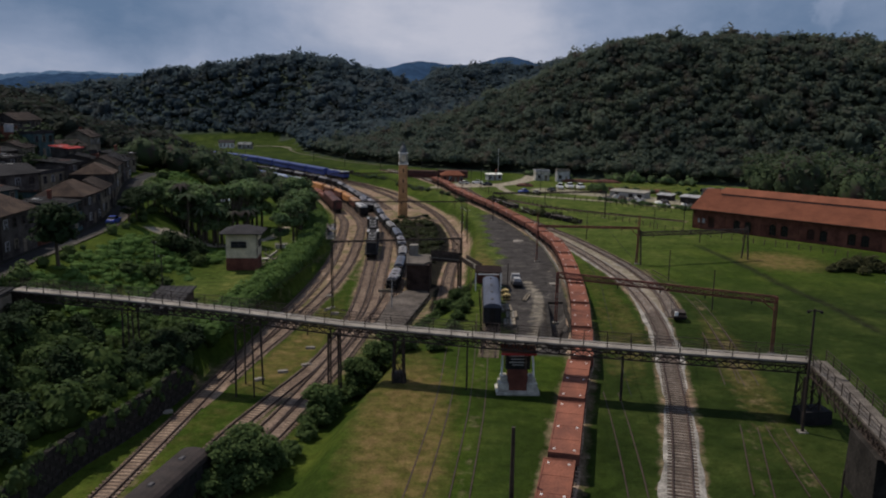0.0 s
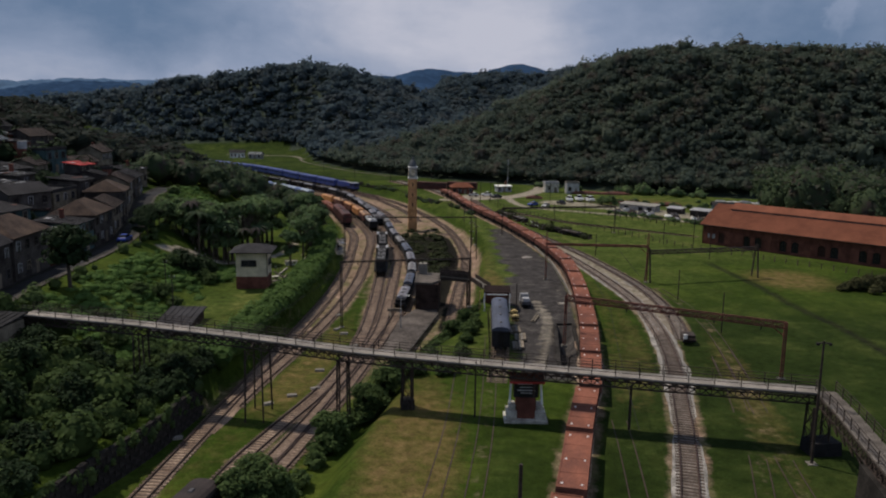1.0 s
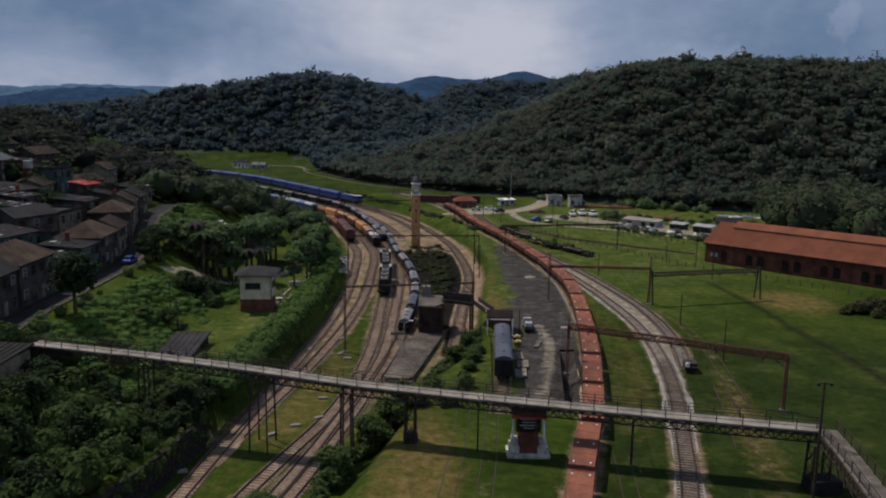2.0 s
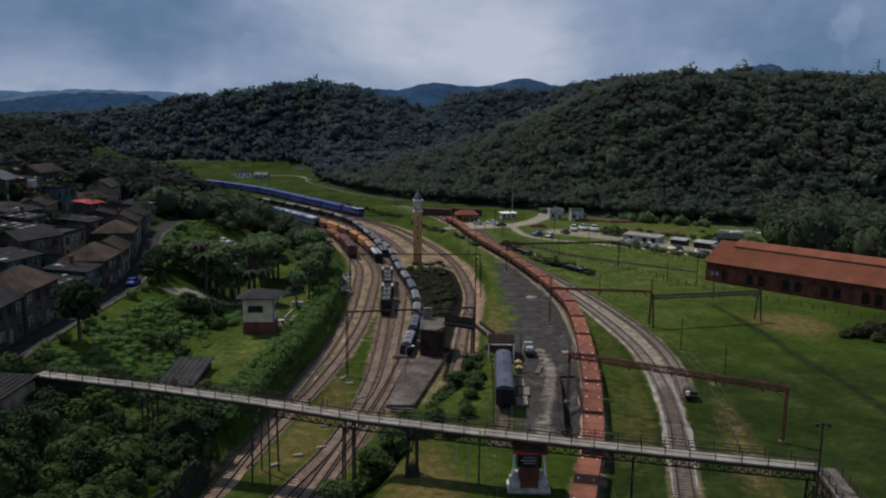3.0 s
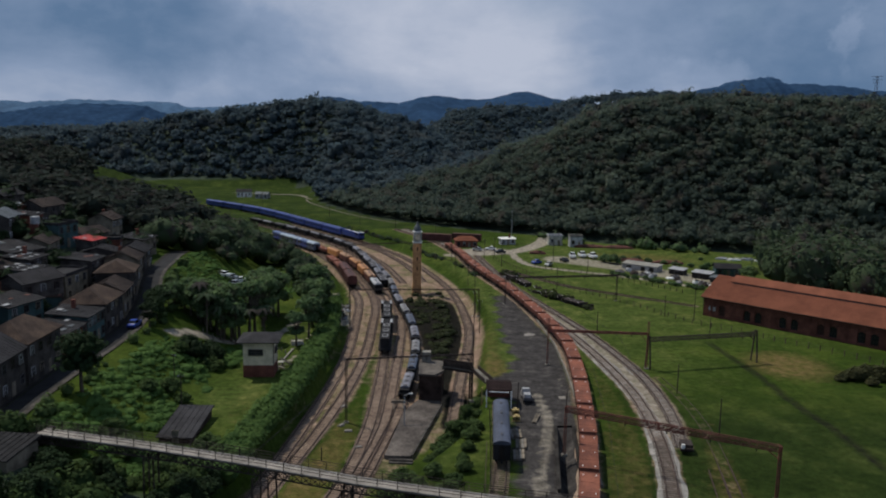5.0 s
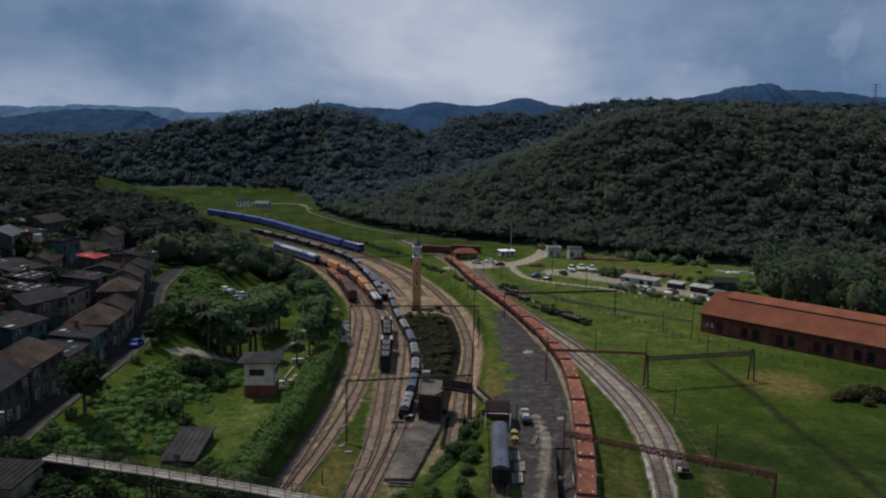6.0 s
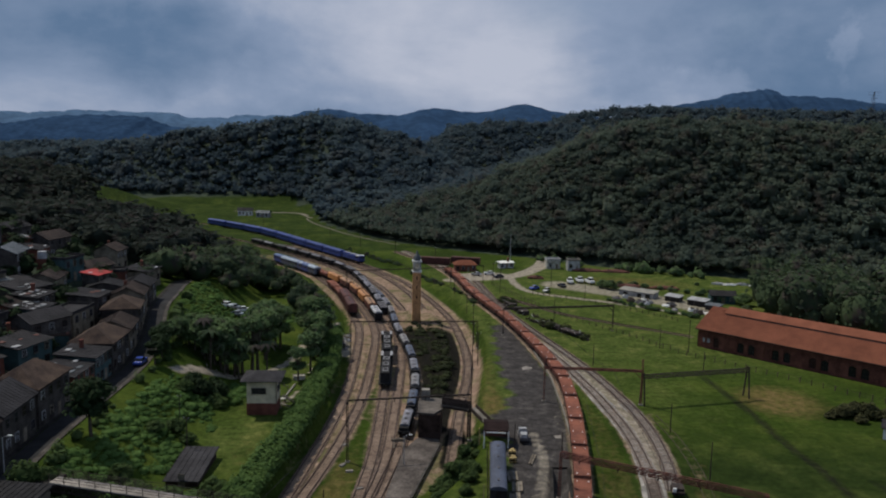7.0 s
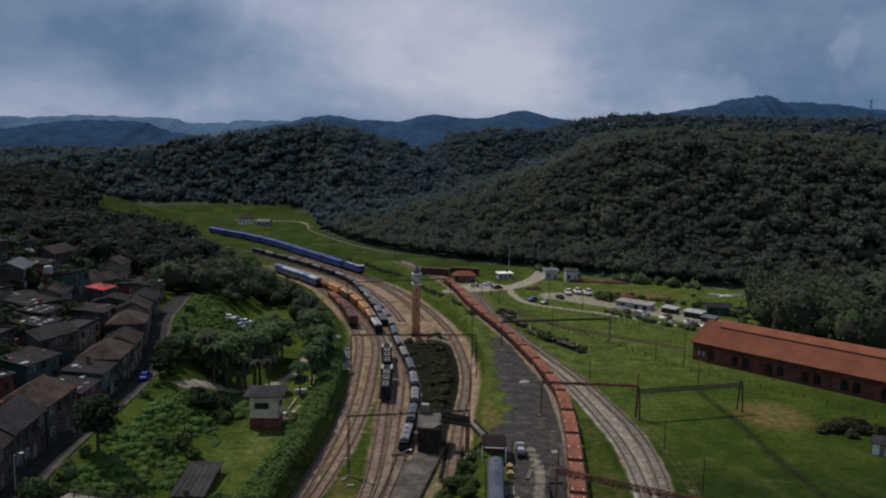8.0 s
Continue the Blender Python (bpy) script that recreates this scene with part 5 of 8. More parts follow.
# ---- overhead line gantries ----
def gantry(posts, z0s, top, label, beam_deep=0.6, trestled=(), mat_=None, over=0.0):
    """Posts carrying a lattice beam; trestled: which supports are A-shaped pairs."""
    mat_ = mat_ or REDIRON
    t = thing("gantry", label, "gantry", group="overhead line gantries")
    for k, ((x, y), z0) in enumerate(zip(posts, z0s)):
        if k in trestled:
            a, b = Vector(posts[0]), Vector(posts[-1])
            d = (b - a).normalized()
            s = Vector((-d.y, d.x))
            for u in (-0.75, 0.75):
                part("post", Mesh().beam((x + s.x * u * 1.4, y + s.y * u * 1.4, z0 - 0.1), (x + s.x * u * 0.35, y + s.y * u * 0.35, top + 0.5), 0.24), mat_, t)
        else:
            m = Mesh()
            for u in (-0.14, 0.14):
                m.beam((x + u, y, z0 - 0.1), (x + u, y, top + over), 0.11, 0.26)
            h = z0
            while h < top - 0.4:
                m.beam((x - 0.14, y - 0.1, h), (x + 0.14, y - 0.1, h + 0.4), 0.06)
                h += 0.5
            part("post", m, mat_, t)
            part("footing", Mesh().box((x, y, z0 - 0.15), (0.8, 0.8, 0.3)), CONCRETE, t)
    for a, b in zip(posts[:-1], posts[1:]):
        d = (Vector(b) - Vector(a)).normalized()
        for u in (-0.3, 0.3) if beam_deep > 0.25 else (0,):
            g = Mesh()
            s = Vector((-d.y, d.x)) * u
            lattice(g, (a[0] + s.x, a[1] + s.y, top), (b[0] + s.x, b[1] + s.y, top), beam_deep, 1.1, 0.07)
            part("beam", g, mat_, t)
        k = Mesh().beam((b[0], b[1], top - 1.9), (b[0] - d.x * 1.6, b[1] - d.y * 1.6, top - beam_deep), 0.12)
        part("knee_brace", k, mat_, t)
        n = max(1, round((Vector(b) - Vector(a)).length / 6))
        for j in range(n):
            p = Vector(a).lerp(Vector(b), (j + 0.5) / n)
            part("insulator", Mesh().tube((p.x, p.y, top - beam_deep - 0.55), (p.x, p.y, top - beam_deep), 0.08, n=6), BLACK, t)
    return t


gantry([(15.2, 110.5), (41.3, 98.2)], [0, 0], 7.45, "rusty red lattice gantry spanning the tracks", 0.75)
gantry([(16.8, 155.3), (36.6, 154.8)], [0, 0], 7.3, "rusty red gantry with slender beam", 0.3, over=2.4)
gantry([(36.9, 155.0), (60.4, 162.0)], [0, 0], 6.3, "dark iron gantry on leaning pairs of posts", 0.7, (0, 1), IRON)
gantry([(10.4, 209.8), (41.7, 218)], [0, 0], 7.4, "dark gantry beside the fence", 0.3, (), IRON)
gantry([(-19.8, 128.6), (1.6, 134.0)], [LOW, -0.6], 8.1, "slender iron gantry over the yard tracks", 0.2, (), IRON)
gantry([(-29.2, 193.2), (3.2, 197.5)], [LOW, -0.6], 6.5, "slender iron gantry over the yard tracks", 0.2, (), IRON)
gantry([(-42, 268), (-6, 282)], [LOW, -1], 6.4, "slender iron gantry over the yard tracks", 0.2, (), IRON)


# ---- foliage ----
def core_shape():
    """A coarse rounded lump of quads."""
    pts, faces, seen = [], [], {}
    for ax in range(3):
        for sg in (-1, 1):
            for i in range(2):
                for j in range(2):
                    q = []
                    for a, b in ((i, j), (i + 1, j), (i + 1, j + 1), (i, j + 1)):
                        v = [0, 0, 0]
                        v[ax], v[(ax + 1) % 3], v[(ax + 2) % 3] = sg, a - 1, b - 1
                        v = tuple(v)
                        if v not in seen:
                            seen[v] = len(pts)
                            p = np.array(v, float)
                            pts.append(p / np.linalg.norm(p))
                        q.append(seen[v])
                    faces.append(q if sg > 0 else q[::-1])
    return np.array(pts), np.array(faces)


CORE = core_shape()
BLOCK = (np.array([[x, y, z] for z in (-0.6, 0.6) for y in (-0.6, 0.6) for x in (-0.6, 0.6)]), np.array([[0, 2, 3, 1], [4, 5, 7, 6], [0, 1, 5, 4], [2, 6, 7, 3], [0, 4, 6, 2], [1, 3, 7, 5]]))


def foliage(centres, radii, per, size, seed, core=0.82, low=-0.35, up=0.8, coarse=False, ruff=0.3):
    """Crowns of leaf sprays over a dark core: arrays of vertices and quads."""
    rs = np.random.RandomState(seed)
    c, r = np.asarray(centres, float), np.asarray(radii, float)
    n = len(c)
    d = rs.normal(size=(n, per, 3))
    d /= np.linalg.norm(d, axis=2, keepdims=True)
    d[..., 2] = np.where(d[..., 2] < low, -d[..., 2], d[..., 2])
    lump = 1 + 0.16 * np.sin(d[..., 0] * 5 + rs.uniform(0, 6, (n, 1))) + 0.16 * np.sin(d[..., 1] * 6 + rs.uniform(0, 6, (n, 1))) + 0.12 * np.sin(d[..., 2] * 7 + rs.uniform(0, 6, (n, 1)))
    f = np.minimum(rs.uniform(0.72, 1.04, (n, per)) * lump, 1.2)
    p = c[:, None] + d * r[:, None] * f[..., None]
    nor = d + rs.normal(scale=ruff, size=d.shape) + np.array([0, 0, up])
    nor /= np.linalg.norm(nor, axis=2, keepdims=True)
    t = np.cross(nor, rs.normal(size=d.shape))
    t /= np.linalg.norm(t, axis=2, keepdims=True) + 1e-9
    b = np.cross(nor, t)
    s = size * rs.uniform(0.6, 1.35, (n, per, 1)) * (r.mean(axis=1)[:, None, None] / r.mean())
    quad = np.stack([p - t * s * 0.6, p + b * s * 0.34 + nor * s * 0.1, p + t * s * 0.6, p - b * s * 0.34 + nor * s * 0.06], 2).reshape(-1, 3)
    faces = np.arange(n * per * 4).reshape(-1, 4)
    if core:
        cv, cf = BLOCK if coarse else CORE
        w = 1 + rs.uniform(-0.12, 0.12, (n, len(cv), 1))
        kv = (c[:, None] + cv[None] * w * r[:, None] * core).reshape(-1, 3)
        kf = (cf[None] + (np.arange(n) * len(cv))[:, None, None]).reshape(-1, 4) + len(quad)
        quad, faces = np.vstack([quad, kv]), np.vstack([faces, kf])
    return quad, faces


def scatter(x0, x1, y0, y1, gap, seed, keep, turn=0.0):
    """Jittered places in a rectangle that pass the test keep(x, y); turn slants the rows."""
    rs = np.random.RandomState(seed)
    if turn:
        half = 0.5 * math.hypot(x1 - x0, y1 - y0)
        u, v = np.meshgrid(np.arange(-half, half, gap), np.arange(-half, half, gap))
        gx, gy = (x0 + x1) / 2 + u * math.cos(turn) - v * math.sin(turn), (y0 + y1) / 2 + u * math.sin(turn) + v * math.cos(turn)
    else:
        gx, gy = np.meshgrid(np.arange(x0, x1, gap), np.arange(y0, y1, gap))
    x, y = gx.ravel() + rs.uniform(-0.45, 0.45, gx.size) * gap, gy.ravel() + rs.uniform(-0.45, 0.45, gx.size) * gap
    k = keep(x, y) & (x > x0) & (x < x1) & (y > y0) & (y < y1) if turn else keep(x, y)
    return x[k], y[k], rs


def woods(name, label, x, y, rs, radius, lift, per, size, material, seed, flat=0.85, low=-0.2, up=0.6, coarse=False, ruff=0.3, spread=0.28, step=0.37):
    r = radius * np.clip(rs.lognormal(0.0, spread, len(x)), 0.5, 2.2)
    z = height(x, y) + lift * rs.uniform(1 - step, 1 + step, len(x)) + (r - radius) * 0.6
    v, f = foliage(np.stack([x, y, z], 1), np.stack([r, r, r * flat * rs.uniform(0.8, 1.25, len(x))], 1), per, size, seed, 0.82, low, up, coarse, ruff)
    tagged(new(name, bulk(name, v, f, material)), label, "woods", kind="stuff")


def edge_x(y):
    return np.interp(y, EDGE.p[:, 1], EDGE.p[:, 0])


def street_x(y):
    return np.interp(y, STREETLINE.p[:, 1], STREETLINE.p[:, 0])


def near_hill(x, y):
    return (woods_depth(x, y) > 2) & (woods_depth(x, y) < 125) & (x > -110 + (y - 380) * 0.2)


def far_hill(x, y):
    return (woods_depth(x, y) > np.where((x > -110 + (y - 380) * 0.2) & (y < 464), 120, 3)) & (np.abs(x) < 90 + y * 0.62)


def west_slope(x, y):
    return (x < street_x(y) - np.interp(y, [70, 215, 235], [72, 66, 8])) & (x < edge_x(y) - np.interp(y, [236, 300, 340], [8, 20, 24])) & (y > -x * 0.25) & (y < 500)


x, y, rs = scatter(-130, 330, 280, 470, 2.5, 21, near_hill, 0.62)
woods("rainforest", "dense dark rainforest covering the steep hill", x, y, rs, 1.9, 4.0, 48, 0.85, JUNGLE, 1, 0.95, -0.1, 0.7, True, 0.8, 0.3, 0.12)
x, y, rs = scatter(-130, 330, 280, 470, 9.5, 41, lambda x, y: near_hill(x, y) & (woods_depth(x, y) > 5), 0.9)
woods("tall_rainforest", "taller rounded crowns standing out of the rainforest", x, y, rs, 2.5, 4.7, 90, 0.85, JUNGLE, 11, 0.95, -0.1, 0.7, True, 0.7, 0.4, 0.16)
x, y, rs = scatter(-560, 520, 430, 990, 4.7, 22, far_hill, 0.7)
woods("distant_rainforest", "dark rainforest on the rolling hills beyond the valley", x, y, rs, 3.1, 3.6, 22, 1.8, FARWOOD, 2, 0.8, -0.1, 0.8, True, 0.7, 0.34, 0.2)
x, y, rs = scatter(-520, -90, 70, 500, 4.6, 23, west_slope)
woods("hillside_woods", "dark woods on the slope behind the town", x, y, rs, 3.0, 3.8, 40, 1.4, WESTWOOD, 3, 0.7, 0.0, 1.2, True, 0.6, 0.4, 0.25)
x, y, rs = scatter(-200, -36, 204, 332, 4.3, 24, lambda x, y: (x < edge_x(y) - np.interp(y, [204, 236, 270, 300, 340, 400], [4, 5, 13, 21, 26, 26])) & (x > street_x(y) - 10) & ((x + 62) ** 2 / 90 + (y - 236) ** 2 / 260 > 1) & ~((x > -86) & (x < -44) & (y < 226)))
woods("valley_woods", "dark mixed trees between yard and street", x, y, rs, 2.6, 3.8, 90, 0.8, MIXWOOD, 4, 0.9, -0.2, 0.7, False, 0.5, 0.4)
rs = np.random.RandomState(77)
y = np.repeat(np.arange(36, 91, 0.9), 2) + rs.uniform(-0.4, 0.4, 2 * len(np.arange(36, 91, 0.9)))
x = edge_x(y) + rs.uniform(0.2, 1.0, len(y))
r = rs.uniform(0.35, 0.8, len(y))
v, f = foliage(np.stack([x, y, rs.uniform(-1.7, 0.5, len(y))], 1), np.stack([r * 0.7, r, r * 1.3], 1), 60, 0.26, 78)
tagged(new("creepers", bulk("creepers", v, f, SHRUB)), "green creepers hanging over the dark stone wall", "creepers", kind="stuff")
x, y, rs = scatter(-66, -33, 50, 97, 2.1, 25, lambda x, y: (x < edge_x(y) - 1.4) & (x > street_x(y) + 3) & ~((np.abs(x + 55.5) < 6) & (np.abs(y - 89) < 5)) & ((y < 82) | (np.sin(x * 0.5) + np.sin(y * 0.6 + 1) > -0.6)))
woods("thicket", "dense overgrown thicket above the retaining wall", x, y, rs, 1.25, 0.5, 210, 0.34, DARKSHRUB, 5, 0.8, -0.2, 0.6, False, 0.4, 0.4)
x, y, rs = scatter(88, 175, 205, 300, 4.8, 26, lambda x, y: ((x - 61.6) * 0.685 + (y - 203.4) * 0.728 > 26) & (x > 92 + (y - 250) * 0.2) & (y < 262) & (x < 121))
woods("grove", "broad dark trees behind the workshop", x, y, rs, 3.6, 8.2, 260, 0.8, MIXWOOD, 6, 1.1, -0.3, 0.6, False, 0.5, 0.4, 0.3)
x, y, rs = scatter(-58, -31, 97, 162, 1.0, 27, lambda x, y: (x < edge_x(y) - 5) & (x > street_x(y) + 4.5) & ((x + 40) ** 2 + (y - 141) ** 2 > 60) & (((x - edge_x(y) + 10) ** 2 > 26) | (y < 112)) & ~((np.abs(x + 42.6) < 3.6) & (np.abs(y - 115.4) < 7)) & (np.sin(x * 0.45 + 1) + np.sin(y * 0.33) + np.sin((x + y) * 0.21) > -1.3) & (y < 147.5 + (x + 58) * 1.3))
woods("weeds", "lush low weeds and shrubs on the grassy slope", x, y, rs, 0.85, -0.2, 48, 0.26, MEADOW, 7, 0.45, 0.0, 0.5)
x, y, rs = scatter(-16, 2, 147, 232, 1.6, 28, lambda x, y: (x > L5.x_of_y(y) + 2.6) & (x < MTRACK.x_of_y(y) - 4.4) & (np.sin(x * 0.9) + np.sin(y * 0.5 + x) > -1.3))
x2, y2, rs2 = scatter(-82, -45, 178, 222, 1.25, 31, lambda x, y: (x > street_x(y) + 4) & (x < np.interp(y, [178, 200, 222], [-54, -54, -48])) & (x < edge_x(y) - 6))
woods("meadow_weeds", "bright lush weeds on the meadow above the park", x2, y2, rs2, 0.7, -0.05, 36, 0.28, MEADOW, 17, 0.45)
x2, y2, rs2 = scatter(-145, -68, 96, 222, 5.2, 33, lambda x, y: (x < street_x(y) - 13) & (np.sin(x * 0.7) + np.sin(y * 0.6 + x * 0.2) > -0.4))
x2, y2 = x2 - 1.5, y2 + 2.2
woods("town_trees", "dark garden trees crowded between the houses", x2, y2, rs2, 1.9, 2.0, 130, 0.75, THICKET, 18, 0.95)
x2, y2, rs2 = scatter(-76, -52, 98, 200, 2.4, 34, lambda x, y: (x > street_x(y) + 4.2) & (x < street_x(y) + np.interp(y, [98, 118, 150, 160, 176, 200], [6.0, 5.2, 5.6, 8, 6, 5.4])))
woods("street_hedge", "overgrown bushes along the edge of the street", x2, y2, rs2, 1.1, 0.5, 110, 0.4, SHRUB, 19, 0.9)
woods("bank_scrub", "dry dark scrub on the bank beside the tower", x, y, rs, 0.8, -0.1, 60, 0.3, SCRUB, 8, 0.4, -0.2, 0.6, False, 0.4, 0.4)
x, y, rs = scatter(14, 100, 255, 345, 3.4, 29, lambda x, y: (woods_depth(x, y) < -1) & (woods_depth(x, y) > -8) & (x > 30) & (np.sin(x * 0.3) + np.sin(y * 0.24 + 1) > -0.2))
woods("scrub", "low scrub and young trees at the forest foot", x, y, rs, 1.7, 1.0, 46, 0.8, TREELEAF, 9)


def hedge(y0, y1, sections):
    """A rough hedge in grown-together sections."""
    rs = np.random.RandomState(5)
    t = thing("hedge", "long rough green hedge along the railway yard", "hedge", (0, 0, 0))
    step = (y1 - y0) / sections
    for k in range(sections):
        n = int(step / 0.75)
        y = np.repeat(np.linspace(y0 + k * step, y0 + (k + 1) * step, n), 3) + rs.uniform(-0.4, 0.4, n * 3)
        x = edge_x(y) - 1.6 + np.tile([-1.5, 0, 1.3], n) * rs.uniform(0.7, 1.1, n * 3)
        r = rs.uniform(0.9, 1.6, n * 3)
        z = height(x, y) + 0.7
        v, f = foliage(np.stack([x, y, z], 1), np.stack([r, r, r * 1.25], 1), 116, 0.44, 12 + k)
        part("hedge_section", bulk("hedge_section", v, f, HEDGE), None, t)


hedge(99, 206, 14)


def bush(x, y, r, seed, material=None, squash=0.85, label="round leafy green bush on the bank", group="bushes"):
    """A bush of several lobes with short stems."""
    rs = np.random.RandomState(seed)
    t = thing("bush", label, "bush", (x, y, flat_z(x, y)), rs.uniform(0, 6), group)
    k = 6
    a = np.linspace(0, 2 * math.pi, k, endpoint=False) + rs.uniform(-0.4, 0.4, k)
    c = np.stack([np.cos(a) * r * 0.55, np.sin(a) * r * 0.55, rs.uniform(0.35, 0.75, k) * r], 1)
    c = np.vstack([c, [[0, 0, r * 0.95]]])
    q = np.full((k + 1, 3), r * 0.55) * rs.uniform(0.8, 1.2, (k + 1, 1))
    q[:, 2] *= squash
    v, f = foliage(c, q, int(90 + 60 * r), 0.22 + 0.07 * r, seed, 0.6, ruff=0.5)
    part("leaves", bulk("leaves", v, f, material or SHRUB), None, t)
    m = Mesh()
    for j in range(4):
        m.tube((0, 0, -0.1), (c[j][0] * 0.8, c[j][1] * 0.8, c[j][2]), 0.06, 0.03, 5)
    part("stem", m, BARK, t)


for k, (x, y, r) in enumerate([(-19.3, 67.6, 2.3), (-20.3, 69.6, 1.9), (-18.0, 69.4, 1.8), (-16.2, 69.2, 1.9), (-17.4, 65.5, 2.0), (-20.2, 64.0, 1.9), (-15.1, 72.0, 1.2), (-14.4, 76.6, 1.2), (-13.9, 79.6, 1.8), (-13.2, 82.6, 1.7), (-12.4, 86.4, 1.1), (-11.2, 88.0, 1.6),
                               (-9.6, 90.6, 1.9), (-8.8, 94.4, 1.5), (-8.2, 98.0, 1.8), (-5.2, 97.0, 1.4), (-3.6, 102.0, 1.3), (-6.6, 101.0, 0.8), (-3.4, 117.0, 1.3), (-2.2, 119.8, 1.6), (-0.6, 123.6, 1.3), (0.2, 129.0, 1.2), (1.9, 131.8, 1.1), (2.4, 137.6, 1.0), (-2.6, 114.0, 1.2), (-3.2, 111.0, 1.0), (-1.6, 118.0, 1.1), (0.4, 126.2, 1.4), (-0.4, 120.6, 1.0), (1.6, 128.4, 1.2), (-4.4, 108.0, 0.9), (2.6, 134.6, 1.2), (-2.2, 122.4, 0.9), (1.6, 115.5, 1.3), (2.6, 119.5, 1.0), (2.0, 124, 1.1), (1.2, 111.0, 1.0), (2.8, 129, 0.9), (0.6, 104, 1.2), (-0.6, 100, 1.1), (-1.6, 97, 1.3), (2.2, 117.4, 0.8),
                               (0.4, 107, 0.9), (3.2, 134.5, 0.8), (75.6, 151.6, 1.8), (78.4, 152.2, 2.3), (81.0, 151.4, 2.1), (83.6, 150.0, 1.9), (73.0, 150.4, 1.1), (86.5, 148.0, 2.0), (78.0, 148.2, 1.2), (52, 280, 2.6), (86, 262, 2.4), (92, 258, 3.0), (49, 283, 2.2), (86.5, 266, 1.6),
                               (85, 236, 3.2), (90, 232, 3.0), (-34.5, 96, 2.0), (-36.5, 100, 2.2), (-34, 104, 1.8), (-39.5, 98, 2.0), (-37, 108, 1.9), (-46.5, 103, 2.1), (-50, 106, 1.8), (-41.5, 103.5, 2.0), (-52, 146, 2.4), (-49, 148, 2.6), (-54.0, 147.5, 2.0), (-48, 145, 1.9), (-50.5, 150, 2.4), (-54, 143.5, 1.6), (-50, 128, 1.8), (-52, 124, 1.5), (-47, 126, 1.4)]):
    # darkest leaves left of the hut put the shade on that bush into the colour
    bush(x, y, r, 40 + k, TREELEAF if y > 230 else THICKET if x < -44 and 145 < y < 160 else BROWNBUSH if x > 70 else SHRUB)
# dark bushes; those along the yard edge stand in for the deep shade there
for k, (x, y, r) in enumerate([(-41.2, 80.2, 2.5), (-50.2, 89.6, 2.4), (-43.2, 90.4, 2.2), (-33.6, 91.6, 2.2), (-35.4, 94.0, 2.0), (-33.0, 97.0, 1.8), (-39.8, 69.0, 2.3), (-49.2, 83.2, 2.6), (-36.4, 88.2, 1.9), (-46.0, 74.6, 2.6), (-52.6, 80.0, 2.4), (-44.6, 66.4, 2.3), (-37.6, 62.4, 2.0), (-46.8, 95.6, 1.8), (-32.8, 88.4, 1.8), (-33.8, 86.0, 1.6), (-35.6, 83.6, 1.7), (-32.2, 93.8, 1.7), (-31.8, 99.4, 1.4), (-37.4, 80.4, 1.6), (-37.8, 76.0, 1.7)]):
    bush(x, y, r, 500 + k, THICKET, 1.05, "large dark rounded bush on the slope below the bridge", "dark bushes")


def tree(x, y, h, r, seed, label, round_=False, material=None):
    """A tapered trunk, forked limbs and a crown of many leafy lobes."""
    rs = np.random.RandomState(seed)
    t = thing("tree", label, "tree", (x, y, flat_z(x, y)), rs.uniform(0, 6), "trees beside the yard")
    fork = h * (0.38 if not round_ else 0.45)
    m = Mesh().tube((0, 0, -0.3), (0.1, 0.05, fork), 0.045 * h * 0.75, 0.03 * h * 0.75, 8)
    k = 9
    cs, rr = [], []
    for j in range(k):
        a = j * 2.4 + rs.uniform(-0.3, 0.3)
        u = math.sqrt((j + 0.5) / k)
        p = (math.cos(a) * r * 0.68 * u, math.sin(a) * r * 0.68 * u, h - r * (0.45 + 0.55 * u * u) * (0.9 if round_ else 0.62))
        m.tube((0.1, 0.05, fork - 0.1), p, 0.014 * h, 0.006 * h, 5)
        cs.append(p)
        rr.append(r * rs.uniform(0.42, 0.58))
    if round_:
        cs += [(0, 0, h - r), (r * 0.4, 0, h - r * 1.45), (-r * 0.4, 0, h - r * 1.45), (0, r * 0.4, h - r * 1.4), (0, -r * 0.4, h - r * 1.4)]
        rr += [r * 0.75] + [r * 0.55] * 4
    else:
        for j in range(5):
            a = j * 1.26 + 0.4
            cs.append((math.cos(a) * r * 0.5, math.sin(a) * r * 0.5, h * rs.uniform(0.42, 0.55)))
            rr.append(r * rs.uniform(0.38, 0.5))
    part("trunk", m, BARK, t)
    rr = np.array(rr)
    v, f = foliage(np.array(cs), np.stack([rr, rr, rr * 0.85], 1), 100 if h > 6 else 150, 0.62 if h > 6 else 0.34, seed, 0.62 if h > 6 else 0.45, ruff=0.5)
    part("crown", bulk("crown", v, f, material or TREELEAF), None, t)


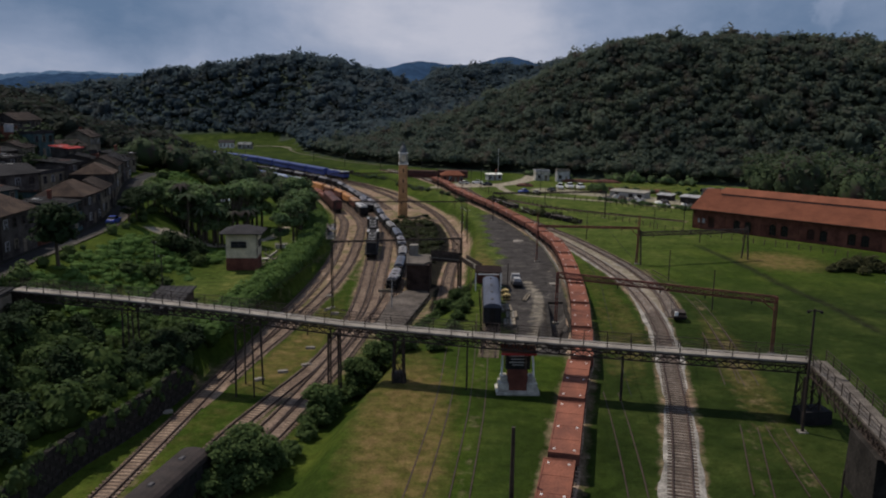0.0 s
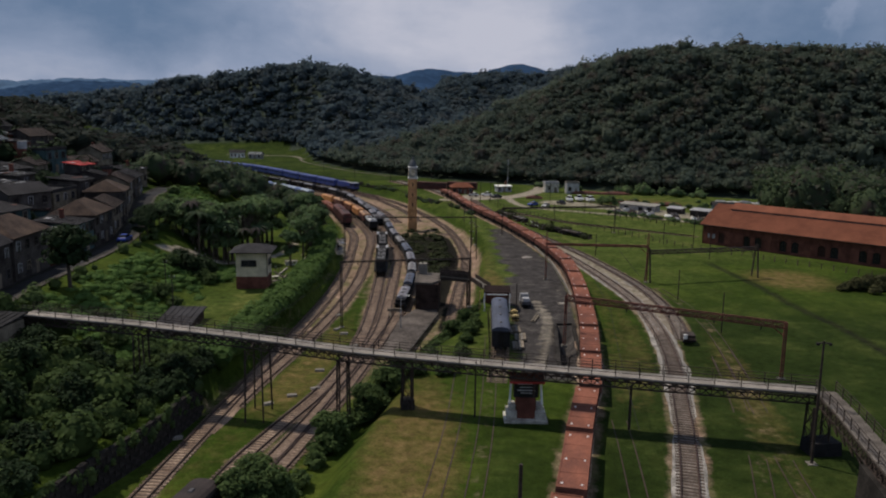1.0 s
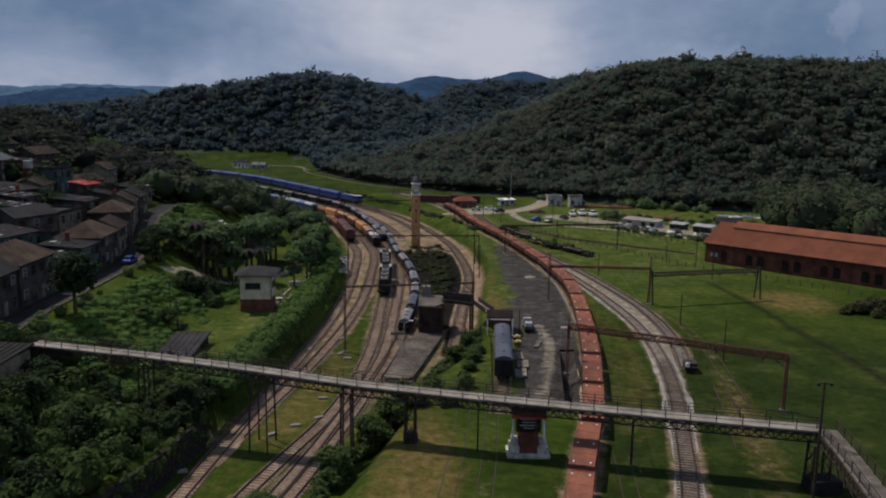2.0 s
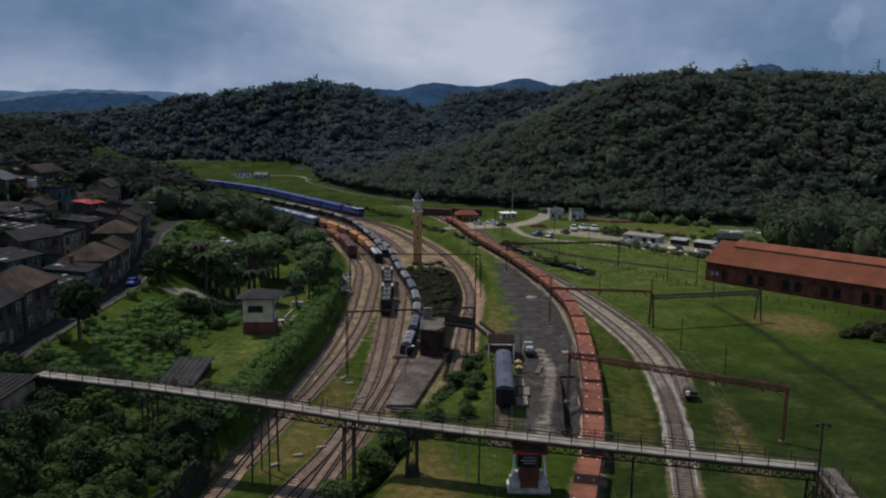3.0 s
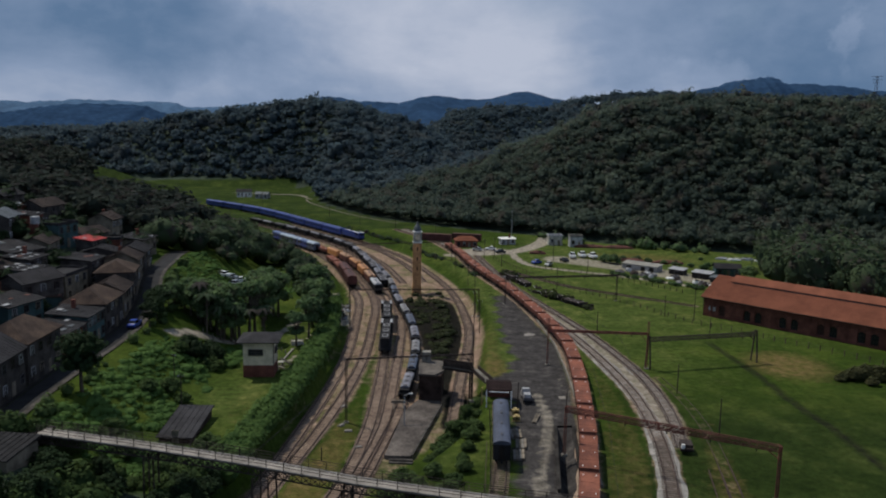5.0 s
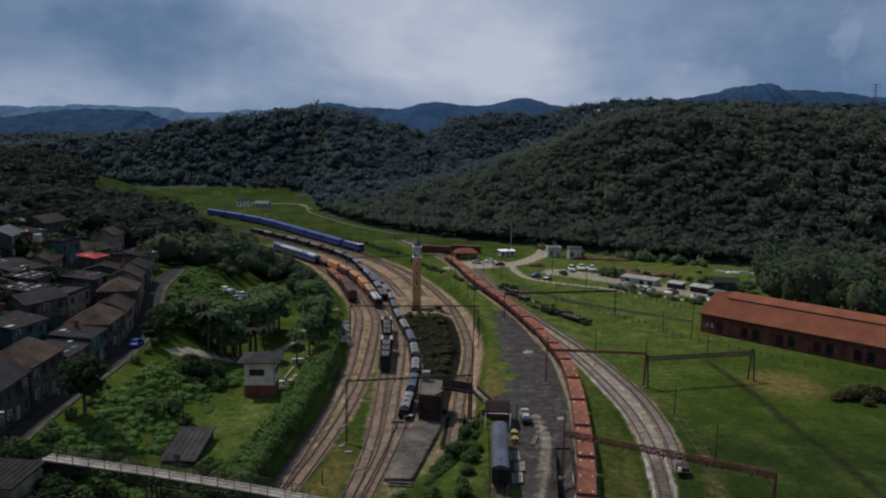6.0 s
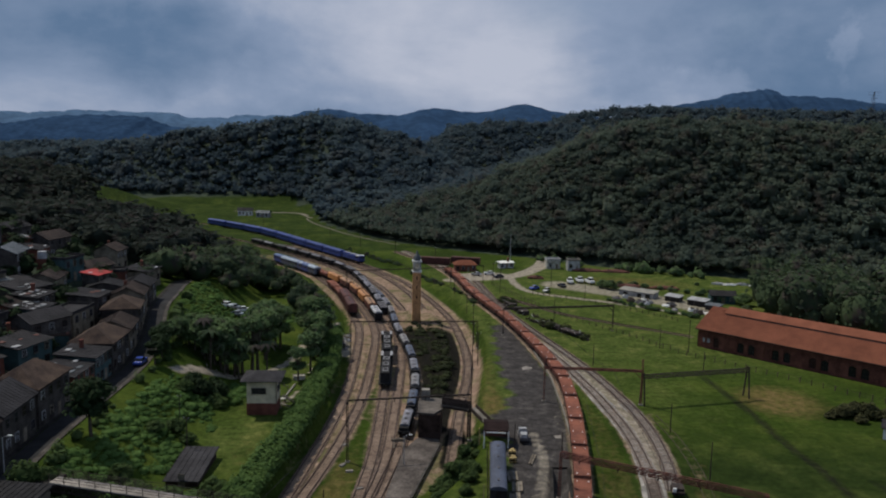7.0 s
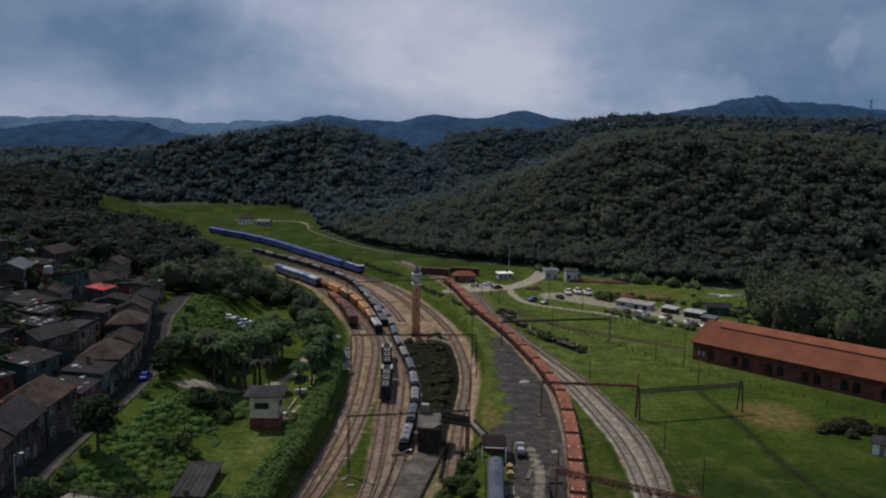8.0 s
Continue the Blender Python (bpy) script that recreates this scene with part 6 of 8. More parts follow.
for k, (x, y, h, r) in enumerate([(-18.6, 68.6, 4.4, 2.0), (-16.8, 67.4, 3.8, 1.8), (-19.6, 65.8, 4.2, 2.0), (-13.6, 81.4, 3.8, 1.8), (-10.6, 89.2, 4.2, 2.0), (-8.6, 93.0, 4.6, 2.0), (-7.4, 98.6, 4.0, 1.8), (-1.2, 121.8, 3.4, 1.5), (0.8, 130.0, 3.0, 1.4)]):
    tree(x, y, h, r, 700 + k, "young leafy tree on the grassy bank", False, SHRUB)
tree(-57.3, 112.4, 9.8, 3.6, 1, "dark round clipped street tree with bare trunk", True, THICKET)
rt = random.Random(3)
for k in range(46):
    x = -63 + 27 * ((k * 0.618) % 1.0)
    y = 163 + (34 if x > -51 else 12) * ((k * 0.755) % 1.0) + (x + 50) * 0.1
    if -47.5 < x < -36.5 and y < 188:
        continue
    if x < -52 and y > 168:
        continue
    h = rt.uniform(9.0, 12.0)
    if x < -48:
        h = min(h, max(4.5, 12.6 - flat_z(x, y) + rt.uniform(-1, 0.6)))
    tree(x, y, h, min(h * 0.4, rt.uniform(2.8, 4.1)), 60 + k, "tall dark leafy tree beside the yard")
for k, (x, y) in enumerate([(-36.0, 163), (-34.8, 170), (-36.5, 182), (-37.5, 192), (-40, 201), (-34.5, 178)]):
    tree(x, y, rt.uniform(6.5, 9.5), rt.uniform(2.0, 2.9), 120 + k, "leafy tree beside the hedge of the yard")


for k in range(4):
    y = 149 + 4.2 * k
    tree(float(street_x(y)) + 3.9 + 0.6 * math.sin(k * 2.3), y, rt.uniform(4.0, 5.4), rt.uniform(1.7, 2.3), 150 + k, "dark bushy street tree at the kerb", False, THICKET)


for k in range(11):
    x = -62.5 + 1.65 * k
    y = 163.5 + 0.35 * k + (1.4 if k % 2 else 0)
    h = max(5.5, 12.2 - flat_z(x, y) + rt.uniform(-0.8, 0.6))
    tree(x, y, h, min(h * 0.38, rt.uniform(2.4, 3.2)), 170 + k, "dark leafy tree in the row along the park path")


def palm(x, y, h, seed):
    rs = np.random.RandomState(seed)
    t = thing("palm_tree", "slender palm with drooping fronds at the park edge", "palm tree", (x, y, flat_z(x, y)), 0, "palms at the park edge")
    part("trunk", Mesh().tube((0, 0, -0.2), (0.15, 0, h * 0.55), 0.2, 0.16, 8).tube((0.15, 0, h * 0.55), (0.1, 0.1, h), 0.16, 0.12, 8), BARK, t)
    for j in range(11):
        a = j * 2 * math.pi / 11 + rs.uniform(-0.2, 0.2)
        up = rs.uniform(0.2, 0.9)
        verts, n = [], 6
        for i in range(n):
            u = i / (n - 1)
            d, z = 2.9 * u, h + up * 1.6 * u - 2.4 * u * u
            w = 0.42 * math.sin(math.pi * min(1, u * 0.9 + 0.12))
            cx, cy, sx, sy = math.cos(a) * d, math.sin(a) * d, -math.sin(a), math.cos(a)
            verts += [(cx + sx * w, cy + sy * w, z - 0.18), (cx, cy, z), (cx - sx * w, cy - sy * w, z - 0.18)]
        f = [q for i in range(n - 1) for q in ((i * 3, i * 3 + 1, i * 3 + 4, i * 3 + 3), (i * 3 + 1, i * 3 + 2, i * 3 + 5, i * 3 + 4))]
        part("frond", Mesh().add(verts, f), MIXWOOD, t)


for k, (x, y, h) in enumerate([(-54.5, 160.5, 8.5), (-52.0, 161.8, 7.6), (-49.0, 162.5, 8.8), (-56.8, 163.5, 9.0), (-46.0, 163, 7.8), (-43.4, 164.6, 8.2)]):
    palm(x, y, h, k)


# ---- distant mountains ----
def mountain(name, ridge, deep, material, seed):
    """A long ridge body with spurs, standing on the ground sheet."""
    line = np.array(ridge, float)
    n, rows = 90, 11
    u = np.linspace(0, len(line) - 1, n)
    rx, ry, rz = (np.interp(u, np.arange(len(line)), line[:, k]) for k in range(3))
    for a in (rx, ry, rz):
        a[1:-1] = (a[:-2] + 2 * a[1:-1] + a[2:]) / 4
    rs = np.random.RandomState(seed)
    rz = rz + sum(rs.uniform(0.5, 1.6) * np.sin(u * w + rs.uniform(0, 6)) for w in (5, 9, 17))
    verts = []
    for j in range(rows):
        v = j / (rows - 1) * 2 - 1
        k = 1 - abs(v) ** 1.25
        spur = 5 * np.sin(u * 7 + 3 * v) * (1 - abs(v)) * abs(v) * 2
        verts.append(np.stack([rx, ry + v * deep, np.where(abs(v) == 1, -30, rz * k + spur)], 1))
    idx = np.arange(n * rows).reshape(rows, n)
    f = np.stack([idx[:-1, :-1], idx[:-1, 1:], idx[1:, 1:], idx[1:, :-1]], -1).reshape(-1, 4)
    tagged(new(name, bulk(name, np.vstack(verts), f, material, True)), "hazy blue forested mountain ridge", "mountain", kind="structure")


# ridge colours carry the haze of distance as blue
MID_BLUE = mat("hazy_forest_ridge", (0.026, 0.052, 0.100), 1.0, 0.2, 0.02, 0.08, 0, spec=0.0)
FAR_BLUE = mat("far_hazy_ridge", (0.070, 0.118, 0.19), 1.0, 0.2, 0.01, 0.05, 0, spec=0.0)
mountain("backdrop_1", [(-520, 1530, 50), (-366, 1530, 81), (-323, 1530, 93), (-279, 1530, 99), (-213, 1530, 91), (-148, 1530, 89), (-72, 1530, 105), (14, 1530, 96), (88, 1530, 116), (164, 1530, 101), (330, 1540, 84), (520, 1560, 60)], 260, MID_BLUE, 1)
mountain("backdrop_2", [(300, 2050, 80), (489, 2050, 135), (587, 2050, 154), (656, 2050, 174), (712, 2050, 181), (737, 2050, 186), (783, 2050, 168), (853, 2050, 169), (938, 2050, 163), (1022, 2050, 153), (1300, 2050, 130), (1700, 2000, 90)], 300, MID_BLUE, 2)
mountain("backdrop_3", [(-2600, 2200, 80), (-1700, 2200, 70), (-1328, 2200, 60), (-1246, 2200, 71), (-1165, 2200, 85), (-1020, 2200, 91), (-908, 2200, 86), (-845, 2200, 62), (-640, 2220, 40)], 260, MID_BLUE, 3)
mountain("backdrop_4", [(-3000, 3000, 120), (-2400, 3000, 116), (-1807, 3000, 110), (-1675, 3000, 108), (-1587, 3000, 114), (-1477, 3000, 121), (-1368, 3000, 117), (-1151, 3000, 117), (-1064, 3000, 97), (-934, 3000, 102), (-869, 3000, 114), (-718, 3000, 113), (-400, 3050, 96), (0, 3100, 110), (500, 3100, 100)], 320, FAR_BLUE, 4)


# ---- street, yard surfaces ----
def ribbon(name, line, s0, s1, half, lift, material, label, z=None, step=1.2):
    """A surface that follows the ground along a line."""
    m = Mesh()
    verts = []
    cols = 5
    ss = np.arange(s0, s1, step)
    for s in ss:
        p, a = line.at(s), line.turn(s, 2)
        for k in range(cols):
            u = (k / (cols - 1) * 2 - 1) * half
            x, y = p[0] + math.cos(a) * u, p[1] + math.sin(a) * u
            verts.append((x, y, (flat_z(x, y) if z is None else z) + lift))
    m.add(verts, [(i * cols + k, i * cols + k + 1, (i + 1) * cols + k + 1, (i + 1) * cols + k) for i in range(len(ss) - 1) for k in range(cols - 1)])
    return tagged(part(name, m, material), label, name.rstrip("_0123456789").replace("_", " "), kind="structure")


ribbon("road", STREETLINE, 2, STREETLINE.length - 2, 1.6, 0.10, STREET, "narrow dark paved street along the terraced houses")
STREET_R = Line([(p[0] + math.cos(STREETLINE.turn(s, 2)) * 2.05, p[1] + math.sin(STREETLINE.turn(s, 2)) * 2.05) for s in np.arange(2, STREETLINE.length - 2, 6) for p in (STREETLINE.at(s),)])
STREET_L = Line([(p[0] - math.cos(STREETLINE.turn(s, 2)) * 2.0, p[1] - math.sin(STREETLINE.turn(s, 2)) * 2.0) for s in np.arange(2, STREETLINE.length - 2, 6) for p in (STREETLINE.at(s),)])
ribbon("pavement_1", STREET_R, 0, STREET_R.length, 0.42, 0.2, DARKCONC, "worn concrete pavement at the park side")
ribbon("pavement_2", STREET_L, 0, STREET_L.length, 0.4, 0.2, STONE, "worn concrete pavement along the house fronts")
ribbon("parking", Line([(-66, 212), (-63, 220), (-60.5, 232), (-60, 238)]), 0, 26, 3.6, 0.14, CONCRETE, "small paved car park among the trees")


ribbon("dirt_road_1", Line([(-103, 492), (-98, 476), (-87, 454), (-68, 422), (-48, 396), (-30, 377)]), 0, 132, 0.55, 0.12, DIRTROAD, "pale dirt road along the foot of the forest")
ribbon("dirt_road_2", Line([(-158, 522), (-134, 521), (-114, 519), (-103, 500), (-100, 484)]), 0, 74, 1.8, 0.14, DIRTROAD, "pale farm track at the end of the valley")


def sheet(name, poly, z, material, label, category, thick=0.12):
    return tagged(part(name, Mesh().prism(poly, z - thick, z), material), label, category, kind="structure")


for k, poly in enumerate([[(13.8, 176.6), (15.4, 176.8), (16.2, 178.6), (14.6, 179.4), (13.6, 178.2)], [(17.2, 134.4), (18.2, 134.6), (18.2, 136), (17.0, 135.8)]]):
    sheet("paving_%d" % (k + 1), poly, 0.16, PALECONC, "pale worn concrete patch in the yard", "paving", 0.12)
sheet("kerb", [(18.9, 100), (19.2, 100), (20.0, 124), (20.3, 150), (20.0, 170), (17.4, 196), (17.1, 196), (19.7, 170), (20.0, 150), (19.7, 124)], 0.42, CONCRETE, "low concrete kerb beside the ore train", "kerb", 0.4)
wall = thing("retaining_wall", "dark stone wall of the loading pit", "wall", kind="structure")
for a, b in (((13.2, 98.5), (15.0, 121)), ((16.4, 98.8), (17.8, 121)), ((15.0, 121.3), (17.7, 121.6))):
    part("wall", Mesh().beam((*a, -0.85), (*b, -0.85), 0.35, 2.2), STONE, wall)
    part("coping", Mesh().beam((*a, 0.32), (*b, 0.32), 0.5, 0.14), STONE, wall)

# retaining wall at the near side of the yard
wall = thing("yard_wall", "dark rough stone retaining wall below the thicket", "wall", kind="structure")
ys = np.arange(36, 90, 1.5)
course = [Mesh().box((0, 0, 0), (0.5, 1.46, 0.6), taper=0.93).data("stone", STONE), Mesh().box((0, 0, 0), (0.56, 1.38, 0.58), taper=0.9).data("stone", STONE)]
rw = random.Random(9)
for j in range(6):
    for k, y in enumerate(ys):
        p = Vector((float(edge_x(y + 0.75 * (j % 2))) + 0.85 - 0.06 * j, y + 0.75 * (j % 2), LOW - 0.1 + j * 0.6))
        d = float(edge_x(y + 1) - edge_x(y - 1)) / 2
        ob = part("stone", course[rw.randrange(2)], STONE, wall)
        ob.matrix_basis = Matrix.Translation(p) @ Matrix.Rotation(-math.atan(d) + rw.uniform(-0.04, 0.04), 4, "Z")


# ---- buildings ----
def window_part(parent, c, w, h, axis, out, frame_mat=None, sill=True):
    """A window on a wall: dark pane, frame and sill. axis: 'x' or 'y' is the wall's direction; out: the outward sign."""
    fm = frame_mat or WHITE
    x, y, z = c

    def size(a, d, hh):
        return (a, d, hh) if axis == "x" else (d, a, hh)

    def at(off, dz, along=0.0):
        return (x + along, y + out * off, z + dz) if axis == "x" else (x + out * off, y + along, z + dz)

    win = part("window", Mesh().box(at(0.03, 0), size(w, 0.06, h)), HOLE, parent)
    fr = Mesh()
    for s in (-1, 1):
        fr.box(at(0.06, -0.06, s * (w / 2 + 0.04)), size(0.09, 0.12, h + 0.12))
    fr.box(at(0.06, h), size(w, 0.12, 0.08)).box(at(0.06, h * 0.5), size(w, 0.1, 0.05)).box(at(0.06, 0), size(0.05, 0.1, h))
    part("window_frame", fr, fm, win)
    if sill:
        part("window_sill", Mesh().box(at(0.1, -0.12), size(w + 0.3, 0.26, 0.1)), DARKCONC, win)


def house(x, y, z, w, d, h, turn, roof, wall_mat, roof_mat, label, storeys=2, front=3, rise=1.6, sides=True, seed=0, group="town houses"):
    """A house: local -y is the front. roof: 'gable', 'hip', 'shed' or 'flat'."""
    r = random.Random(seed)
    t = thing("house", label, "house", (x, y, z), turn, group)
    part("wall", Mesh().box((0, 0, -3.0), (w, d, h + 3.0)), wall_mat, t)
    o = 0.45
    rf = Mesh()
    a, b = w / 2 + o, d / 2 + o
    if roof == "gable":
        roof_slope(rf, (-a, -b, h - 0.15), (a, -b, h - 0.15), (a, 0, h + rise), (-a, 0, h + rise))
        roof_slope(rf, (-a, 0, h + rise), (a, 0, h + rise), (a, b, h - 0.15), (-a, b, h - 0.15))
        for s in (-1, 1):
            g = Mesh().add([(s * (w / 2 - 0.1), -d / 2, h), (s * (w / 2 - 0.1), d / 2, h), (s * (w / 2 - 0.1), 0, h + rise - 0.15), (s * (w / 2), -d / 2, h), (s * (w / 2), d / 2, h), (s * (w / 2), 0, h + rise - 0.15)],
                  [(0, 1, 2), (5, 4, 3), (0, 3, 4, 1), (1, 4, 5, 2), (2, 5, 3, 0)])
            part("gable", g, wall_mat, t)
    elif roof == "hip":
        k = min(w, d) / 2 * 0.85
        e = [(-a, -b, h - 0.1), (a, -b, h - 0.1), (a, b, h - 0.1), (-a, b, h - 0.1)]
        rx, ry = max(a - k, 0.05), max(b - k, 0.05)
        if w >= d:
            p, q = (-rx, 0, h + rise), (rx, 0, h + rise)
            rf.add(e + [p, q] + [(u, v, h - 0.28) for u, v, _ in e], [(0, 1, 5, 4), (1, 2, 5), (2, 3, 4, 5), (3, 0, 4), (9, 8, 7, 6), (0, 6, 7, 1), (1, 7, 8, 2), (2, 8, 9, 3), (3, 9, 6, 0)])
        else:
            p, q = (0, -ry, h + rise), (0, ry, h + rise)
            rf.add(e + [p, q] + [(u, v, h - 0.28) for u, v, _ in e], [(0, 1, 4), (1, 2, 5, 4), (2, 3, 5), (3, 0, 4, 5), (9, 8, 7, 6), (0, 6, 7, 1), (1, 7, 8, 2), (2, 8, 9, 3), (3, 9, 6, 0)])
    elif roof == "shed":
        roof_slope(rf, (-a, -b, h - 0.05), (a, -b, h - 0.05), (a, b, h + rise * 0.6), (-a, b, h + rise * 0.6))
    else:
        rf.box((0, 0, h), (w + 0.3, d + 0.3, 0.22))
        for s in (-1, 1):
            rf.box((s * (w / 2), 0, h + 0.22), (0.25, d + 0.3, 0.45))
            rf.box((0, s * (d / 2), h + 0.22), (w - 0.25, 0.25, 0.45))
    rob = part("roof", rf, roof_mat, t)
    if roof in ("gable", "shed"):
        ribs = Mesh()
        n = int(w / 0.8)
        for k in range(n + 1):
            u = -a + 0.1 + k * (2 * a - 0.2) / n
            if roof == "gable":
                ribs.beam((u, -b, h - 0.01), (u, 0, h + rise + 0.13), 0.12, 0.07)
                ribs.beam((u, b, h - 0.01), (u, 0, h + rise + 0.13), 0.12, 0.07)
            else:
                ribs.beam((u, -b, h + 0.09), (u, b, h + rise * 0.6 + 0.14), 0.12, 0.07)
        tagged(part("roof_ribs", ribs, roof_mat, rob), kind="stuff")
    if roof == "shed" and storeys and w < 10 and h > 3.3:
        for k in range(r.randrange(3, 9)):
            u, v = r.uniform(-a * 0.8, a * 0.8), r.uniform(-0.8, 0.8)
            zz = h + rise * 0.3 + rise * 0.3 * v + 0.16
            part("roof_sheet", Mesh().box((u, v * b, zz), (r.uniform(0.7, 1.6), r.uniform(0.5, 1.1), 0.05)), (ZINC, LIGHTGREY, SLATE, OXIDESIDE)[r.randrange(4)], rob)
    if r.random() < 0.3:
        part("chimney", Mesh().box((w * 0.2, d * 0.15, h + rise * 0.3), (0.6, 0.6, 1.6)).box((w * 0.2, d * 0.15, h + rise * 0.3 + 1.6), (0.75, 0.75, 0.15)), BRICK, rob)
    step = h / storeys
    for s in range(storeys):
        for k in range(front):
            u = -w / 2 + (k + 0.5) * w / front
            if s == 0 and k == front // 2:
                part("door", Mesh().box((u, -d / 2 - 0.03, 0), (1.0, 0.1, 2.15)), WOOD, t)
            else:
                window_part(t, (u, -d / 2, s * step + step * 0.32), 0.95, min(1.35, step * 0.5), "x", -1, (WOOD, DARKGREY, IRON, LIGHTGREY)[int(r.random() * 4)])
        if sides:
            for k in range(2):
                window_part(t, (w / 2, -d / 4 + k * d / 2, s * step + step * 0.35), 0.85, min(1.2, step * 0.45), "y", 1, WOOD)
    return t


# terrace along the street: fronts face the road
TERRACE = [(97.0, 9.5, 7.2, 6.0, "gable", PLASTER, OLDTILE, 2.2), (107.5, 10.5, 7.8, 6.2, "gable", PLASTER, SLATE, 2.4), (119.0, 11.0, 8.4, 6.6, "hip", PLASTER, BROWNTILE, 2.6), (130.0, 8.6, 6.5, 4.6, "shed", BRICK, DARKROOF, 1.2),
           (138.5, 7.6, 7.0, 5.4, "shed", TEAL, SLATE, 1.0), (148.0, 10.0, 8.0, 6.0, "hip", PLASTER, BROWNTILE, 2.4), (158.5, 8.8, 7.0, 5.2, "gable", OCHRE, OLDTILE, 1.7), (168.5, 8.4, 7.5, 6.2, "hip", PLASTER, BROWNTILE, 2.0), (178.5, 8.6, 7.0, 5.4, "gable", OCHRE, OLDTILE, 1.8),
           (188.5, 8.6, 7.0, 4.6, "gable", PLASTER, SLATE, 1.5)]
for k, (y, w, d, h, kind_, wm, rm, rise) in enumerate(TERRACE):
    s = STREETLINE.s_of_y(y)
    p, a = STREETLINE.at(s), STREETLINE.turn(s, 3)
    x = p[0] - math.cos(a) * (2.45 + d / 2)
    yy = p[1] - math.sin(a) * (2.45 + d / 2)
    z = flat_z(p[0], p[1]) + 0.15
    house(x, yy, z, w, d, h, a + math.pi / 2, kind_, wm, rm, "two-storey terraced house with stained walls on the street", 2, 4, rise, True, k, "terraced houses")

HILLTOWN = [(-82.5, 112, "gable", PLASTER, OLDTILE), (-84, 124, "shed", BRICK, SLATE), (-81.5, 136, "shed", TEAL, SLATE), (-84, 147, "gable", PLASTER, SLATE), (-83.5, 158, "flat", OCHRE, DARKROOF), (-84.5, 168.5, "shed", PLASTER, SLATE), (-86, 180, "gable", PLASTER, SLATE),
            (-94, 118, "gable", PLASTER, SLATE), (-95, 130, "shed", OCHRE, SLATE), (-93, 141, "flat", PLASTER, DARKROOF), (-94.5, 152, "gable", BRICK, OLDTILE), (-96, 163, "shed", PLASTER, SLATE), (-97, 174, "gable", OCHRE, OLDTILE), (-99, 186, "flat", TEAL, DARKROOF),
            (-106, 126, "gable", BRICK, OLDTILE), (-105, 139, "shed", PLASTER, SLATE), (-107, 151, "gable", PLASTER, OLDTILE), (-106, 164, "flat", OCHRE, DARKROOF), (-108, 177, "gable", PLASTER, ZINC), (-110, 190, "shed", BRICK, SLATE), (-97, 196, "gable", PLASTER, OLDTILE),
            (-117, 134, "shed", PLASTER, ZINC), (-118, 147, "gable", OCHRE, OLDTILE), (-119, 160, "flat", PLASTER, DARKROOF), (-120, 173, "gable", BRICK, OLDTILE), (-121, 187, "shed", PLASTER, SLATE), (-112, 203, "gable", PLASTER, OLDTILE), (-88, 206, "shed", OCHRE, SLATE),
            (-130, 160, "gable", PLASTER, SLATE), (-131, 176, "shed", PLASTER, ZINC), (-132, 192, "gable", BRICK, TILE), (-124, 206, "gable", PLASTER, SLATE), (-100, 213, "gable", OCHRE, OLDTILE), (-142, 184, "shed", PLASTER, OLDTILE), (-136, 208, "gable", PLASTER, SLATE)]
rh = random.Random(17)
for k, (x, y, kind_, wm, rm) in enumerate(HILLTOWN):
    w, d, h = rh.uniform(6.5, 9.5), rh.uniform(5.5, 7.5), rh.uniform(3.4, 6.2)
    house(x, y, flat_z(x + 2, y), w, d, h, math.pi / 2 + rh.uniform(-0.4, 0.3), kind_, wm, rm, "small crowded hillside house with patched roof", 2 if h > 4.6 else 1, 3, rh.uniform(0.9, 1.7), True, 50 + k, "hillside houses")
house(-89.5, 182.5, flat_z(-88, 182) + 1.0, 5.0, 4.2, 4.6, 1.4, "shed", PLASTER, REDROOF, "small house with a bright red sheet roof", 2, 2, 0.9, True, 201, "hillside houses")
for k in range(26):
    x, y = -79 - 46 * ((k * 0.618 + 0.3) % 1.0), 104 + 100 * ((k * 0.755 + 0.1) % 1.0)
    w, d, h = rh.uniform(3.2, 5.0), rh.uniform(3.0, 4.4), rh.uniform(2.4, 3.6)
    house(x, y, flat_z(x + 1, y), w, d, h, math.pi / 2 + rh.uniform(-0.5, 0.5), "shed" if k % 3 else "flat", (PLASTER, BRICK, OCHRE, TEAL)[k % 4], (SLATE, DARKROOF, ZINC, OLDTILE, BROWNTILE)[k % 5], "low annexe with rusty sheet roof behind the houses", 1, 2, 0.7, False, 210 + k, "backyard annexes")
for k, (x, y) in enumerate(((-91.6, 158.6), (-88.4, 152.4))):
    house(x, y, flat_z(x + 2, y) + 0.6, 7.0, 5.5, 5.0, math.pi / 2, "shed", TEAL if k else PLASTER, SLATE, "hillside house with pale skylight sheets on a dark roof", 2, 3, 1.0, True, 240 + k, "hillside houses")
    sky_roof = thing("skylight_rack", "row of pale translucent sheets laid on a roof", "roof sheets", (x, y, flat_z(x + 2, y) + 5.98), math.pi / 2, "skylight racks")
    for j in range(6):
        u, v = -2.6 + 1.05 * j, (-1.2, 0.9)[j % 2]
        part("sheet", Mesh().box((u, v, 0.11 * v), (0.75, 1.5, 0.05)), LIGHTGREY, sky_roof)
tank = thing("water_tank", "pale water tank on a short brick tower", "water tank", (-102, 181.5, flat_z(-102, 181.5)))
part("tower", Mesh().box((0, 0, -0.5), (2.0, 2.0, 5.0)), BRICK, tank)
part("tank", Mesh().tube((0, 0, 4.5), (0, 0, 6.2), 1.1, 1.0, 14), LIGHTGREY, tank)


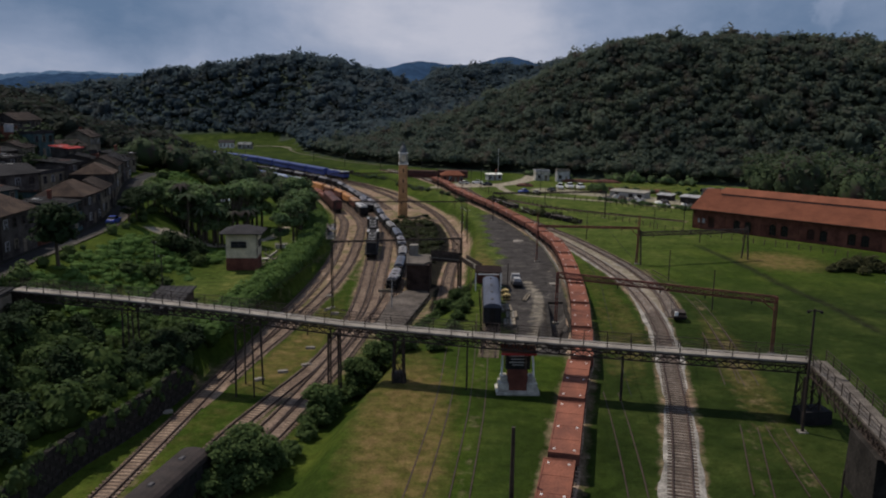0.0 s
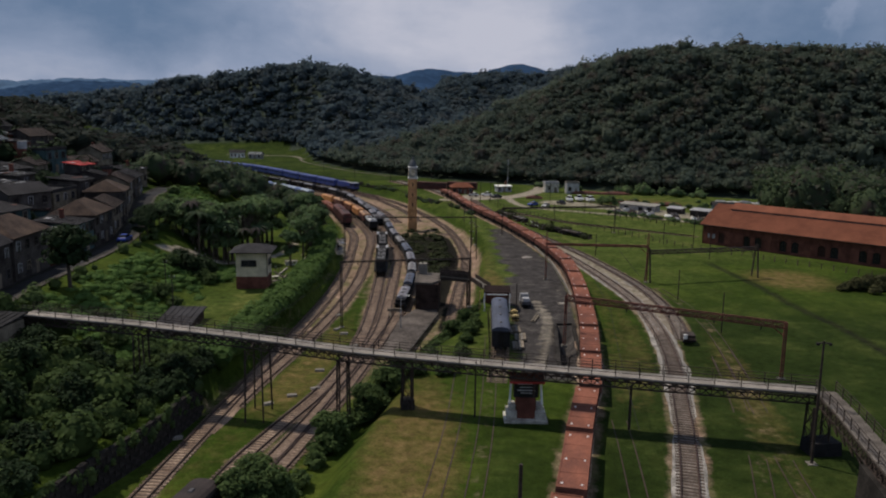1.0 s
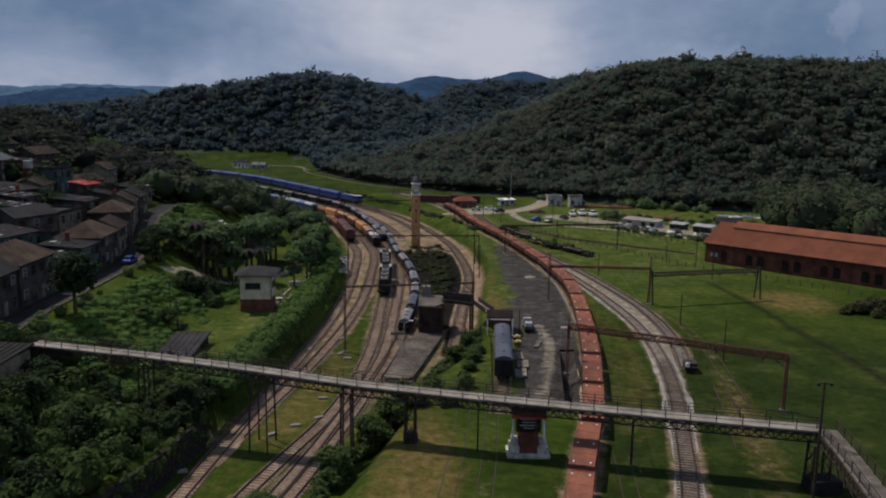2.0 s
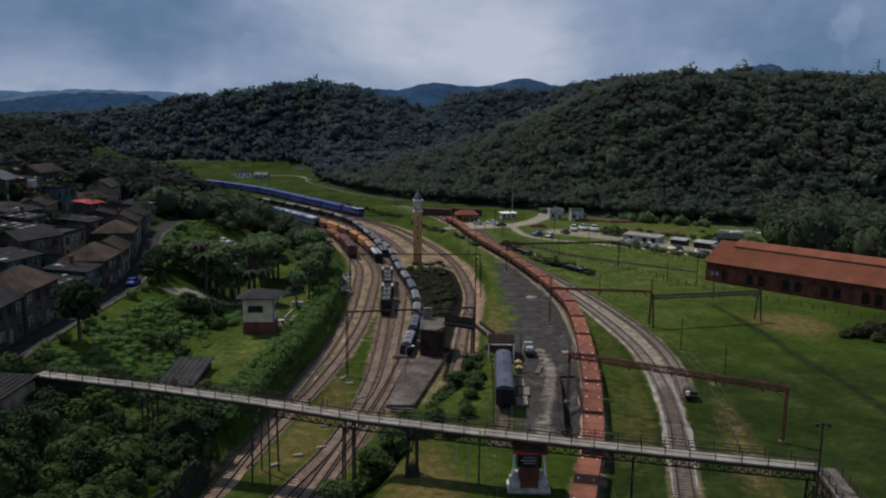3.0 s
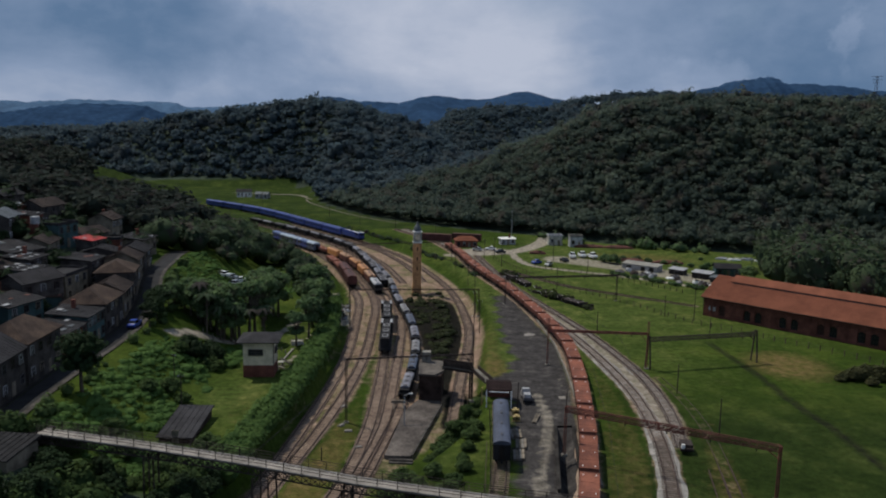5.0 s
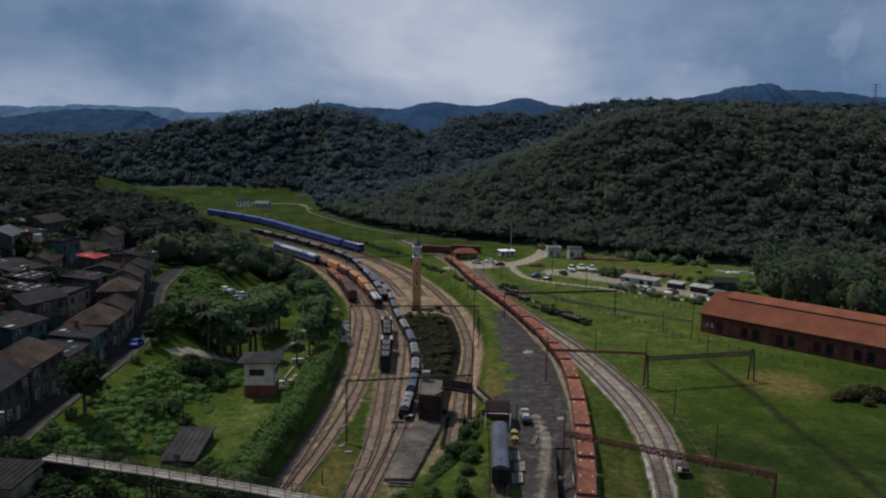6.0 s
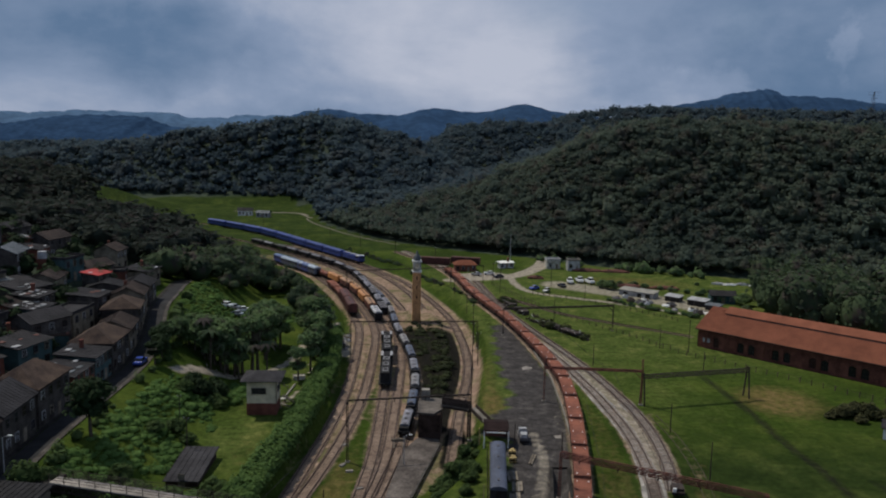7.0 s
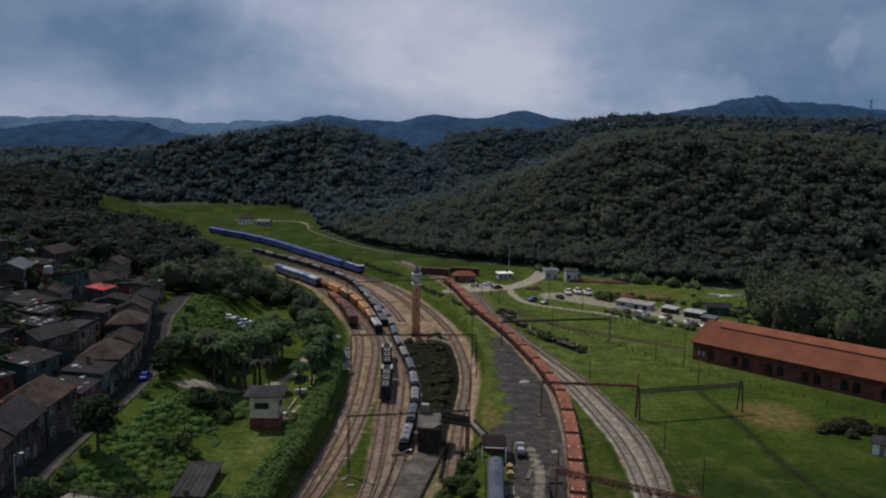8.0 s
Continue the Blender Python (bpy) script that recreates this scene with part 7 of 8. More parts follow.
def signal_hut():
    t = thing("signal_hut", "cream signal cabin on a red brick base, dark roof", "building", (-38.7, 144.4, 0.0), 0.10)
    z0 = flat_z(-38.7, 142) + 0.3
    part("base", Mesh().box((0, 0, z0 - 1.4), (5.7, 5.4, 3.4)), BRICK, t, "red brick lower storey")
    up = part("wall", Mesh().box((0, 0, z0 + 2.0), (5.6, 5.3, 4.7)), CREAM, t)
    window_part(up, (-0.5, -2.65, z0 + 4.0), 2.6, 1.0, "x", -1, DARKGREY)
    window_part(up, (2.8, -0.6, z0 + 3.9), 0.9, 1.1, "y", 1, DARKGREY)
    window_part(up, (2.8, 1.2, z0 + 3.9), 0.9, 1.1, "y", 1, DARKGREY)
    part("corner_strip", Mesh().box((2.82, -2.67, z0 + 2.0), (0.16, 0.16, 4.7)), WOOD, t)
    part("door", Mesh().box((2.86, 1.9, z0), (0.08, 0.9, 2.0)), WOOD, t)
    e, h = [(-3.9, -3.7, z0 + 6.65), (3.9, -3.7, z0 + 6.65), (3.9, 3.7, z0 + 6.65), (-3.9, 3.7, z0 + 6.65)], z0 + 7.8
    part("roof", Mesh().add(e + [(-1.0, 0, h), (1.0, 0, h)] + [(u, v, z0 + 6.5) for u, v, _ in e], [(0, 1, 5, 4), (1, 2, 5), (2, 3, 4, 5), (3, 0, 4), (9, 8, 7, 6), (0, 6, 7, 1), (1, 7, 8, 2), (2, 8, 9, 3), (3, 9, 6, 0)]), DARKROOF, t, "dark weathered hipped roof")
    for k in range(9):
        part("stair_tread", Mesh().box((3.4 + k * 0.32, 2.6, z0 + 1.75 - k * 0.2), (0.34, 1.1, 0.12)), DARKCONC, t)


signal_hut()
terrace = thing("garden_kerb", "pale low kerb round the lawn beside the signal hut", "kerb", kind="structure")
for a, b in (((-33.9, 146.4), (-33.0, 159.6)), ((-33.0, 159.6), (-33.3, 170.0)), ((-37.0, 148.4), (-33.9, 146.4)), ((-36.4, 150.8), (-36.2, 160.6))):
    part("kerb_stone", Mesh().beam((*a, flat_z(*a) + 0.1), (*b, flat_z(*b) + 0.1), 0.3, 0.4), PALECONC, terrace)
tankb = thing("water_trough", "pale concrete trough standing on the lawn", "trough", (-36.2, 164.6, flat_z(-36.2, 164.6)), 0.3)
part("basin", Mesh().box((0, 0, -0.1), (2.6, 1.5, 0.9), taper=0.96), MARBLE, tankb)
part("rim", Mesh().box((0, -0.72, 0.8), (2.7, 0.14, 0.12)).box((0, 0.72, 0.8), (2.7, 0.14, 0.12)).box((-1.28, 0, 0.8), (0.14, 1.3, 0.12)).box((1.28, 0, 0.8), (0.14, 1.3, 0.12)), CONCRETE, tankb)
garden_table = thing("garden_table", "pale stone slab table on the lawn by the hut", "table", (-36.4, 149.4, flat_z(-36.4, 149.4)), 0.5)
part("slab", Mesh().box((0, 0, 0.65), (2.2, 1.1, 0.12)), MARBLE, garden_table)
for u in (-0.7, 0.7):
    part("leg", Mesh().box((u, 0, -0.1), (0.2, 0.8, 0.75)), CONCRETE, garden_table)


def lean_to(name, x, y, w, d, h, turn, label, wall_mat, roof_mat):
    z = flat_z(x, y)
    t = thing(name, label, "shed", (x, y, z), turn)
    part("wall", Mesh().box((0, 0, -1.5), (w, d, h + 1.5)), wall_mat, t)
    rf = Mesh()
    roof_slope(rf, (-w / 2 - 0.4, -d / 2 - 0.4, h - 0.1), (w / 2 + 0.4, -d / 2 - 0.4, h - 0.1), (w / 2 + 0.4, d / 2 + 0.4, h + 0.6), (-w / 2 - 0.4, d / 2 + 0.4, h + 0.6))
    rob = part("roof", rf, roof_mat, t)
    n = int(w / 0.7)
    for k in range(n + 1):
        u = -w / 2 - 0.3 + k * (w + 0.6) / n
        part("batten", Mesh().beam((u, -d / 2 - 0.4, h + 0.06), (u, d / 2 + 0.4, h + 0.76), 0.08, 0.06), roof_mat, rob)
    part("door", Mesh().box((0, -d / 2 - 0.03, 0), (1.0, 0.08, 2.0)), WOOD, t)


lean_to("shed", -42.6, 115.4, 4.8, 11.2, 1.0, 0.06, "long low brick shed with dark sheet roof sunk in the slope", SOOTBRICK, DARKROOF)
lean_to("shed", -56.0, 88.8, 6.6, 5.8, 1.0, -0.1, "low ochre shed with black flat roof below the bridge end", OCHRE, BLACK)
lean_to("shed", 80.0, 140.2, 3.4, 2.6, 2.2, -0.5, "small white hut standing in the meadow", WHITE, SLATE)


def shrine():
    """The small monument under the footbridge."""
    t = thing("memorial", "brick memorial with dark panel, red roof and white stepped base", "monument", (7.6, 83.0, 0.0), 0.02)
    part("base_step", Mesh().box((0, -0.2, -0.1), (4.7, 2.8, 0.4)), MARBLE, t)
    part("base_step", Mesh().box((-1.55, -0.3, 0.3), (1.1, 2.0, 0.9)), MARBLE, t)
    part("base_step", Mesh().box((1.55, -0.3, 0.3), (1.1, 2.0, 0.9)), MARBLE, t)
    part("base_step", Mesh().box((-1.5, -0.1, 1.2), (0.7, 1.5, 0.6)), MARBLE, t)
    part("base_step", Mesh().box((1.5, -0.1, 1.2), (0.7, 1.5, 0.6)), MARBLE, t)
    part("body", Mesh().box((0, 0, 0.25), (2.1, 1.7, 2.4)), BRICK, t)
    panel = part("panel", Mesh().box((0, 0.1, 2.65), (2.7, 1.5, 2.0)), HOLE, t, "dark panel with lines of pale writing")
    for z, w in ((4.1, 1.9), (3.75, 1.5), (3.4, 1.9), (3.1, 1.2)):
        part("writing_bar", Mesh().box((0, -0.66, z), (w, 0.03, 0.1)), LIGHTGREY, panel)
    for s in (-1, 1):
        part("side_post", Mesh().beam((s * 1.75, -0.5, 1.8), (s * 1.6, 0.1, 4.5), 0.2), WHITE, t)
    rf = Mesh()
    roof_slope(rf, (-1.9, -1.3, 4.55), (1.9, -1.3, 4.55), (1.9, 0.1, 5.1), (-1.9, 0.1, 5.1))
    roof_slope(rf, (-1.9, 0.1, 5.1), (1.9, 0.1, 5.1), (1.9, 1.4, 4.55), (-1.9, 1.4, 4.55))
    part("roof", rf, TILE, t)
    part("eaves_board", Mesh().box((0, -1.33, 4.45), (3.8, 0.08, 0.2)), REDROOF, t)


shrine()


# ---- platform, small footbridge, canopy ----
plat = thing("platform", "grey concrete platform wedge beside the yard tracks", "platform", kind="structure")
part("slab", Mesh().prism([(-11.6, 114.0), (-7.6, 114.1), (-3.9, 137.0), (-4.2, 139.1), (-8.2, 139.3), (-10.3, 133.2)], LOW - 1.0, -2.55), PLATFORM, plat)
part("edge", Mesh().beam((-7.5, 114.2, -2.52), (-3.9, 137, -2.52), 0.4, 0.12), DARKCONC, plat)
part("steps", Mesh().box((-9, 113.2, LOW), (3.6, 0.5, 0.45)).box((-9, 112.7, LOW), (3.6, 0.5, 0.22)), DARKCONC, plat)


def small_footbridge():
    t = thing("station_footbridge", "short roofed footbridge with dark sides beside the yard", "footbridge")
    part("landing", Mesh().prism([(-8.1, 139.5), (-4.0, 139.2), (-3.8, 147.4), (-8.3, 148.0)], LOW - 0.2, 2.1), SOOTBRICK, t, "sooty dark brick landing block")
    slab = part("landing_slab", Mesh().prism([(-8.3, 139.2), (-5.2, 138.9), (-3.6, 141.8), (-3.6, 147.6), (-8.6, 148.3)], 2.1, 2.45), OLDCONC, t)
    for k in range(3):
        part("landing_step", Mesh().box((-3.9 + 0.34 * k, 143.2, 2.45 + 0.22 * k), (0.36, 2.0, 0.22)), OLDCONC, slab)
    for x, y in ((-8.2, 139.6), (-8.4, 143.8), (-8.5, 148.0)):
        part("post", Mesh().box((x, y, 2.45), (0.1, 0.1, 1.0)), IRON, slab)
    part("handrail", Mesh().beam((-8.2, 139.6, 3.4), (-8.5, 148.0, 3.4), 0.07).beam((-8.2, 139.6, 2.95), (-8.5, 148.0, 2.95), 0.05), IRON, slab)
    part("back_block", Mesh().box((-7.2, 147.0, 2.45), (1.6, 1.4, 2.0), 0.0, 0.97), CONCRETE, slab, "pale concrete stub on the landing")
    part("deck", Mesh().beam((-3.8, 143.4, 3.0), (1.7, 141.2, 3.0), 2.0, 0.25), CONCRETE, t)
    for s in (-1.05, 1.05):
        a, b = Vector((-3.8, 143.4 + s, 3.15)), Vector((1.7, 141.2 + s, 3.15))
        side = part("side_panel", Mesh().beam(a + Vector((0, 0, 0.35)), b + Vector((0, 0, 0.35)), 0.1, 0.8), IRON, t)
        for k in range(6):
            p = a.lerp(b, k / 5)
            part("post", Mesh().box(p, (0.1, 0.1, 1.35)), IRON, side)
        part("handrail", Mesh().beam(a + Vector((0, 0, 1.3)), b + Vector((0, 0, 1.3)), 0.09), IRON, side)
    part("girder", Mesh().beam((-3.8, 142.6, 2.6), (1.7, 140.4, 2.6), 0.14, 0.55).beam((-3.8, 144.2, 2.6), (1.7, 142.0, 2.6), 0.14, 0.55), IRON, t)
    for x, y in ((1.2, 139.9), (1.6, 142.6)):
        part("column", Mesh().beam((x, y, LOW - 0.3), (x, y, 2.9), 0.34), IRON, t)
    part("ramp", Mesh().beam((1.9, 141.0, 3.0), (4.5, 134.6, 2.7), 1.5, 0.2), CONCRETE, t)
    for s in (-0.75, 0.75):
        part("ramp_side", Mesh().beam((1.9 + s, 141.0 + s * 0.4, 3.45), (4.5 + s, 134.6 + s * 0.4, 3.15), 0.08, 0.75), IRON, t)


small_footbridge()
can = thing("canopy", "dark platform canopy over the siding with pale front beam", "canopy", (6.2, 131.6, 0.0))
rf = Mesh()
roof_slope(rf, (-2.2, -2.4, 3.1), (2.2, -2.4, 3.1), (2.2, 0.4, 3.7), (-2.2, 0.4, 3.7))
roof_slope(rf, (-2.2, 0.4, 3.7), (2.2, 0.4, 3.7), (2.2, 3.6, 3.0), (-2.2, 3.6, 3.0))
part("roof", rf, SOOTROOF, can)
part("front_beam", Mesh().beam((-1.7, -2.5, 2.9), (1.7, -2.5, 2.9), 0.16), WHITE, can)
for x, y, m_ in ((-2.1, -2.3, WHITE), (2.1, -2.3, WHITE), (2.1, 3.2, IRON), (-2.9, -1.0, YELLOW)):
    part("post", Mesh().beam((x, y, -0.05), (x, y, 3.1), 0.18), m_, can)
part("back_wall", Mesh().box((0, 3.4, 0), (4.2, 0.2, 3.0)), BRICK, can)


# ---- small things in the yard ----
for y in (123.4, 126.4):
    d = thing("drum_stack", "yellow and black steel drums standing together", "drums", (8.9, y, 0.1), 0, "drums in the yard")
    for k, (u, v) in enumerate(((-0.35, -0.3), (0.3, -0.2), (0.0, 0.45))):
        b_ = part("drum", Mesh().tube((u, v, 0), (u, v, 0.9), 0.31, n=12), YELLOW, d)
        part("band", Mesh().tube((u, v, 0.35), (u, v, 0.55), 0.32, n=12), BLACK, b_)
rp = random.Random(4)
for k in range(3):
    st = thing("plank_stack", "stack of weathered pale timber planks", "timber", (8.5 + 0.55 * (k % 2), 109.5 + 4.0 * k, 0.12), rp.uniform(-0.06, 0.06), "timber stacks")
    for j in range(4):
        part("plank", Mesh().box((j * 0.42 - 0.6, rp.uniform(-0.2, 0.2), 0), (0.34, 3.4, rp.uniform(0.18, 0.34))), WOOD if j % 2 else CONCRETE, st)
ld = thing("plank_stack", "pale planks leaning by the asphalt", "timber", (12.0, 124.5, 0.15), -0.25, "timber stacks")
for j in range(2):
    part("plank", Mesh().box((j * 0.4, 0, 0), (0.25, 4.2, 0.2)), WOOD, ld)


def truck(x, y, z, turn, label):
    t = thing("truck", label, "truck", (x, y, z), turn)
    t.matrix_basis = t.matrix_basis @ Matrix.Scale(0.8, 4)
    part("chassis", Mesh().box((0, 0, 0.5), (1.5, 5.0, 0.25)), BLACK, t)
    c = part("cab", Mesh().box((0, 1.7, 0.6), (1.95, 1.5, 0.9)).box((0, 1.6, 1.5), (1.85, 1.25, 0.75), taper=0.88), LIGHTGREY, t)
    part("windscreen", Mesh().box((0, 2.27, 1.55), (1.6, 0.05, 0.55)), HOLE, c)
    part("bed", Mesh().box((0, -0.8, 0.75), (2.0, 3.2, 0.15)).box((-0.97, -0.8, 0.9), (0.06, 3.2, 0.45)).box((0.97, -0.8, 0.9), (0.06, 3.2, 0.45)).box((0, -2.37, 0.9), (1.88, 0.06, 0.45)), DARKGREY, t)
    part("load", Mesh().box((0, -0.6, 0.9), (1.5, 2.0, 0.9), taper=0.9), LIGHTGREY, t)
    for u in (-0.85, 0.85):
        for v in (-1.6, 1.6):
            part("wheel", Mesh().tube((u - 0.12, v, 0.42), (u + 0.12, v, 0.42), 0.42, n=14), BLACK, t)


truck(11.2, 133.2, 0.14, 0.06, "small work truck with white cab and grey load")


def car(x, y, turn, paint, label):
    z = flat_z(x, y) + 0.15
    t = thing("car", label, "car", (x, y, z), turn, "parked cars")
    rings = []
    for yy, w, z0, z1 in ((-2.05, 0.72, 0.45, 0.75), (-1.9, 0.82, 0.28, 0.9), (-0.9, 0.85, 0.25, 0.95), (0.9, 0.85, 0.25, 0.95), (1.85, 0.82, 0.28, 0.9), (2.05, 0.7, 0.4, 0.75)):
        rings.append([(-w, yy, z0), (w, yy, z0), (w, yy, z1 - 0.1), (w - 0.08, yy, z1), (-w + 0.08, yy, z1), (-w, yy, z1 - 0.1)])
    part("body", Mesh().loft(rings), paint, t)
    rings = [[(-0.78, -1.35, 0.93), (0.78, -1.35, 0.93), (0.78, 0.95, 0.93), (-0.78, 0.95, 0.93)], [(-0.62, -0.95, 1.42), (0.62, -0.95, 1.42), (0.62, 0.35, 1.42), (-0.62, 0.35, 1.42)]]
    part("glasshouse", Mesh().loft(rings), HOLE, t)
    part("roof", Mesh().box((0, -0.3, 1.42), (1.24, 1.3, 0.05), taper=0.92), paint, t)
    for u in (-0.78, 0.78):
        for v in (-1.3, 1.3):
            part("wheel", Mesh().tube((u - 0.1, v, 0.31), (u + 0.1, v, 0.31), 0.31, n=12), BLACK, t)
    return t


car(-64.9, 149.0, 0.05, CARPAINT[2], "blue hatchback parked at the kerb")
for k, (x, y) in enumerate([(-66.4, 209.5), (-63.4, 208.8), (-65.6, 213.5), (-57.8, 214.0), (-56.4, 217.5), (-58.2, 221.5), (-61.4, 215.8), (-61.0, 219.6), (-64.4, 218.0)]):
    car(x, y, 1.2 + 0.1 * k, CARPAINT[k % 4 if k % 4 != 2 else 1], "parked car in the small car park")
for k, (x, y) in enumerate([(38.4, 290.0), (42.2, 292.4), (45.8, 290.6), (34.5, 282)]):
    van = car(x, y, 0.15 * k, CARPAINT[0 if k != 3 else 3], "white van parked beside the lot" if k != 3 else "dark car parked by the dirt road")
    van.matrix_basis = van.matrix_basis @ Matrix.Diagonal((1.25, 1.2, 1.5, 1) if k != 3 else (1, 1, 1, 1))
for k, (x, y) in enumerate([(3.5, 301), (8.5, 303.5), (12, 297), (24, 276), (28, 272)]):
    car(x, y, 1.1 + 0.4 * k, CARPAINT[(k * 3 + 1) % 4 if k != 2 else 3], "car parked near the small station")


# ---- poles, fences, wires ----
def pole(x, y, h, label="slender iron pole standing in the grass", arm=0.0, z=None, r=0.11, mat_=None):
    z = flat_z(x, y) if z is None else z
    t = thing("pole", label, "pole", (x, y, z), 0, "poles")
    part("shaft", Mesh().tube((0, 0, -0.3), (0, 0, h), r, r * 0.7, 8), mat_ or IRON, t)
    if arm:
        part("crossarm", Mesh().beam((-arm, 0, h - 0.4), (arm, 0, h - 0.4), 0.1), mat_ or IRON, t)
        for u in (-arm + 0.1, arm - 0.1):
            part("insulator", Mesh().tube((u, 0, h - 0.35), (u, 0, h - 0.1), 0.06, n=6), LIGHTGREY, t)


for x, y, h, arm in [(38.9, 139.6, 5.6, 0), (40.2, 119.0, 6.4, 0), (30.9, 181.9, 5.2, 0), (50.9, 200.1, 5.6, 0), (57.4, 196.6, 8.6, 0), (56.8, 181, 4.6, 0), (2.1, 82.8, 6.4, 0), (31.4, 58.6, 3.2, 0), (2.4, 208.5, 6.5, 0.5), (3.4, 189, 8.5, 0.6),
                     (-4.3, 266, 6, 0.5), (0.2, 240, 6, 0.5), (5.8, 284, 7, 0.6), (9.6, 290, 7, 0.6), (11.5, 268, 8.5, 0.6), (26, 226, 7.0, 0), (40, 262, 6, 0.5), (30.5, 282, 7.5, 0), (-20, 300, 6.5, 0.5), (-14, 330, 6.5, 0.5), (-33, 350, 6.5, 0.5),
                     (-52, 372, 6.5, 0.5), (-72, 402, 6.5, 0.5), (-120, 452, 7, 0.5), (-45.6, 121.5, 6.5, 0.5), (-50.5, 131.5, 5.5, 0.4), (-21.0, 112.6, 2.2, 0), (9.3, 127.6, 5.2, 0), (17.6, 128.6, 3.6, 0)]:
    pole(x, y, h, "slender iron pole standing in the grass", arm)
pole(18.2, 338, 12.0, "tall pale mast at the foot of the forest", 0.4, None, 0.16, LIGHTGREY)
pole(5.3, 57.3, 6.7, "stout dark pole beside the ore train", 0, 0, 0.2)
lamp = thing("lamp_pole", "tall dark lamp pole with crossed arms by the bridge end", "lamp pole", (34.6, 73.2, 0.0))
part("shaft", Mesh().tube((0, 0, -0.2), (0, 0, 12.4), 0.16, 0.10, 8), IRON, lamp)
part("crossarm", Mesh().beam((-0.7, 0, 12.2), (0.7, 0, 12.2), 0.1), IRON, lamp)
for u in (-0.6, 0.6):
    part("floodlight", Mesh().box((u, -0.1, 12.0), (0.24, 0.2, 0.2)), BLACK, lamp)
part("footing", Mesh().box((0, 0, -0.1), (0.9, 0.9, 0.25)), CONCRETE, lamp)
for x, y, z in ((-9.7, 126.8, -2.55), (-62.3, 97.8, flat_z(-60, 98))):
    lp = thing("street_lamp", "grey street lamp with a curved arm", "street lamp", (x, y, z), 0, "street lamps")
    part("shaft", Mesh().tube((0, 0, -0.1), (0, 0, 5.2), 0.09, 0.06, 8), LIGHTGREY, lp)
    part("arm", Mesh().tube((0, 0, 5.1), (0.9, 0, 5.5), 0.05, n=6), LIGHTGREY, lp)
    part("lamp_head", Mesh().box((1.1, 0, 5.42), (0.6, 0.24, 0.14)), WHITE, lp)


def fence(line, gap, h, label, wires=3, mat_=None):
    t = thing("fence", label, "fence")
    n = int(line.length / gap)
    post = Mesh().box((0, 0, -0.2), (0.16, 0.16, h + 0.2), taper=0.85).data("post", mat_ or WOOD)
    for k in range(n + 1):
        p = line.at(k * gap)
        ob = part("post", post, mat_ or WOOD, t)
        ob.matrix_basis = Matrix.Translation((p[0], p[1], flat_z(p[0], p[1])))
    for j in range(wires):
        z = h * (0.35 + 0.3 * j)
        ring = []
        for k in range(n + 1):
            p = line.at(k * gap)
            u, v = p[0], p[1]
            w = z + flat_z(u, v)
            ring.append([(u - 0.015, v, w - 0.015), (u + 0.015, v, w - 0.015), (u + 0.015, v, w + 0.015), (u - 0.015, v, w + 0.015)])
        part("wire", Mesh().loft(ring), IRON, t)


fence(Line([(9, 283), (19.8, 255), (30.4, 232.4), (44, 213.8), (55, 195.6), (65.8, 184.4), (75.5, 174.6), (88, 161), (98, 150)]), 2.6, 1.35, "dark post and wire fence across the meadow", 3, SLEEPER)
fence(Line([(22.8, 268), (44, 252.6), (57.6, 239), (64, 231)]), 2.2, 1.2, "dark low fence along the scrap yard", 3, IRON)
fence(Line([(0.4, 258), (-7.5, 279), (-17, 301), (-31, 331), (-46, 354), (-60, 374)]), 2.4, 1.2, "low dark fence above the yard", 2, IRON)
rs = np.random.RandomState(8)
y = rs.uniform(250, 372, 260)
y = y[np.sin(y * 0.31) + np.sin(y * 0.13 + 1) > -0.5]
x = np.interp(y, [250, 258, 279, 301, 331, 354, 374], [2.4, 0.4, -7.5, -17, -31, -46, -60]) + rs.uniform(-0.7, 0.7, len(y))
woods("fence_scrub", "low dark scrub grown along the track fence", x, y, rs, 0.5, 0.1, 26, 0.34, MIXWOOD, 300, 0.8, -0.2, 0.6, False, 0.4, 0.4)
for y, h in ((165, 7.0), (178, 7.6), (192, 7.2), (206, 7.4), (222, 7.0), (240, 6.6)):
    pole(1.9 + 0.006 * (y - 165), y, h, "slender iron catenary pole beside the curved track", 0.5)
fence(Line([(-55, 159.6), (-48, 162), (-40, 160.6), (-36, 156)]), 2.0, 0.9, "low park fence at the edge of the trees", 2, CONCRETE)
fence(Line([(4.1, 96), (4.4, 110), (4.6, 126)]), 2.5, 1.1, "low wire fence beside the old coach", 2, IRON)


def buffer_cart():
    t = thing("rail_cart", "rusty hand cart with a white marker at the siding end", "rail cart", (33.6, 113.4, 0.28), -0.1)
    part("frame", Mesh().box((0, 0, 0.35), (1.9, 2.6, 0.3)), IRON, t)
    part("bin", Mesh().box((0, 0.1, 0.65), (1.6, 2.0, 0.45), taper=1.08), IRON, t)
    part("marker", Mesh().box((-0.6, -1.2, 0.65), (0.5, 0.3, 0.6)), WHITE, t)
    for v in (-0.8, 0.8):
        part("wheelset", Mesh().tube((-0.85, v, 0.3), (0.85, v, 0.3), 0.3, n=10), BLACK, t)


buffer_cart()

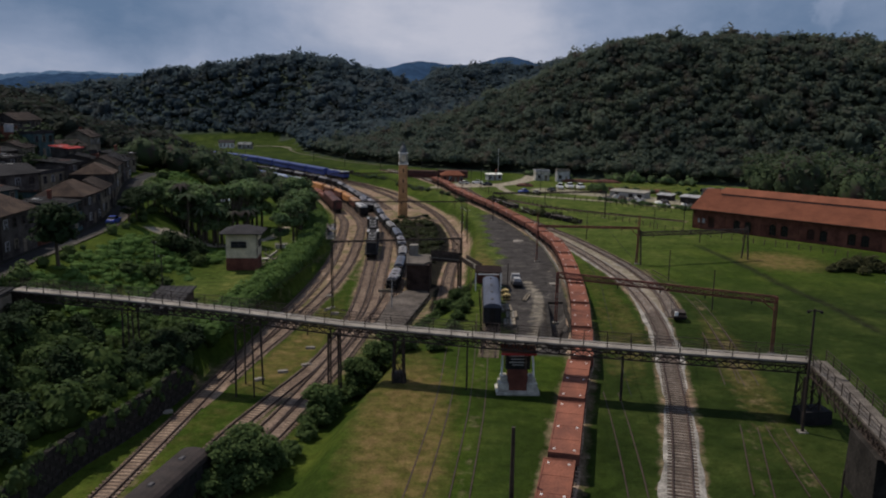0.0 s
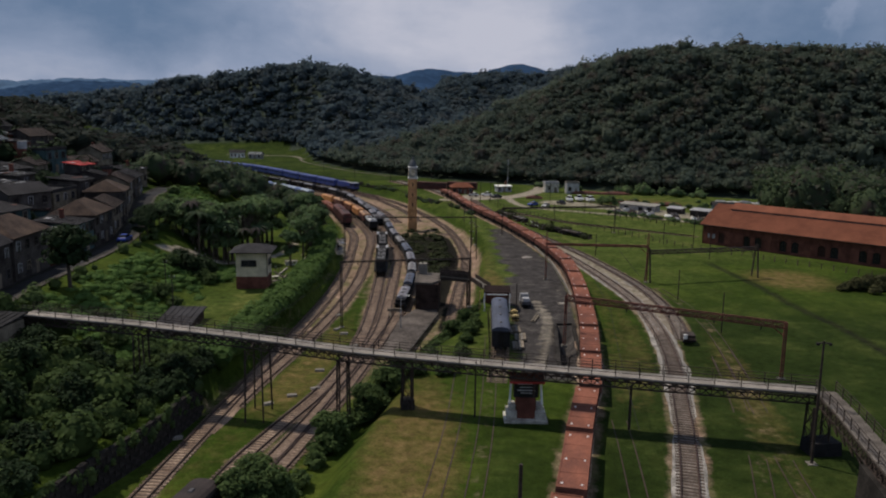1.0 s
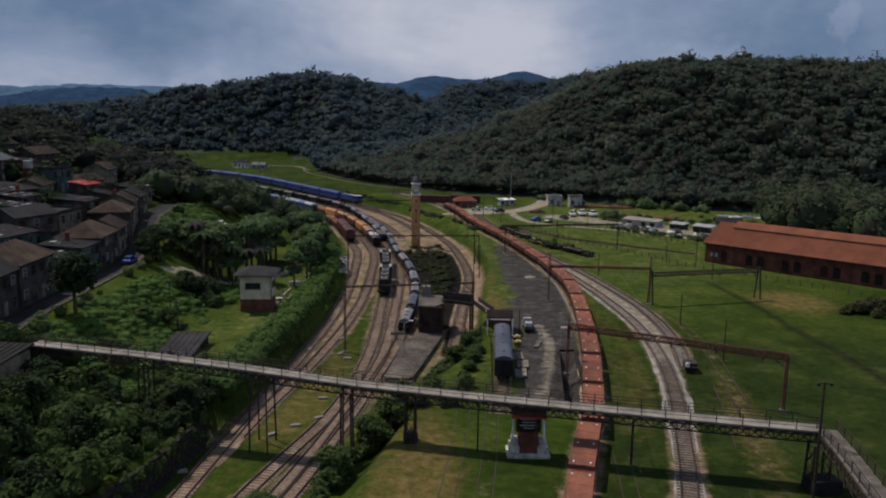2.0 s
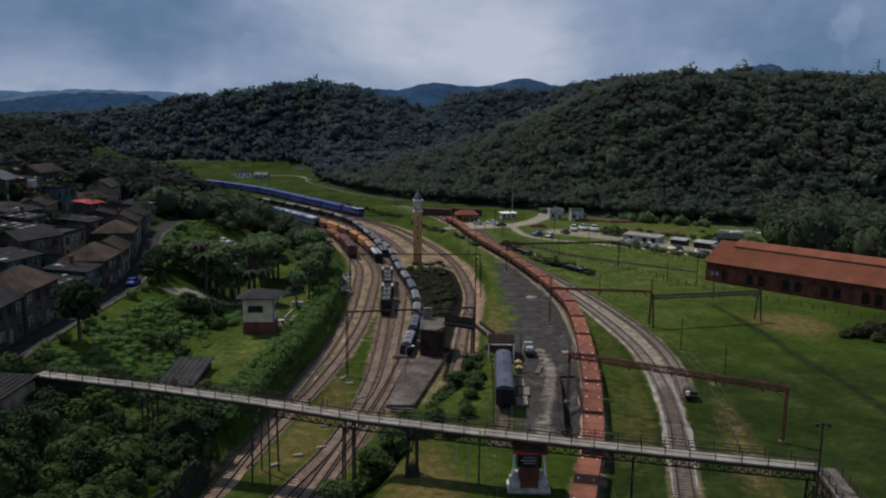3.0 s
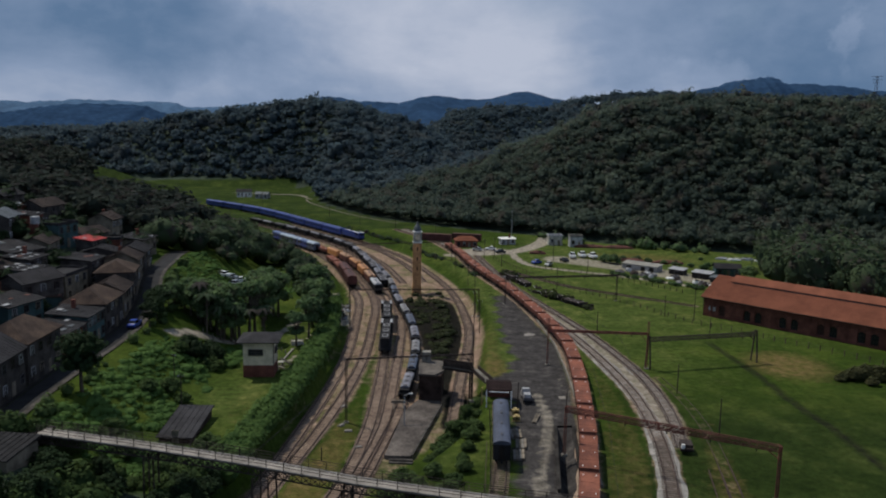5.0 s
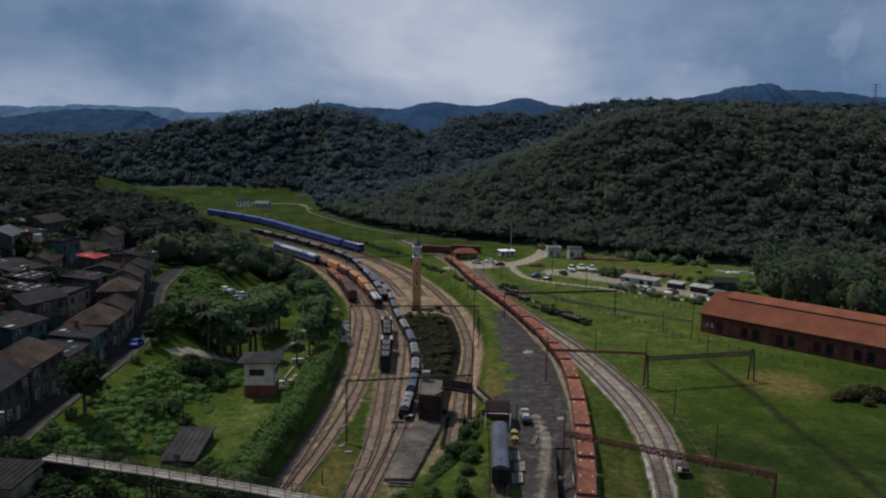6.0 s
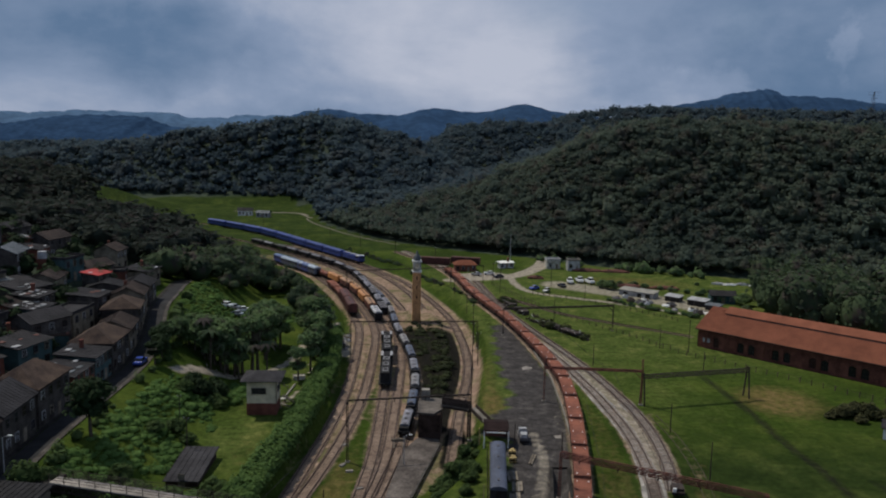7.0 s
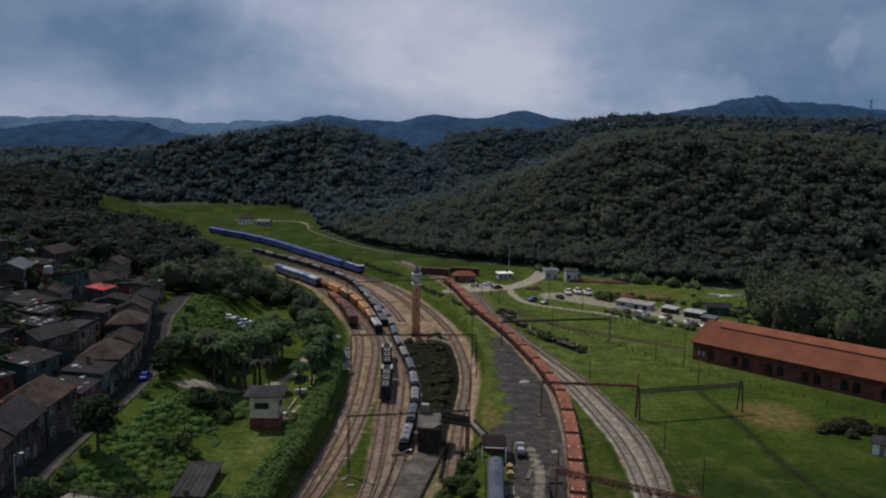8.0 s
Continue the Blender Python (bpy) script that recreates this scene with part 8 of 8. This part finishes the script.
# concrete blocks and cable covers lying in the yard
block = Mesh().box((0, 0, 0), (1.3, 0.6, 0.3), taper=0.94).data("block", PALECONC)
for k, (x, y, a) in enumerate([(-21.1, 96.2, 0.3), (-19.4, 106.2, 0.1), (-23.4, 93.2, 0.7), (-30.9, 82.3, 0.4), (-18.8, 124.6, 0.2), (-20.4, 127.0, 1.1), (-16.2, 118, 0.5), (-21.5, 136, 0.9), (-18.6, 99.0, 0.6)]):
    b_ = tagged(new("concrete_block", block), "pale concrete block lying in the yard", "concrete block", "blocks in the yard")
    b_.matrix_basis = Matrix.Translation((x, y, LOW - 0.02)) @ Matrix.Rotation(a, 4, "Z")
buf = thing("buffer_stop", "old timber buffer stop in front of the wagons", "buffer stop", (-11.6, 136.6, LOW), 0.1)
part("beam", Mesh().box((0, 0, 0.9), (2.6, 0.4, 0.5)), WOOD, buf)
for u in (-0.8, 0.8):
    part("strut", Mesh().beam((u, 0.2, 0.1), (u, 0, 1.1), 0.22).beam((u, -1.4, 0.1), (u, 0, 1.0), 0.2), WOOD, buf)


# ---- far side: small station, huts, scrap yard ----
house(-1.2, 313.5, -0.3, 8.5, 5.5, 3.0, 0.15, "hip", BRICK, TILE, "small station house with terracotta hipped roof", 1, 4, 1.5, True, 5, "station buildings")
house(35.2, 324.6, flat_z(35, 322), 5.6, 4.6, 3.6, 0.1, "flat", MARBLE, LIGHTGREY, "small white box house at the forest foot", 1, 2, 0.5, True, 6, "white huts")
house(43.2, 320.4, flat_z(43, 318), 5.0, 4.2, 4.2, 0.05, "flat", LIGHTGREY, CONCRETE, "small pale grey hut at the forest foot", 1, 2, 0.5, True, 7, "white huts")
house(15.6, 322.0, flat_z(15.6, 320), 6.0, 3.0, 2.3, 0.35, "shed", LIGHTGREY, WHITE, "low white cabin beside the dirt road", 1, 3, 0.4, True, 8, "white huts")
house(-145, 502, flat_z(-145, 498), 9, 6, 3.2, 0.2, "gable", WHITE, SLATE, "white farmhouse at the far end of the valley", 1, 4, 1.6, True, 9, "far houses")
house(-131, 494, flat_z(-131, 490), 8, 5, 2.8, -0.1, "gable", LIGHTGREY, ZINC, "low pale farm building far down the valley", 1, 3, 1.2, True, 10, "far houses")
house(86, 262.5, flat_z(86, 260), 8, 5, 2.8, -0.1, "gable", TEAL, SLATE, "small greenish house beside the scrap yard", 1, 3, 1.2, True, 11, "station buildings")
for k, (x, y, a) in enumerate([(-13.5, 326, 1.35), (-1.0, 328.5, 1.35)]):
    c_ = thing("freight_container", "dark rusty maroon freight container on blocks", "container", (x, y, flat_z(x, y)), a, "rusty containers")
    m = Mesh().box((0, 0, 0.3), (2.6, 12.2, 2.7))
    for j in range(20):
        for s in (-1, 1):
            m.box((s * 1.32, -5.8 + j * 0.61, 0.4), (0.06, 0.25, 2.5))
    part("body", m, MAROON, c_)
    part("door", Mesh().box((0, -6.13, 0.45), (2.3, 0.07, 2.4)), OXIDESIDE, c_)
    for v_ in (-5.5, 5.5):
        part("block", Mesh().box((0, v_, -0.1), (2.4, 0.5, 0.42)), CONCRETE, c_)
rb2 = random.Random(21)
for k in range(20):
    u = k / 19
    bush(48 + 26 * u + rb2.uniform(-0.6, 0.6), 258.5 - 24.5 * u + rb2.uniform(-0.8, 0.8), rb2.uniform(0.5, 1.1), 400 + k, TREELEAF, 0.8, "low dark bush at the edge of the scrap lot", "bushes of the lot")
for k in range(12):
    bush(54 + 34 * ((k * 0.618) % 1), 272 + 22 * ((k * 0.37) % 1), rb2.uniform(0.7, 1.6), 430 + k, TREELEAF, 0.8, "rough bush in the meadow behind the lot", "bushes of the lot")


# low grey lot with sheds, sheeted heaps and scrapped bodies
def lot_shed(x, y, w, d, h, turn, wall_mat, roof_mat, label):
    t = thing("shed", label, "shed", (x, y, flat_z(x, y)), turn, "sheds of the scrap lot")
    part("wall", Mesh().box((0, 0, -0.5), (w, d, h + 0.5)), wall_mat, t)
    rf = Mesh()
    roof_slope(rf, (-w / 2 - 0.3, -d / 2 - 0.3, h - 0.05), (w / 2 + 0.3, -d / 2 - 0.3, h - 0.05), (w / 2 + 0.3, d / 2 + 0.3, h + 0.35), (-w / 2 - 0.3, d / 2 + 0.3, h + 0.35))
    part("roof", rf, roof_mat, t)
    for u in (-0.3, 0.1, 0.35):
        part("doorway", Mesh().box((u * w, -d / 2 - 0.03, 0), (1.6, 0.08, h * 0.75)), HOLE, t)


lot_shed(59.6, 269.5, 12.5, 4.6, 1.9, -0.62, LIGHTGREY, PALESHEET, "long low shed with pale sheet roof in the lot")
lot_shed(70.0, 262.4, 5.0, 3.2, 1.7, -0.70, PLASTER, LIGHTGREY, "low shed with pale sheet roof in the lot")
lot_shed(76.4, 256.0, 6.0, 3.6, 1.9, -0.66, PLASTER, LIGHTGREY, "low lot building with pale sheet roof")
lot_shed(79.5, 249.5, 4.4, 3.0, 1.6, -0.70, PLASTER, ZINC, "small lot shed with sheet roof beside the workshop")


def sheeted_heap(x, y, w, d, h, turn, material, label):
    t = thing("sheeted_heap", label, "heap", (x, y, flat_z(x, y)), turn, "heaps")
    r = random.Random(int(x * 10 + y))
    rings = []
    for u, z in ((1.0, 0.0), (0.93, 0.45 * h), (0.6, 0.85 * h), (0.15, h)):
        rings.append([(math.cos(a) * w * u * (1 + 0.12 * r.uniform(-1, 1)), math.sin(a) * d * u * (1 + 0.12 * r.uniform(-1, 1)), z) for a in np.linspace(0, 2 * math.pi, 12, endpoint=False)])
    part("sheet", Mesh().loft(rings), material, t)
    for k in range(3):
        part("weight", Mesh().box((r.uniform(-0.5, 0.5) * w, r.uniform(-0.5, 0.5) * d, h * 0.8), (0.5, 0.4, 0.3), r.uniform(0, 3)), IRON, t)


rq = random.Random(31)
for x, y in ((-32.6, 204), (-33.4, 207), (-32.4, 210), (-34.2, 212), (-31.8, 201), (-33.0, 215), (-34.6, 209)):
    sheeted_heap(x, y, rq.uniform(0.8, 1.5), rq.uniform(0.7, 1.2), rq.uniform(0.4, 0.9), rq.uniform(0, 3), DUSTY if int(y) % 2 else LIGHTGREY, "low heap of pale rubble at the yard edge")
for k in range(22):
    u = k / 21
    x, y = 52 + 27 * u + rq.uniform(-2.5, 2.5), 264 - 23 * u + rq.uniform(-3.5, 2.5)
    m_, c_ = ((LIGHTGREY, "pale sheeted heap in the scrap lot"), (DARKGREY, "dark heap of scrap in the lot"), (DUSTY, "grey dusty heap of rubble in the lot"), (IRON, "rusty heap of iron in the lot"), (WHITE, "white tarpaulin over goods in the lot"))[k % 5]
    sheeted_heap(x, y, rq.uniform(0.9, 2.0), rq.uniform(0.7, 1.4), rq.uniform(0.6, 1.5), rq.uniform(-1.2, -0.3), m_, c_)
for k, (x, y, l) in enumerate([(49, 318, 7), (60, 317, 6), (58.5, 286, 6), (72, 284, 6), (26.2, 298, 3.2)]):
    sheeted_heap(x, y, l, 1.1, 1.3, -0.06, OXIDESIDE, "long rusty brown pile beside the meadow")
for k, (x, y) in enumerate([(95, 296), (99, 295), (104, 296), (108, 294), (140, 288), (146, 289), (150, 288), (135, 256), (138, 254)]):
    sheeted_heap(x, y, rq.uniform(2.2, 3.6), 0.7, rq.uniform(0.6, 1.0), rq.uniform(-0.2, 0.15), WHITE if k % 2 else LIGHTGREY, "pale rubble and sheets at the forest foot")
RUST = Line([(10.5, 262), (14, 248), (20.5, 229), (28.5, 213), (34, 206)])
lay_train(RUST, 9, -0.5, [ore_wagon("flat_wagon", 8.0, IRON, IRON, "derelict black flat wagon sunk in the grass", "black flat wagons", 1.35)], 2, 10.4)
lay_train(RUST, 40, -0.5, [ore_wagon("flat_wagon", 7.6, IRON, IRON, "derelict black flat wagon with scrap", "black flat wagons", 1.4)], 2, 9.0)
rj = random.Random(12)
for k in range(40):
    s = RUST.length * (0.12 + 0.86 * k / 40)
    p = RUST.at(s)
    x, y = p[0] + rj.uniform(-2.6, 2.6), p[1] + rj.uniform(-2, 2)
    h = thing("scrap_heap", "heap of rusty scrap iron in the grass", "scrap", (x, y, flat_z(x, y)), rj.uniform(0, 3), "scrap heaps")
    for j in range(5):
        part("scrap_piece", Mesh().beam((rj.uniform(-0.7, 0.7), rj.uniform(-0.7, 0.7), 0.05), (rj.uniform(-0.9, 0.9), rj.uniform(-0.9, 0.9), rj.uniform(0.3, 0.9)), rj.uniform(0.1, 0.35), rj.uniform(0.05, 0.4)), LIGHTGREY if (k + j) % 9 == 0 else IRON, h)


rw_ = np.random.RandomState(14)
u = rw_.uniform(0.05, 1.0, 90)
u = u[(np.abs(u - 0.18) < 0.16) | (np.abs(u - 0.78) < 0.2)]
p = np.array([RUST.at(RUST.length * k) for k in u])
woods("wreck_scrub", "dark scrub grown over the derelict wagons", p[:, 0] + rw_.uniform(-1.6, 1.6, len(u)), p[:, 1] + rw_.uniform(-1.5, 1.5, len(u)), rw_, 0.85, 0.3, 60, 0.36, SCRUB, 15, 0.7, -0.2, 0.6, False, 0.4, 0.4)


def pylon(x, y, z, h):
    """A lattice transmission mast with three pairs of arms."""
    t = thing("pylon", "grey lattice power pylon on the forest ridge", "pylon", (x, y, z))
    for a, b in ((-1, -1), (1, -1), (1, 1), (-1, 1)):
        part("leg", Mesh().beam((a * 2.6, b * 2.6, -4), (a * 0.5, b * 0.5, h), 0.24), DARKGREY, t)
    for k in range(6):
        u = k / 6
        w0, w1 = 2.6 - 2.1 * u, 2.6 - 2.1 * (u + 1 / 6)
        part("brace", Mesh().beam((-w0, -w0, u * h), (w1, -w1, (u + 1 / 6) * h), 0.12).beam((w0, -w0, u * h), (-w1, -w1, (u + 1 / 6) * h), 0.12), DARKGREY, t)
    for k, l in ((0.78, 5.0), (0.89, 6.0), (0.99, 7.0)):
        part("crossarm", Mesh().beam((-l, 0, h * k), (l, 0, h * k), 0.28), DARKGREY, t)


PYLON = (454.0, 930.0)
pylon(PYLON[0], PYLON[1], flat_z(*PYLON), 112.5 - flat_z(*PYLON))


# ---- overhead wires ----
def wires(pts, label, sag=0.5, r=0.02):
    t = thing("overhead_wire", label, "overhead wire", group="overhead wires")
    for a, b in zip(pts[:-1], pts[1:]):
        n = 8
        q = [Vector(a).lerp(Vector(b), k / n) - Vector((0, 0, sag * 4 * (k / n) * (1 - k / n))) for k in range(n + 1)]
        part("wire", Mesh().loft([[(p.x - r, p.y, p.z - r), (p.x + r, p.y, p.z - r), (p.x + r, p.y, p.z + r), (p.x - r, p.y, p.z + r)] for p in q]), BLACK, t)


wires([(16.2, 66, 6.0), (21.0, 107.8, 6.1), (24, 155, 6.4), (14, 210.6, 6.5)], "thin overhead wire above the ore train track")
wires([(24.6, 84, 6.0), (29.6, 103.8, 6.1), (31, 155, 6.4), (20, 212.4, 6.5)], "thin overhead wire above the clear track")
wires([(-27.2, 88, 6.0), (-19.0, 129, 7.2), (-24, 203, 6.0), (-36, 270, 5.6)], "thin overhead wire above the yard")
